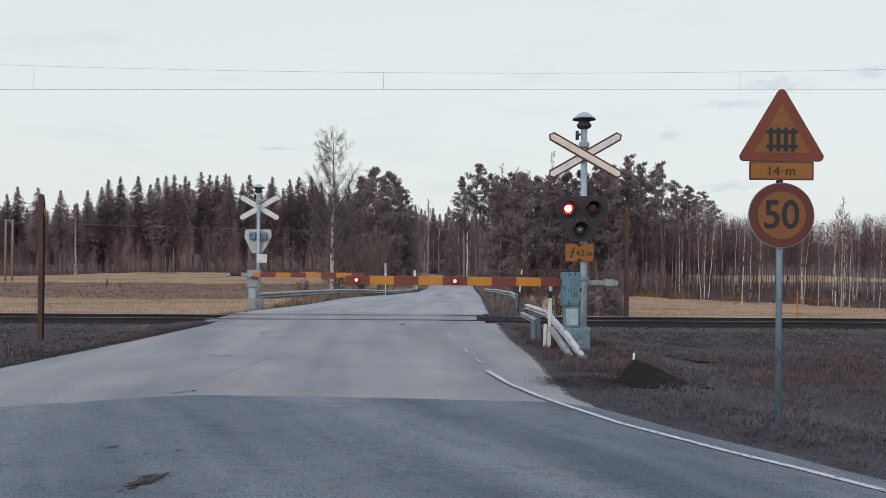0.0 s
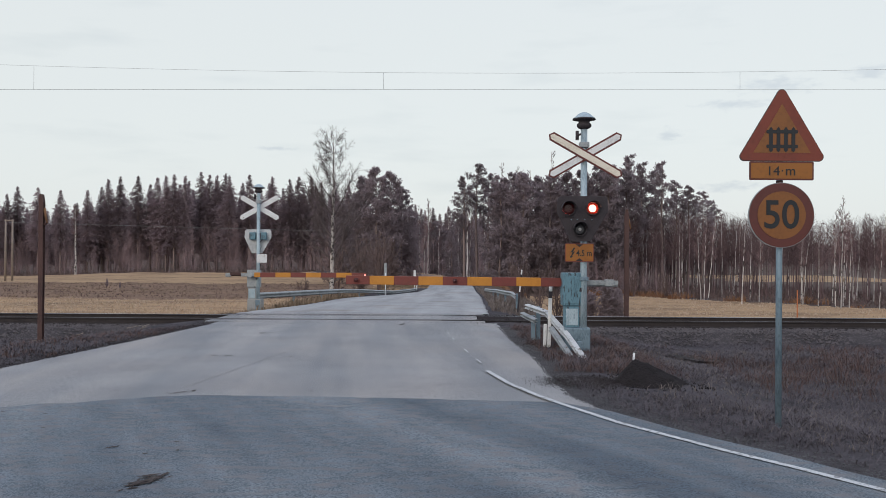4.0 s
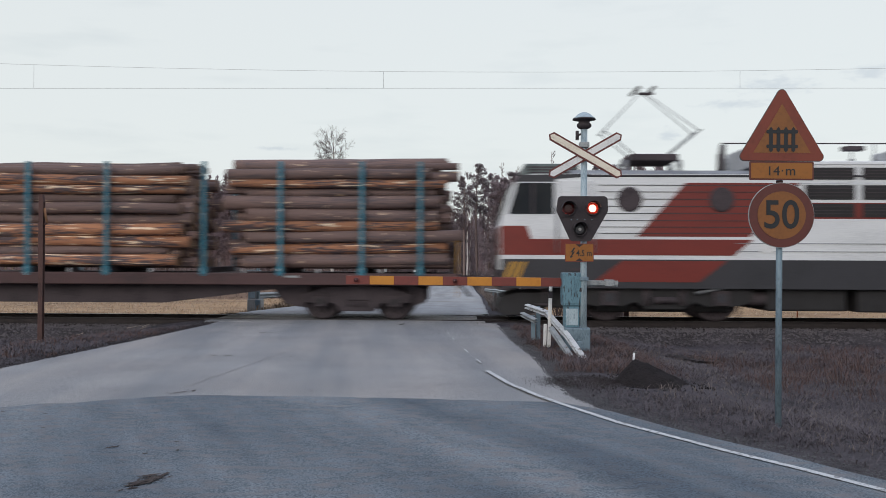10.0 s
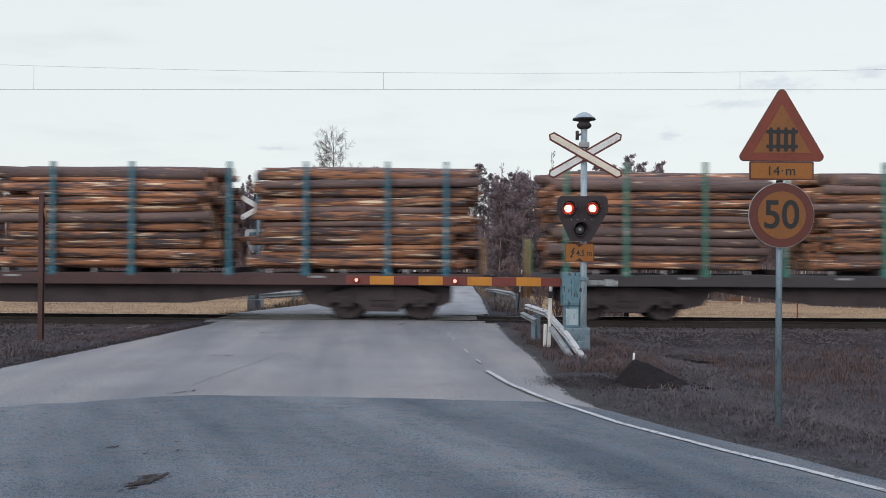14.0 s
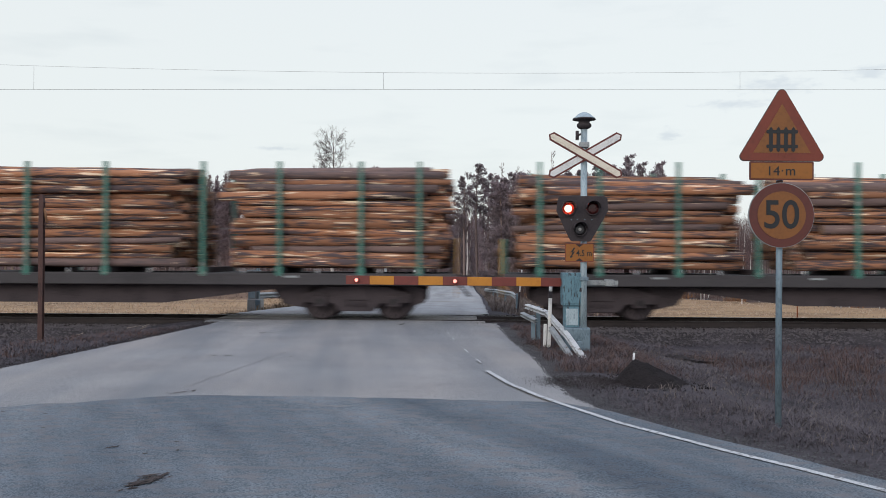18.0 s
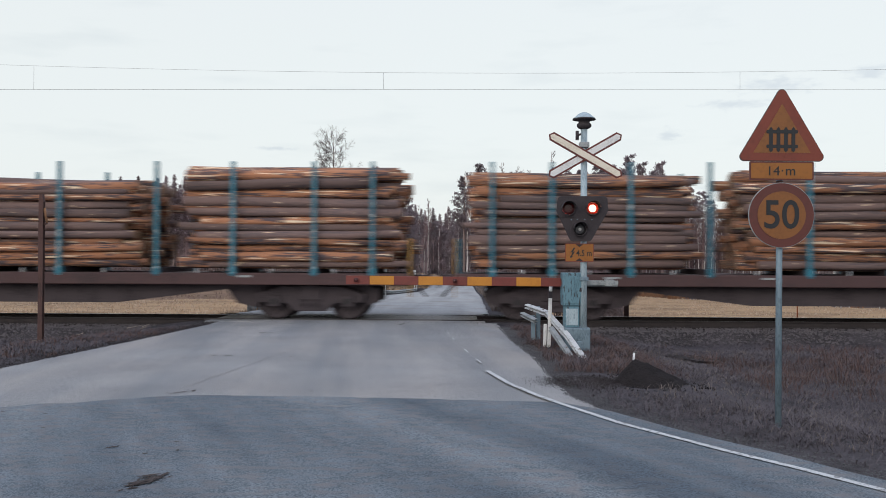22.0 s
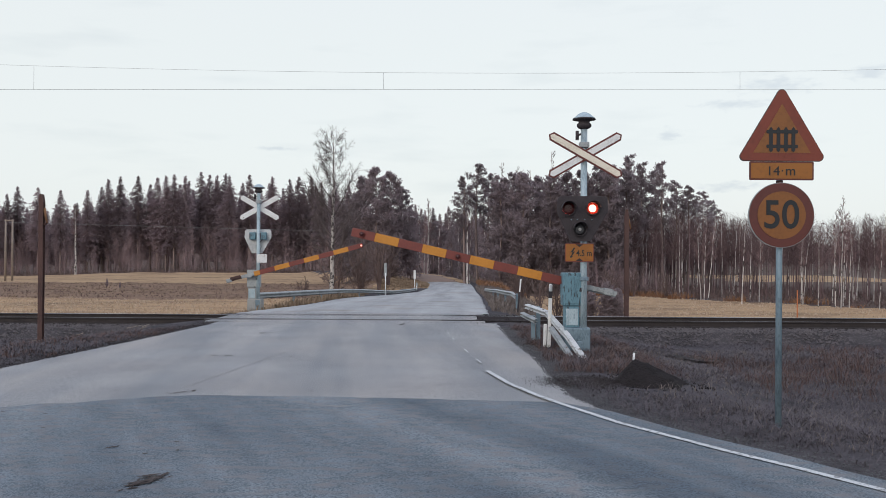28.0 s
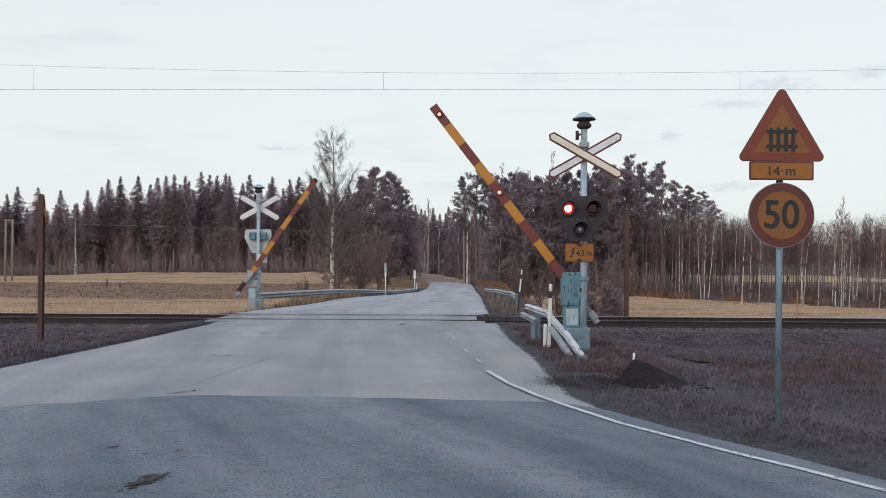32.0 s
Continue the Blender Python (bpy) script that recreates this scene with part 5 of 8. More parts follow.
        ws = part("windscreen", plate([(fx(0.045), 2.70), (fx(0.31), 3.49), (fx(0.34), 3.49), (fx(0.075), 2.70)], -1.30, 1.30), M_GLASS, g)
        ws.location.x = 0.012 * sg
        for y in (-1.0, 1.0):
            part("buffer", rod((fx(0.0), y, 1.02), (fx(-0.55), y, 1.02), 0.09, n=16, bm=rod((fx(-0.55), y, 1.02), (fx(-0.60), y, 1.02), 0.23, n=20)), M_LBLACK, g)
            part("headlamp", rod((fx(0.02), y * 1.18, 1.95), (fx(-0.05), y * 1.18, 1.95), 0.075, n=16), M_HEAD if mirror else M_LENS, g, "lit headlamp" if mirror else "unlit tail lamp")
        part("coupler", box(*sorted((fx(0.0), fx(-0.62))), -0.14, 0.14, 0.86, 1.12, 0.03), M_LBLACK, g)
        part("snow_plough", plate([(fx(1.35), 0.52), (fx(1.15), 0.26), (fx(0.55), 0.16), (fx(0.06), 0.14), (fx(-0.08), 0.30), (fx(0.02), 0.60), (fx(0.40), 0.74), (fx(1.35), 0.74)], -1.22, 1.22, 0.02), M_GRILLE, g)
        part("equipment_case", box(*sorted((fx(1.3), fx(2.35))), -1.0, 1.0, 0.34, 0.88, 0.03), M_GRILLE, g)
        for y in (-0.95, 0.95):
            part("plough_stay", rod((fx(0.35), y, 0.55), (fx(0.55), y, 0.95), 0.05, n=8), M_GRILLE, g)
            part("cab_step", box(*sorted((fx(0.95), fx(1.30))), y * 1.42 - 0.10, y * 1.42 + 0.10, 0.42, 0.46), M_LBLACK, g)
            part("step_bracket", box(*sorted((fx(1.10), fx(1.15))), y * 1.42 - 0.02, y * 1.42 + 0.02, 0.44, 0.88), M_LBLACK, g)
        for s2 in (-1, 1):
            part("nose_side", plate([(fx(0.78), 2.085), (fx(0.66), 2.42), (fx(0.02), 2.42), (fx(0.02), 2.085)], *sorted((s2 * 1.494, s2 * 1.508))), M_LRED, g)
            part("cab_brow", plate([(fx(0.36), 3.53), (fx(0.46), 3.70), (fx(2.2), 3.73), (fx(2.2), 3.66), (fx(1.40), 3.60), (fx(1.36), 3.53)], *sorted((s2 * 1.44, s2 * 1.506))), M_LGREY, g)
            part("lower_lamp", box(*sorted((fx(-0.03), fx(0.02))), s2 * 1.10 - 0.10, s2 * 1.10 + 0.10, 1.72, 1.80), M_LENS, g)
        # roof box over the cab
        x0, x1 = sorted((fx(0.62), fx(2.05)))
        rb = part("roof_cooler", box(x0, x1, -0.95, 0.95, 3.72, 4.05, 0.06), M_COOLER, g, "grey roof cooler over the cab")
        for k in range(3):
            part("cooler_slot", box(x0 + 0.12, x1 - 0.12, -0.962, -0.948, 3.80 + 0.07 * k, 3.83 + 0.07 * k), M_LBLACK, rb)
        part("horn", rod((fx(0.5), -0.5, 3.80), (fx(0.25), -0.5, 3.84), 0.03, 0.06, 10), M_LBLACK, g)
    for s in (-1, 1):
        part("roof_gutter", box(2.2, L - 2.2, s * 1.47 - 0.04, s * 1.47 + 0.04, 3.66, 3.71, 0.01), M_LGREY, g)
    # roof
    b = plate([(-1.42, 3.72), (-1.10, 3.86), (-0.5, 3.92), (0.5, 3.92), (1.10, 3.86), (1.42, 3.72)], 0, 1)
    b.transform(Matrix(((0, L - 3.6, 0, 1.8), (1, 0, 0, 0), (0, 0, 1, 0), (0, 0, 0, 1))))
    bmesh.ops.recalc_face_normals(b, faces=b.faces)
    part("roof", b, M_LROOF, g, "sooty grey roof")
    for x0, x1 in ((6.40, 7.62), (10.40, 11.52)):
        bx = part("roof_vent_box", box(x0, x1, -1.05, 1.05, 3.95, 4.52, 0.04), M_VENT, g, "grey louvred roof vent")
        for k in range(5):
            part("slot", box(x0 + 0.08, x1 - 0.08, -1.062, -1.048, 4.06 + 0.085 * k, 4.09 + 0.085 * k), M_LBLACK, bx)
    part("roof_box", box(7.5, 10.5, -1.2, 1.2, 3.92, 4.10, 0.03), M_LWHITE, g)
    # roof bus bar and insulators
    part("bus_bar", rod((5.95, 0.0, 4.70), (12.0, 0.0, 4.70), 0.018, n=8), M_LBLACK, g)
    for x in (6.05, 8.05, 8.35, 9.4, 10.0, 11.95):
        ins = lathe([(0.05, 3.95), (0.09, 4.02), (0.05, 4.08), (0.09, 4.15), (0.05, 4.21), (0.07, 4.28), (0.02, 4.30), (0.018, 4.70)], (x, 0, 0), 14)
        part("insulator", ins, M_LROOF, g)
    part("breaker", box(9.15, 9.70, -0.15, 0.15, 4.50, 4.62, 0.03), M_LBLACK, g)
    part("breaker_stack", rod((5.92, 0, 3.9), (5.98, 0, 4.66), 0.10, 0.07, 12), M_LBLACK, g)
    # pantographs
    for cx, up in ((4.02, True), (14.35, False)):
        p = part("pantograph_base", box(cx - 0.62, cx + 0.62, -0.75, 0.75, 4.15, 4.33, 0.03), M_LBLACK, g, "dark pantograph base frame")
        for dx in (-0.7, 0.7):
            for dy in (-0.5, 0.5):
                part("insulator", lathe([(0.05, 3.80), (0.08, 3.90), (0.05, 3.97), (0.08, 4.05), (0.05, 4.20)], (cx + dx, dy, 0), 12), M_LROOF, g)
        if up:
            knee, top, kz = 1.25, 0.12, 4.99
            for dy in (-0.35, 0.35):
                for s in (-1, 1):
                    part("pantograph_arm", rod((cx + s * 0.40, dy, 4.30), (cx + s * knee, dy, kz), 0.020, 0.018, 8), M_LROOF, p)
                    part("pantograph_arm", rod((cx + s * knee, dy, kz), (cx - 0.18 + s * top, dy * 0.3, 5.98), 0.015, 0.012, 8), M_LROOF, p)
            for s in (-1, 1):
                part("pantograph_arm", rod((cx + s * knee, -0.55, kz), (cx + s * knee, 0.55, kz), 0.022, n=8), M_LROOF, p)
                part("collector_strip", box(cx - 0.18 + s * 0.20 - 0.035, cx - 0.18 + s * 0.20 + 0.035, -0.62, 0.62, 6.07, 6.125, 0.012), M_LBLACK, p)
                part("collector_spring", rod((cx - 0.18 + s * 0.12, -0.4, 5.95), (cx - 0.18 + s * 0.20, -0.4, 6.08), 0.02, n=6), M_LBLACK, p)
            part("collector_bar", box(cx - 0.40, cx + 0.04, -0.45, -0.38, 5.92, 5.98, 0.01), M_LBLACK, p)
        else:
            for dy in (-0.55, 0.55):
                for s in (-1, 1):
                    part("pantograph_arm", rod((cx + s * 0.1, dy, 4.47), (cx + s * 1.45, dy, 4.30), 0.045, 0.035, 8), M_GRILLE, p)
                    part("pantograph_arm", rod((cx + s * 1.45, dy, 4.30), (cx, dy * 0.75, 4.40), 0.04, 0.035, 8), M_GRILLE, p)
            for s in (-1, 1):
                part("collector_strip", box(cx + s * 0.20 - 0.04, cx + s * 0.20 + 0.04, -0.62, 0.62, 4.46, 4.54, 0.012), M_LBLACK, p)
    part("roof_railing", rod((5.6, -0.9, 4.0), (5.6, -0.9, 4.3), 0.02, n=6, bm=rod((12.2, -0.9, 4.0), (12.2, -0.9, 4.6), 0.02, n=6)), M_LBLACK, g)
    # running gear
    for bcx in (4.15, 13.72):
        bg = part("bogie", box(bcx - 2.1, bcx + 2.1, -1.15, 1.15, 0.62, 0.82, 0.04), M_LBLACK, g, "grimy black bogie")
        for s in (-1, 1):
            fr = [(-2.2, 0.80), (-2.1, 0.50), (-1.75, 0.40), (-1.05, 0.40), (-0.75, 0.52), (-0.45, 0.34), (0.45, 0.34), (0.75, 0.52), (1.05, 0.40), (1.75, 0.40), (2.1, 0.50), (2.2, 0.80), (2.0, 0.90), (-2.0, 0.90)]
            part("bogie_side", plate([(bcx + x, z) for x, z in fr], *sorted((s * 1.20, s * 1.34))), M_GRILLE, bg)
            for dx in (-1.4, 1.4):
                part("axle_box", box(bcx + dx - 0.20, bcx + dx + 0.20, s * 1.36 - 0.06, s * 1.36 + 0.06, 0.42, 0.80, 0.03), M_LBLACK, bg)
                part("axle_cover", rod((bcx + dx, s * 1.42, 0.625), (bcx + dx, s * 1.445, 0.625), 0.12, n=14), M_LGREY, bg)
            for dx in (-2.0, -0.75, 0.75, 2.0):
                part("sand_pipe", rod((bcx + dx, s * 1.30, 0.95), (bcx + dx * 0.96, s * 1.05, 0.12), 0.028, n=6), M_LBLACK, bg)
            part("brake_cylinder", rod((bcx - 0.28, s * 1.36, 0.56), (bcx + 0.28, s * 1.36, 0.56), 0.09, n=12), M_LBLACK, bg)
            part("damper", rod((bcx + 0.75, s * 1.42, 0.74), (bcx + 1.9, s * 1.42, 0.98), 0.04, n=8), M_LROOF, bg)
            for dx in (-0.45, 0.45):
                part("spring", rod((bcx + dx, s * 1.28, 0.42), (bcx + dx, s * 1.28, 0.9), 0.11, n=10), M_LBLACK, bg)
        for dx in (-1.4, 1.4):
            ws = part("wheelset", wheelset_mesh(0.625), [M_LBLACK, M_RAIL], bg)
            ws.location = (bcx + dx, 0, 0.625)
            ws["roll"] = 0.625
    part("transformer_tank", box(6.7, 8.7, -1.3, 1.3, 0.30, 0.86, 0.05), M_GRILLE, g)
    part("battery_box", box(8.95, 11.0, -1.35, 1.35, 0.28, 0.86, 0.05), M_GRILLE, g)
    for x0, x1 in ((2.4, 5.9), (12.0, 15.45)):
        part("traction_motor", box(x0, x1, -0.95, 0.95, 0.24, 0.84, 0.05), M_GRILLE, g)
    for x in (6.55, 11.2):
        part("air_tank", rod((x - 0.3, -1.1, 0.6), (x + 0.3, -1.1, 0.6), 0.18, n=16), M_LBLACK, g)
    return g


def ribbon(path, off, half, y0, y1):
    """A flat band of constant width beside a path in x and z."""
    rows = []
    for i, p in enumerate(path):
        a, c = path[max(0, i - 1)], path[min(len(path) - 1, i + 1)]
        t = Vector((c[0] - a[0], c[1] - a[1])).normalized()
        rows.append([(p[0] - t.y * (off + e), p[1] + t.x * (off + e)) for e in (half, -half)])
    b = bmesh.new()
    v = [[b.verts.new((x, y, z)) for y in (y0, y1) for x, z in row] for row in rows]
    for p, q in zip(v, v[1:]):
        for i, j in ((0, 1), (1, 3), (3, 2), (2, 0)):
            b.faces.new((p[i], p[j], q[j], q[i]))
    bmesh.ops.recalc_face_normals(b, faces=b.faces)
    return b


def wheelset_mesh(r):
    b = bmesh.new()
    lathe([(0.08, -0.9), (0.08, 0.9)], n=10, axis="Y", bm=b)
    for s in (-1, 1):
        y = s * 0.77
        lathe([(0.10, y + 0.09 * s), (0.12, y + 0.07 * s), (r * 0.78, y + 0.03 * s), (r * 0.84, y + 0.065 * s), (r, y + 0.065 * s), (r, y - 0.05 * s), (r + 0.028, y - 0.065 * s), (r * 0.84, y - 0.08 * s), (r * 0.3, y - 0.04 * s)], n=24, axis="Y", bm=b)
        for k in range(4):
            a = k * math.pi / 2
            box(r * 0.5 * math.cos(a) - 0.04, r * 0.5 * math.cos(a) + 0.04, y + s * 0.05 - 0.02, y + s * 0.05 + 0.02, r * 0.5 * math.sin(a) - 0.04, r * 0.5 * math.sin(a) + 0.04, bm=b)
    return b


LOCO = locomotive()

# ================= timber wagons =================
STAKES = (0.0, -1.48, -3.55, -5.50, -8.00, -10.03, -12.50, -14.48, -16.45, -17.95)
WHEEL = 0.475


def stake_mesh(mat):
    b = box(-0.048, 0.048, -0.055, 0.055, 1.12, 4.03, 0.012)
    b = plate([(-0.085, 1.16), (0.085, 1.16), (0.066, 1.36), (-0.066, 1.36)], -0.07, 0.07, bm=b)
    me = bpy.data.meshes.new("stake")
    b.to_mesh(me)
    b.free()
    me.materials.append(mat)
    return me


def timber_wagon(steel, stake, label):
    """A bogie wagon with stakes; x = 0 at the foremost stake."""
    g = thing("timber_wagon", label, "timber wagon", group="timber wagons")
    part("deck", box(-18.85, 0.90, -1.40, 1.40, 1.06, 1.20, 0.02), steel, g, "steel deck")
    for s in (-1, 1):
        part("side_sill", box(-18.90, 0.95, s * 1.455 - 0.055, s * 1.455 + 0.055, 0.90, 1.20, 0.02), steel, g)
        belly = [(0.2, 0.90), (-3.2, 0.90), (-3.6, 0.80), (-6.6, 0.42), (-11.4, 0.42), (-14.4, 0.80), (-14.8, 0.90), (-18.2, 0.90), (-18.2, 1.06), (0.2, 1.06)]
        part("truss_beam", plate(belly, *sorted((s * 1.05, s * 1.15))), M_LBLACK, g)
        part("tank", rod((-9.4, s * 0.8, 0.58), (-8.4, s * 0.8, 0.58), 0.17, n=14), M_LBLACK, g)
        for k in range(9):
            x = -1.3 - 1.95 * k
            part("label_plate" if k in (1, 5, 7) else "sill_rib", box(x - (0.18 if k in (1, 5, 7) else 0.03), x + (0.18 if k in (1, 5, 7) else 0.03), s * 1.515 - 0.006, s * 1.515 + 0.006, 1.09 if k in (1, 5, 7) else 0.92, 1.14 if k in (1, 5, 7) else 1.18), M_OLDGALV if k in (1, 5, 7) else steel, g)
    me = stake_mesh(stake)
    for x in STAKES:
        for s in (-1, 1):
            o = new("stake", me)
            o.parent, o.location = g, (x, s * 1.47, 0)
        part("bolster", box(x - 0.09, x + 0.09, -1.38, 1.38, 1.19, 1.34, 0.015), M_LBLACK, g)
    for k, x in enumerate((-1.0, -2.6, -4.5, -6.9, -9.0, -11.3, -13.4, -15.5, -17.2)):
        part("deck_cleat", box(x - 0.022, x + 0.022, -1.38, -1.34, 1.19, 1.31, 0.006), M_ALU, g)
    for x, w in ((0.84, 1), (-18.79, -1)):
        e = part("end_board", box(x - 0.04, x + 0.04, -0.75, 1.15, 1.19, 2.10, 0.015), stake if w < 0 else M_LBLACK, g, "low end board")
        part("board_rib", box(x - 0.06, x + 0.06, 0.2, 0.28, 1.19, 2.03), M_LBLACK, e)
        hr = rod((x + 0.10 * w, -1.30, 0.6), (x + 0.10 * w, -1.30, 2.10), 0.015, n=6)
        rod((x + 0.10 * w, -0.95, 0.6), (x + 0.10 * w, -0.95, 2.10), 0.015, n=6, bm=hr)
        for z in (0.7, 1.0, 1.5, 2.09):
            rod((x + 0.10 * w, -1.30, z), (x + 0.10 * w, -0.95, z), 0.012, n=6, bm=hr)
        part("yellow_ladder", hr, M_HAZY, g)
        for y in (-0.9, 0.9):
            part("buffer", rod((x, y, 1.04), (x + 0.50 * w, y, 1.04), 0.08, n=14, bm=rod((x + 0.50 * w, y, 1.04), (x + 0.555 * w, y, 1.04), 0.22, n=18)), M_LBLACK, g)
        part("coupler", box(*sorted((x, x + 0.60 * w)), -0.12, 0.12, 0.88, 1.10, 0.03), M_LBLACK, g)
        part("air_hose", rod((x + 0.1 * w, 0.35, 0.95), (x + 0.45 * w, 0.30, 0.55), 0.03, n=8), M_LBLACK, g)
    for bcx in (-1.62, -16.33):
        bg = part("bogie", box(bcx - 0.30, bcx + 0.30, -1.15, 1.15, 0.50, 0.88, 0.03), M_LBLACK, g, "grimy black bogie")
        for s in (-1, 1):
            fr = [(-1.42, 0.66), (-1.36, 0.44), (-0.62, 0.42), (-0.42, 0.22), (0.42, 0.22), (0.62, 0.42), (1.36, 0.44), (1.42, 0.66), (0.75, 0.86), (-0.75, 0.86)]
            part("bogie_side", plate([(bcx + x, z) for x, z in fr], *sorted((s * 0.98, s * 1.10)), 0.015), M_LBLACK, bg)
            for dx in (-0.95, 0.95):
                part("axle_box", box(bcx + dx - 0.16, bcx + dx + 0.16, s * 1.12 - 0.05, s * 1.12 + 0.05, 0.34, 0.62, 0.02), M_LBLACK, bg)
                part("axle_cap", rod((bcx + dx, s * 1.17, 0.475), (bcx + dx, s * 1.19, 0.475), 0.08, n=14), M_GRILLE, bg)
            inner = -1 if bcx > -9 else 1
            part("brake_gear", plate([(bcx + inner * 1.42, 0.30), (bcx + inner * 1.95, 0.42), (bcx + inner * 2.3, 0.92), (bcx + inner * 1.2, 0.92)], *sorted((s * 0.70, s * 0.95))), M_LBLACK, bg)
            part("brake_gear", plate([(bcx - inner * 1.42, 0.34), (bcx - inner * 1.75, 0.46), (bcx - inner * 1.75, 0.80), (bcx - inner * 1.2, 0.92)], *sorted((s * 0.70, s * 0.95))), M_LBLACK, bg)
            for dx in (-0.2, 0.0, 0.2):
                part("spring", rod((bcx + dx, s * 1.06, 0.34), (bcx + dx, s * 1.06, 0.62), 0.07, n=8), M_LBLACK, bg)
        for dx in (-0.95, 0.95):
            ws = part("wheelset", wheelset_mesh(WHEEL), [M_LBLACK, M_RAIL], bg)
            ws.location = (bcx + dx, 0, WHEEL)
            ws["roll"] = WHEEL
    return g


FIRST = {"teal": timber_wagon(M_DECKRED, M_TEAL, "red-brown timber wagon with teal stakes, loaded with logs"),
         "green": timber_wagon(M_DECKGREY, M_GREEN, "dark grey timber wagon with green stakes, loaded with logs"),
         "white": timber_wagon(M_DECKGREY, M_ALU, "dark grey timber wagon with pale metal stakes, loaded with logs")}
ORDER = ("teal", "green", "teal", "green", "teal", "teal", "teal", "green", "green", "teal", "green", "teal", "teal", "white", "green", "green")
WAGONS, used = [], set()
for tone in ORDER:
    WAGONS.append(copy_thing(FIRST[tone], Matrix()) if tone in used else FIRST[tone])
    used.add(tone)


# ================= log loads =================
def log_mesh(length, r, seed, bark, n=10):
    rl = random.Random(seed)
    v, f = [], []
    k = 5
    bend = [(rl.uniform(-0.02, 0.02), rl.uniform(-0.02, 0.02)) for _ in range(k)]
    for j in range(k):
        x = -length / 2 + length * j / (k - 1)
        rr = r * (1.08 - 0.16 * j / (k - 1)) * rl.uniform(0.96, 1.04)
        for i in range(n):
            a = 2 * math.pi * i / n
            q = rr * (1 + 0.05 * math.sin(3 * a + seed))
            v.append((x, bend[j][0] + q * math.cos(a), bend[j][1] + q * math.sin(a)))
    for j in range(k - 1):
        for i in range(n):
            f.append((j * n + i, (j + 1) * n + i, (j + 1) * n + (i + 1) % n, j * n + (i + 1) % n))
    f += [tuple(range(n)), tuple((k - 1) * n + i for i in range(n - 1, -1, -1))]
    me = bpy.data.meshes.new("log")
    me.from_pydata(v, [], f)
    me.materials.append(bark)
    me.materials.append(M_CUT)
    mi = [0] * (len(f) - 2) + [1, 1]
    me.polygons.foreach_set("material_index", mi)
    me.polygons.foreach_set("use_smooth", [m == 0 for m in mi])
    return me


SIZES = [0.08, 0.098, 0.115, 0.13, 0.148, 0.172]
LOGS = {}
for bark_name, bark in (("orange", M_BARK), ("grey", M_GREYBARK)):
    LOGS[bark_name] = [[log_mesh(ln, r, 7 * i + 3 * j + (50 if bark is M_GREYBARK else 0), bark) for j, ln in enumerate((4.9, 5.25, 5.55))] for i, r in enumerate(SIZES)]


def inner_logs(seed, bark):
    """The middle of a load, in one mesh: rows of logs across the wagon."""
    rl = random.Random(seed)
    v, f, mi = [], [], []
    z, row = 1.46, 0
    while z < 3.45:
        y = -1.02 + (0.12 if row % 2 else 0)
        while y < 1.3:
            r = rl.uniform(0.10, 0.155)
            ln = rl.uniform(4.9, 5.6)
            x0 = rl.uniform(-0.2, 0.2)
            k = len(v)
            for e in (-1, 1):
                for i in range(8):
                    a = 2 * math.pi * i / 8
                    v.append((x0 + e * ln / 2, y + r * math.cos(a), z + r * math.sin(a)))
            for i in range(8):
                f.append((k + i, k + 8 + i, k + 8 + (i + 1) % 8, k + (i + 1) % 8))
                mi.append(0)
            f += [tuple(k + i for i in range(8)), tuple(k + 8 + i for i in range(7, -1, -1))]
            mi += [1, 1]
            y += r * 2.05
        z += 0.235
        row += 1
    me = bpy.data.meshes.new("inner_logs")
    me.from_pydata(v, [], f)
    me.materials.append(bark)
    me.materials.append(M_CUT)
    me.polygons.foreach_set("material_index", mi)
    return me


INNER = {"orange": [inner_logs(s, M_BARK) for s in (1, 2, 3)], "grey": [inner_logs(s, M_GREYBARK) for s in (4, 5)]}
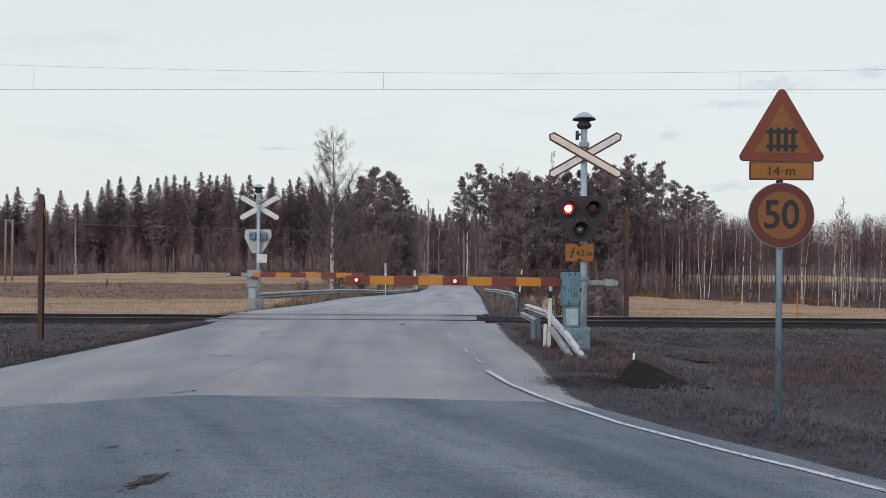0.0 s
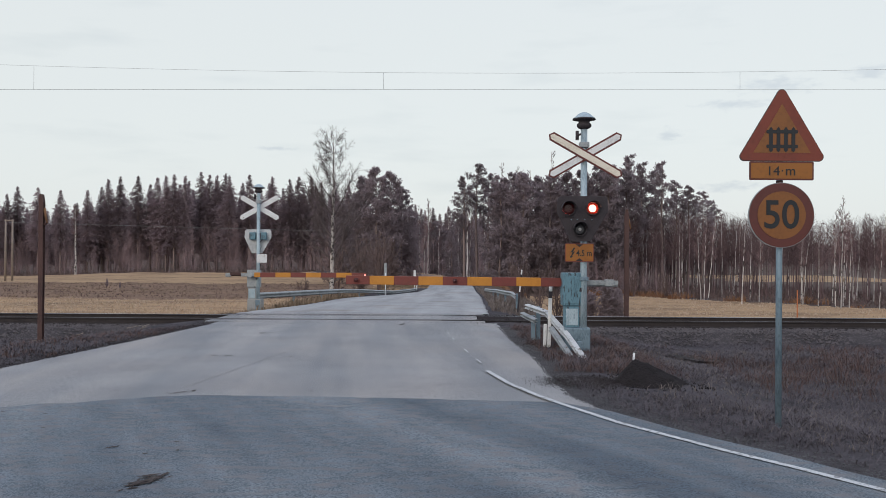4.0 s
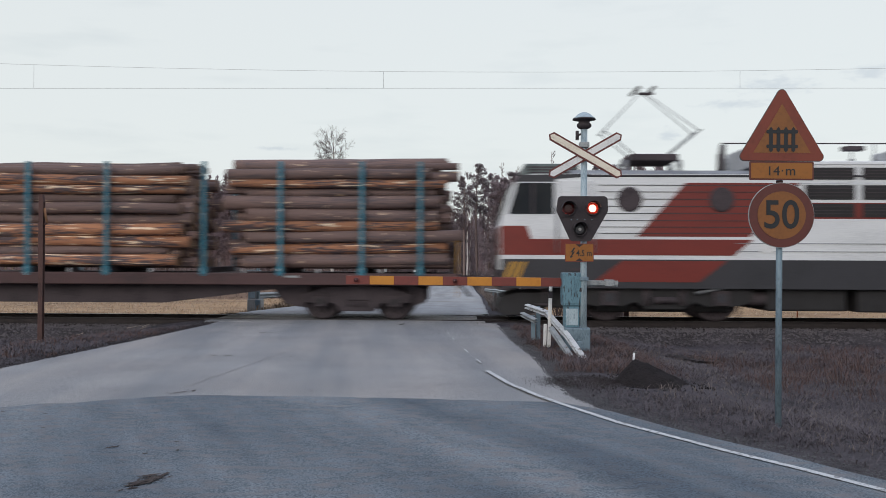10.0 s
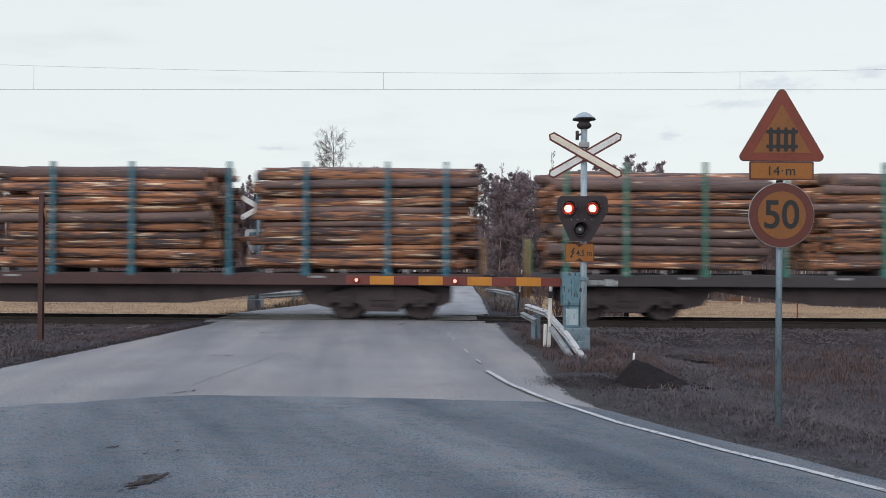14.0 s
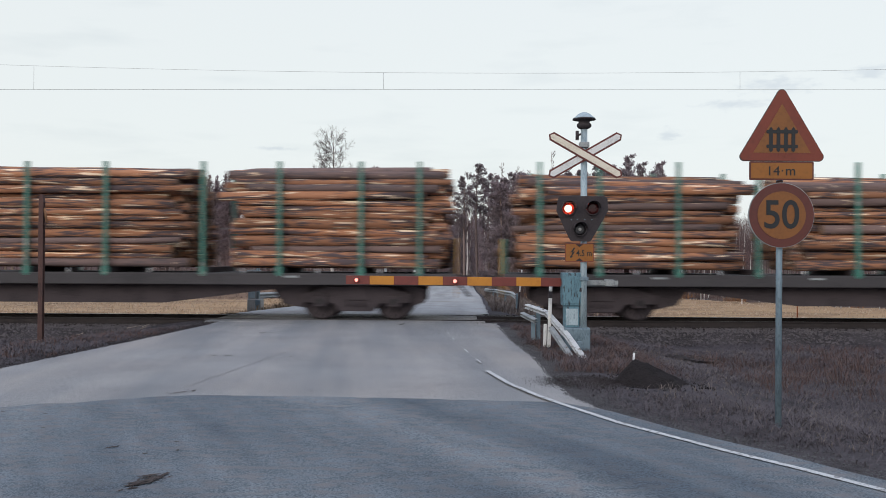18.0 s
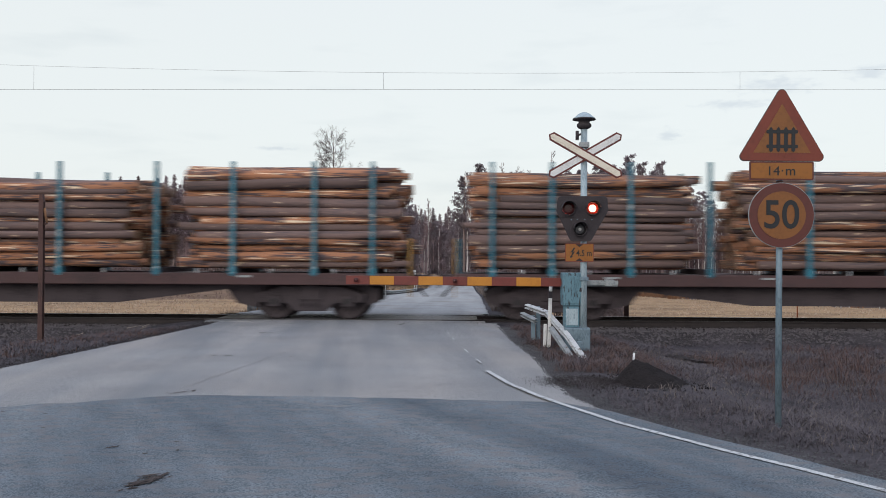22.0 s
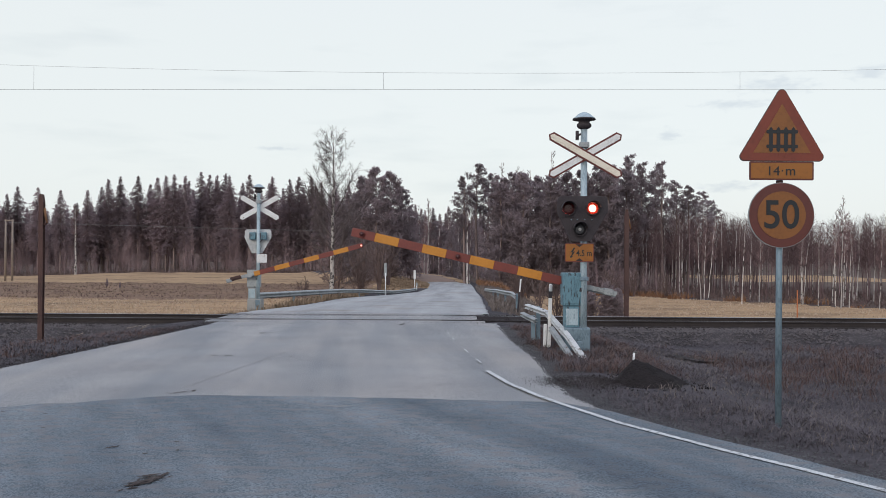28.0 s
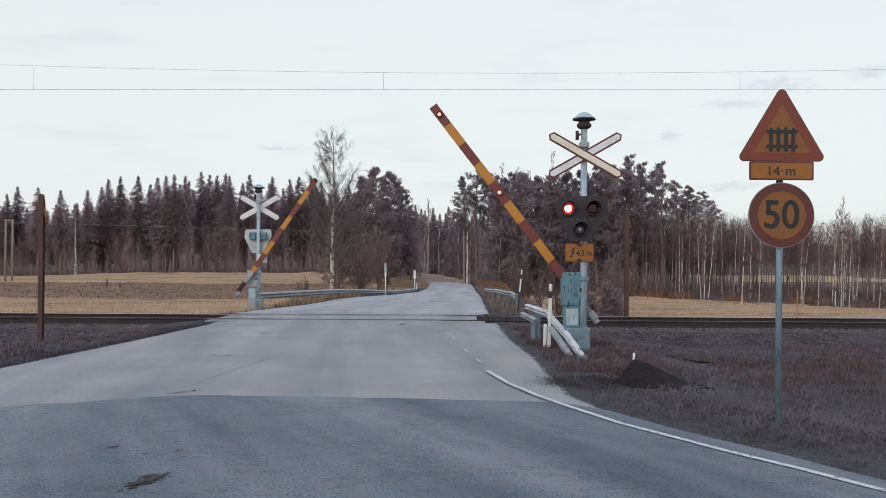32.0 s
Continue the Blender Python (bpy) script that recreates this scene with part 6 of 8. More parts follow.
# heights of the tops of the loads over the rails, wagon by wagon
TOPS = ((3.93, 3.86, 3.70), (3.82, 3.94, 3.70), (3.86, 3.79, 3.67), (3.93, 3.76, 3.73), (3.84, 3.87, 3.75), (3.75, 3.80, 3.70), (3.70, 3.46, 3.59), (3.70, 3.62, 3.66),
        (3.84, 3.80, 3.73), (3.73, 3.67, 3.63), (3.69, 3.82, 3.76), (3.63, 3.80, 3.79), (3.77, 3.56, 3.67), (3.66, 3.52, 3.49), (3.53, 3.76, 3.67), (3.56, 3.80, 3.77))
LOADS = []          # (load, wagon index, offset of its middle from the foremost stake)
for w, tone in enumerate(ORDER):
    for k, mid in enumerate((-2.08, -8.75, -15.6)):
        rl = random.Random(100 * w + k)
        plain = w < 2
        g = thing("log_load", "stacked brown pine logs with bark, lying on a timber wagon" if plain else "stacked pine logs with peeled pale patches, lying on a timber wagon", "log pile", group="log loads")
        bark = "grey" if plain else "orange"
        o = new("log_core", rl.choice(INNER[bark]))
        o.parent = g
        tagged(o, kind="stuff")
        height = TOPS[w][k] - (0.04 if plain else 0.12)
        small = rl.random() < 0.5
        dull = {3: 0.42, 11: 0.5, 12: 0.4}.get(w, rl.choice((0.12, 0.22, 0.32)))
        slant = rl.uniform(-0.6, 0.9)
        tops = []
        for face in (-1, 1):
            z = 1.35
            while True:
                i = rl.choice((2, 3, 4, 4, 5) if plain else ((0, 1, 1, 2, 3) if small else (0, 1, 2, 3, 3)))
                r = SIZES[i]
                if z + 2 * r > height:
                    tops.append(z)
                    break
                kind = "grey" if (plain and rl.random() < 0.62) or (not plain and rl.random() < dull) else "orange"
                o = new("log", LOGS[kind][i][rl.randrange(3)])
                o.parent = g
                share = (z - 1.3) / 2.4
                o.matrix_basis = pose(rl.gauss(0, 0.16) * (1 + 0.3 * share), face * (1.36 - r - rl.uniform(0.0, 0.16) * (rl.random() < 0.6)), z + r, rl.uniform(0, 360), rl.uniform(-0.9, 0.9) + slant * share * 0.5, rl.uniform(-0.8, 0.8) + (180 if rl.random() < 0.5 else 0))
                z += 2 * r * rl.uniform(0.86, 0.97)
        level = min(tops)
        for y, layer in [(-0.98 + 0.28 * q, 0) for q in range(8)] + [(-1.10 + 0.24 * q + rl.uniform(-0.03, 0.03), 1) for q in range(10)]:
            i = rl.choice((1, 2, 3, 4)) if layer else 4
            r = SIZES[i]
            crown = 0.21 * (1 - (y / 1.3) ** 2) if layer else -0.05
            o = new("log", LOGS["grey" if plain or rl.random() < 0.45 else "orange"][i][rl.randrange(3)])
            o.parent = g
            o.matrix_basis = pose(rl.uniform(-0.3, 0.3), y, (level + 0.55 * r if layer else level - 0.10) + crown, rl.uniform(0, 360), rl.uniform(-0.7, 0.7) + slant * 0.5, rl.uniform(-0.8, 0.8))
        LOADS.append((g, w, mid))


# ================= trees =================
def tubes(segments, n=3):
    """Thin tapered bars from (p, q, r0, r1) rows, as one list of corners and faces."""
    P = np.array([s[0] for s in segments], float)
    Q = np.array([s[1] for s in segments], float)
    R0 = np.array([s[2] for s in segments])
    R1 = np.array([s[3] for s in segments])
    D = Q - P
    D /= np.maximum(np.linalg.norm(D, axis=1, keepdims=True), 1e-6)
    ref = np.where(np.abs(D[:, 2:3]) > 0.9, np.array([[1.0, 0, 0]]), np.array([[0, 0, 1.0]]))
    U = np.cross(D, ref)
    U /= np.linalg.norm(U, axis=1, keepdims=True)
    W = np.cross(D, U)
    rings = []
    for c, r in ((P, R0), (Q, R1)):
        for i in range(n):
            a = 2 * math.pi * i / n
            rings.append(c + r[:, None] * (math.cos(a) * U + math.sin(a) * W))
    V = np.stack(rings, 1).reshape(-1, 3)
    F = []
    for k in range(len(segments)):
        o = k * 2 * n
        F += [(o + i, o + (i + 1) % n, o + n + (i + 1) % n, o + n + i) for i in range(n)]
    return V, F


def bole(points, radii, n=7):
    """One continuous tapered trunk through the points."""
    V, F = [], []
    for p, r in zip(points, radii):
        V += [(p[0] + r * math.cos(2 * math.pi * i / n), p[1] + r * math.sin(2 * math.pi * i / n), p[2]) for i in range(n)]
    for k in range(len(points) - 1):
        F += [(k * n + i, k * n + (i + 1) % n, (k + 1) * n + (i + 1) % n, (k + 1) * n + i) for i in range(n)]
    return np.array(V), F


def merged(a, b):
    return np.concatenate([a[0], b[0]]), a[1] + [tuple(i + len(a[0]) for i in f) for f in b[1]]


def merged_all(parts):
    out = parts[0]
    for p in parts[1:]:
        out = merged(out, p)
    return out


def sprays(rows, rng, lean=0.35, slim=0.3):
    """Needle sprays, four-cornered and pointed, from rows (place, direction, length)."""
    c = np.array([r[0] for r in rows], float)
    a = np.array([r[1] for r in rows], float)
    s = np.array([r[2] for r in rows], float).reshape(-1, 1)
    a += rng.normal(size=a.shape) * lean
    a /= np.linalg.norm(a, axis=1, keepdims=True)
    b = rng.normal(size=a.shape)
    b -= a * (a * b).sum(1, keepdims=True)
    b /= np.linalg.norm(b, axis=1, keepdims=True)
    mid = c + a * s * 0.45
    V = np.stack([c, mid + b * s * slim, c + a * s, mid - b * s * slim * 0.9], 1).reshape(-1, 3)
    return V, [(4 * i, 4 * i + 1, 4 * i + 2, 4 * i + 3) for i in range(len(c))]


def tree(name, label, category, trunk, crown, group, trunk_mat, crown_mat):
    g = thing(name, label, category, group=group)
    raw_object("trunk", trunk[0].tolist(), trunk[1], trunk_mat, g, True)
    raw_object("crown", crown[0].tolist(), crown[1], crown_mat, g)
    return g


def spruce(h, seed, low=0.3, wide=0.115):
    """A spruce with whorls of drooping boughs; the outline wanders from bough to bough."""
    rng = np.random.default_rng(seed)
    segs, rows = [], []
    stem = bole([(0, 0, -0.5), (0, 0, h * 0.5), (0, 0, h)], [0.010 * h, 0.006 * h, 0.02])
    z = h * low
    lop, tuft = rng.uniform(0, 6.28), rng.uniform(0.6, 1.0)
    while z < h * 0.995:
        up = (z / h - low) / (1 - low)
        R = wide * h * min(1.0, 0.04 + 2.5 * (1 - up)) * (0.6 + 0.4 * min(1.0, up * 4)) * (1 - 0.45 * up ** 6) * rng.uniform(0.68, 1.10)
        for b in range(int(9 + 3 * (1 - up))):
            a = rng.uniform(0, 6.283)
            Rb = R * rng.uniform(0.55, 1.15) * (1 + 0.22 * math.cos(a - lop + 3 * up))
            out = np.array([math.cos(a), math.sin(a), 0.0])
            droop = rng.uniform(0.15, 0.5) * (1 - 0.9 * (up > 0.9))
            segs.append(((0, 0, z), tuple(out * Rb * 0.9 + np.array([0, 0, z - Rb * droop])), 0.03, 0.012))
            m = int(4 + 6 * Rb)
            for k in range(m):
                u = (k + rng.uniform(0.1, 1)) / m
                p = out * Rb * u + np.array([0, 0, z - Rb * u * droop]) + rng.normal(size=3) * 0.10
                hang = (-0.9 * u * tuft if rng.uniform() < 0.6 else -0.1) * (1 - up)
                rows.append((p, out + np.array([0, 0, hang + (0.9 if up > 0.93 else 0)]), rng.uniform(0.28, 0.62) * (0.40 + 0.60 * (1 - up) ** 0.7)))
        z += rng.uniform(0.22, 0.40) * (1 - 0.35 * up)
    # dead lower branches
    for k in range(30):
        a, z = rng.uniform(0, 6.283), rng.uniform(0.08 * h, low * h)
        ln = rng.uniform(0.5, 1.9)
        segs.append(((0, 0, z), (ln * math.cos(a), ln * math.sin(a), z - ln * 0.3), 0.022, 0.01))
    return tree("spruce", "tall dark spruce with a pointed crown and bare lower trunk", "spruce tree", stem, merged(tubes(segs, 3), sprays(rows, rng, 0.35, 0.30)), "forest spruces", M_TRUNK, M_SPRUCE)


def pine(h, seed, low=0.25, wide=0.2, limbs=40, tufts=22, needle=0.30, loose=1.0, label="dark green pine with a rounded uneven crown"):
    """A pine: rising limbs that fork into tufts of needles, denser towards the outside."""
    rng = np.random.default_rng(seed)
    bend = rng.normal(size=2) * 0.02 * h
    mid = np.array((bend[0], bend[1], h * 0.55))
    tip = np.array((bend[0] * 0.4, bend[1] * 0.4, h * 0.97))
    segs, rows = [], []
    stem = bole([(0, 0, -0.5), tuple(mid), tuple(tip)], [0.012 * h, 0.008 * h, 0.03])
    for c in range(limbs):
        up = low + (1 - low) * (c + rng.uniform(0, 1)) / limbs
        rel = (up - low) / (1 - low)
        reach = wide * h * max(0.12, math.sin(math.pi * min(1, 0.22 + 0.74 * rel))) ** 0.7 * rng.uniform(0.55, 1.15)
        a = rng.uniform(0, 6.283)
        z = h * up
        base = (mid * (up / 0.55) if up < 0.55 else mid + (tip - mid) * (up - 0.55) / 0.42)
        base = np.array([base[0], base[1], z - reach * 0.35])
        end = base + np.array([math.cos(a) * reach, math.sin(a) * reach, reach * rng.uniform(0.15, 0.6)])
        segs.append((base, end, 0.05, 0.018))
        for k in range(tufts):
            v = rng.uniform(0.18, 1.0) ** 0.75
            root = base + (end - base) * v
            off = rng.normal(size=3) * np.array([0.42, 0.42, 0.30]) * loose * (0.30 + 0.26 * reach)
            p = root + off
            if k % 4 == 0:
                segs.append((root, p, 0.016, 0.008))
            for n in range(6):
                d = rng.normal(size=3) * 0.75 + np.array([math.cos(a) * 0.3, math.sin(a) * 0.3, 0.75])
                rows.append((p + rng.normal(size=3) * 0.07, d, needle * rng.uniform(0.6, 1.3)))
    return tree("pine", label, "pine tree", stem, merged(tubes(segs, 3), sprays(rows, rng, 0.3, 0.24)), "roadside pines", M_TRUNK, M_PINE)


def bare_tree(h, seed, r, primaries, seconds, twigs, low, reach, twig_r, stems=1, name="birch", label="", group="", trunk_mat=None, twig_mat=None, droop=0.0, taper=0.7, rise=(0.45, 1.5)):
    rng = np.random.default_rng(seed)
    boles, fine = [], []
    for s in range(stems):
        lean = rng.normal(size=2) * (0.012 if stems == 1 else 0.22) * h
        pts = []
        for k in range(8):
            u = k / 7
            pts.append(np.array([lean[0] * u + rng.normal() * 0.0035 * h * (u > 0), lean[1] * u + rng.normal() * 0.0035 * h * (u > 0), -0.4 * (k == 0) + h * u * (1 if s == 0 else 0.85)]))
        boles.append(bole(pts, [r * (1 - k / 7.2) ** 0.8 + 0.012 for k in range(8)]))

        def on(u):
            k = min(6, int(u * 7))
            return pts[k] + (pts[k + 1] - pts[k]) * (u * 7 - k)
        for b in range(primaries):
            u = low + (0.97 - low) * (b + rng.uniform(0, 1)) / primaries
            p = on(u)
            a = rng.uniform(0, 6.283)
            ln = reach * h * (1.08 - u) ** taper * rng.uniform(0.5, 1.1)
            d = np.array([math.cos(a), math.sin(a), rng.uniform(*rise)])
            d /= np.linalg.norm(d)
            m = p + d * ln * 0.5
            d2 = d + np.array([0, 0, 0.25]) + rng.normal(size=3) * 0.12
            q = m + d2 / np.linalg.norm(d2) * ln * 0.5
            br = max(twig_r * 1.6, r * 0.22 * (1.1 - u))
            fine += [(p, m, br, br * 0.7), (m, q, br * 0.7, twig_r)]
            for s2 in range(seconds):
                v = rng.uniform(0.2, 1.0)
                p2 = p + (m - p) * v * 2 if v < 0.5 else m + (q - m) * (v - 0.5) * 2
                d3 = d + rng.normal(size=3) * 0.45
                d3 /= np.linalg.norm(d3)
                l2 = ln * rng.uniform(0.22, 0.5)
                q2 = p2 + d3 * l2
                fine.append((p2, q2, twig_r * 1.2, twig_r * 0.8))
                for s3 in range(twigs):
                    w = rng.uniform(0.2, 1.0)
                    p3 = p2 + (q2 - p2) * w
                    d4 = d3 + rng.normal(size=3) * 0.6 - np.array([0, 0, droop])
                    d4 /= np.linalg.norm(d4)
                    fine.append((p3, p3 + d4 * l2 * rng.uniform(0.35, 0.75), twig_r * 0.8, twig_r * 0.4))
    return tree(name, label, "birch tree" if "birch" in name else "bush", boles[0], tubes(fine, 3) if stems == 1 else merged(merged_all(boles[1:]), tubes(fine, 3)), group, trunk_mat or M_BIRCH, twig_mat or M_TWIG)


def grand_birch(h, seed):
    """A tall roadside birch: steep curved limbs, long low side limbs and fine hanging twig ends."""
    rng = np.random.default_rng(seed)
    fine = []
    pts = [np.array([0.10 * math.sin(2.2 * k / 9) + rng.normal() * 0.02, rng.normal() * 0.03, -0.5 * (k == 0) + h * k / 9]) for k in range(10)]
    stem = bole(pts, [0.17 * (1 - k / 9.3) ** 0.85 + 0.012 for k in range(10)], 9)

    def on(u):
        k = min(8, int(u * 9))
        return pts[k] + (pts[k + 1] - pts[k]) * (u * 9 - k)

    def limb(p, a, steep, ln, r, bits, spread):
        """A limb that curves upwards, with side shoots and twigs."""
        d = np.array([math.cos(a), math.sin(a), steep])
        d /= np.linalg.norm(d)
        knots = [np.array(p)]
        for k in range(7):
            d = d + np.array([0, 0, 0.05]) + rng.normal(size=3) * 0.07
            d /= np.linalg.norm(d)
            knots.append(knots[-1] + d * ln / 7)
        for k in range(7):
            fine.append((knots[k], knots[k + 1], r * (1 - k / 7.5), r * (1 - (k + 1) / 7.5)))
        for b in range(bits):
            v = rng.uniform(0.22, 1.0) * 6.99
            k = int(v)
            p2 = knots[k] + (knots[k + 1] - knots[k]) * (v - k)
            d2 = knots[k + 1] - knots[k]
            d2 = d2 / np.linalg.norm(d2) + rng.normal(size=3) * 0.5
            d2 /= np.linalg.norm(d2)
            l2 = spread * rng.uniform(0.5, 1.2)
            q2 = p2 + d2 * l2
            fine.append((p2, q2, 0.010, 0.006))
            for t in range(6):
                w = rng.uniform(0.25, 1.0)
                p3 = p2 + (q2 - p2) * w
                d3 = d2 * 0.5 + rng.normal(size=3) * 0.5 - np.array([0, 0, 0.12])
                d3 /= np.linalg.norm(d3)
                fine.append((p3, p3 + d3 * l2 * rng.uniform(0.3, 0.6), 0.0065, 0.0035))

    for b in range(72):
        u = 0.20 + 0.78 * (b + rng.uniform(0, 1)) / 72
        ln = 3.9 * (1.08 - u) ** 0.40 * rng.uniform(0.6, 1.1)
        limb(on(u), rng.uniform(0, 6.283), rng.uniform(0.4, 1.25), ln, max(0.010, 0.040 * (1.1 - u)), 11, 0.62)
    # two lesser leaders beside the stem, and long low limbs
    for a, u, steep, ln in ((0.2, 0.16, 2.6, 6.2), (2.9, 0.34, 1.7, 5.0), (0.5, 0.22, 1.7, 6.0), (-0.4, 0.12, 2.6, 6.0), (3.3, 0.5, 1.5, 3.6), (0.1, 0.5, 1.6, 3.8)):
        limb(on(u), a, steep, ln, 0.06, 42, 0.8)
    for a, u, steep, ln in ((0.1, 0.07, 0.75, 4.2), (-0.3, 0.12, 0.9, 3.8), (0.5, 0.16, 0.8, 3.9), (3.0, 0.2, 1.0, 3.0), (3.4, 0.3, 1.0, 2.6), (0.0, 0.24, 0.9, 3.4), (2.9, 0.52, 0.75, 2.7), (3.3, 0.60, 0.8, 2.5)):
        limb(on(u), a, steep, ln, 0.035, 20, 0.7)
    return tree("birch", "large bare birch with a pale spotted trunk beside the road", "birch tree", stem, tubes(fine, 3), "bare birches", M_SPOTBIRCH, M_PALETWIG)


def plant(kinds, spots, used_up):
    """Put copies of the given trees at (x, y, height share, turn, which) places; a sixth number leans the tree."""
    for x, y, k, turn, which, *lean in spots:
        src = kinds[which % len(kinds)]
        m = pose(x, y, ground_z(x, y) - 0.1, 0, lean[0] if lean else 0, 0) @ pose(0, 0, 0, 0, 0, turn)
        if src.name in used_up:
            ob = copy_thing(src, m)
        else:
            ob = src
            ob.matrix_basis = m
            used_up.add(src.name)
        ob.scale = (k, k, k)


def reaching(spots, h, count):
    """Tree places (x, y, height of the top above the rails) turned into height shares."""
    return [(x, y, (top - ground_z(x, y) + 0.1) / h, rt.uniform(0, 360), rt.randrange(count)) for x, y, top in spots]


done = set()
rt = random.Random(11)
spruces = [spruce(21.5, s, lo, wd) for s, lo, wd in ((1, 0.22, 0.135), (2, 0.28, 0.120), (3, 0.18, 0.145), (4, 0.26, 0.128), (5, 0.32, 0.138))]
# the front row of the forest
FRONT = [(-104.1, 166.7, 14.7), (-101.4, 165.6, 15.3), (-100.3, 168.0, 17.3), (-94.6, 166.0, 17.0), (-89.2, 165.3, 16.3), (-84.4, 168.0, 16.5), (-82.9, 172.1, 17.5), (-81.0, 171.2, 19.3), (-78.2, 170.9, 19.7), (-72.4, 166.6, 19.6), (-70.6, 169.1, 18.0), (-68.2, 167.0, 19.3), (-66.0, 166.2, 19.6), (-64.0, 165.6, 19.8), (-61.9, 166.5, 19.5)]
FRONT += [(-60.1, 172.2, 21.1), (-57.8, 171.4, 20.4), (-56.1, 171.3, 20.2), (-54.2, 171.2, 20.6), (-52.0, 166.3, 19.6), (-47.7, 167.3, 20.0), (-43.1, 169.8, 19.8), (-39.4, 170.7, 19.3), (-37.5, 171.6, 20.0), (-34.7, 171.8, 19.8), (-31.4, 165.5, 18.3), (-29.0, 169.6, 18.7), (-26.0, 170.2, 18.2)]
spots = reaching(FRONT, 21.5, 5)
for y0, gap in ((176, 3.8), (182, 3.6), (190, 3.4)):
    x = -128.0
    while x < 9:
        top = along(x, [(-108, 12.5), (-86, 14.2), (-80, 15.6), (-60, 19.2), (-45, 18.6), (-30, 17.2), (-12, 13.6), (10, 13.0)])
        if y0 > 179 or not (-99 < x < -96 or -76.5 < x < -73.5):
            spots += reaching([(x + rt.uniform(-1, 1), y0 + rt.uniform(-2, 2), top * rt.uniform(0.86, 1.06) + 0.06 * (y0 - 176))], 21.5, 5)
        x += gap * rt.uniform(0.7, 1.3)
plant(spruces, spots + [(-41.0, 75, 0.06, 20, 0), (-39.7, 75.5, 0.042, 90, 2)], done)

pines = [pine(14.0, s, lo, wd, 90, 24, 0.27, 0.8) for s, lo, wd in ((21, 0.05, 0.185), (22, 0.08, 0.20), (23, 0.14, 0.175), (24, 0.10, 0.19))]
FULL = [(-13.3, 88.8, 11.8), (-11.3, 85.8, 12.7), (-9.5, 87.8, 12.4), (-8.3, 89.8, 10.6), (-7.1, 92.8, 8.4), (4.2, 80.8, 11.1), (5.9, 83.8, 11.8), (7.1, 79.8, 11.5), (8.8, 82.8, 11.3), (10.4, 79.8, 11.3), (12.6, 82.8, 11.8), (14.1, 79.8, 11.8), (16.4, 82.8, 12.4), (17.7, 80.8, 12.3), (19.8, 83.8, 12.0)]
spots = reaching(FULL, 13.8, 4)
for i in range(14):
    spots += reaching([(rt.uniform(4.0, 20.5), rt.uniform(87, 100), rt.uniform(9.5, 11.6))], 13.8, 4)
for i in range(6):
    spots += reaching([(rt.uniform(-17.0, -9.0), rt.uniform(94, 104), rt.uniform(8.5, 11.0))], 13.8, 4)
for i in range(10):
    spots += reaching([(rt.uniform(-9.0, 3.0), rt.uniform(118, 160), rt.uniform(6.0, 9.5))], 13.8, 4)
plant(pines, spots, done)
tall = [pine(17.0, s, lo, 0.135, 40, 26, 0.22, 0.62, "tall slender pine with an open crown over a bare trunk") for s, lo in ((31, 0.56), (32, 0.50), (33, 0.60))]
OPEN = [(0.1, 80.8, 11.1), (1.7, 83.8, 13.0), (3.3, 86.8, 12.1), (21.6, 88.8, 14.7), (22.6, 85.8, 13.4), (25.0, 89.8, 12.9), (25.3, 86.8, 13.6), (27.7, 89.8, 11.5), (28.9, 88.8, 10.8), (31.6, 91.8, 10.3), (33.6, 94.8, 9.3), (23.6, 92.0, 12.0), (30.0, 95.0, 9.6)]
plant(tall, reaching(OPEN, 16.7, 3), done)
young = [pine(2.4, s, 0.0, 0.36, 44, 12, 0.20, 1.0, "low bushy young pine at the foot of the bank") for s in (35, 36)]
plant(young, [(9.7, 34.8, 1.0, 0, 0), (8.6, 36.0, 0.75, 80, 1), (10.6, 37.0, 0.8, 200, 0)], done)

# the big bare birch, and smaller ones
big = grand_birch(11.3, 41)
big.matrix_basis = pose(-9.95, 41.6, -0.95)
edge_birch = bare_tree(15.5, 45, 0.24, 30, 6, 4, 0.5, 0.2, 0.02, 1, "birch", "tall white birch trunk at the edge of the forest", "bare birches", M_BIRCH, M_TWIG, 0.1)
edge_birch.matrix_basis = pose(-82.4, 158, ground_z(-82.4, 158) - 0.1)
small_ones = [bare_tree(9.5, s, 0.045, 26, 6, 4, 0.42, 0.16, 0.010, 1, "birch", "slender bare birch with a white trunk", "birch wood", M_BIRCH, M_TWIG, 0.1, 0.7, (0.9, 2.2)) for s in (51, 52, 53, 54, 55)]
dark_ones = [bare_tree(11.5, s, 0.075, 26, 6, 4, 0.34, 0.18, 0.013, 1, "bare_birch", "slender bare tree with brown twigs", "birch wood", M_BRUSH, M_TWIG, 0.1, 0.7, (0.9, 2.2)) for s in (61, 62, 63)]


def wood_edge(x):
    return along(x, [(4, 66), (8, 70), (18, 73), (38, 46), (60, 30), (200, 20)])


SHRINK = [(18, 1.04), (24, 0.99), (30, 0.92), (40, 0.87), (80, 0.92)]
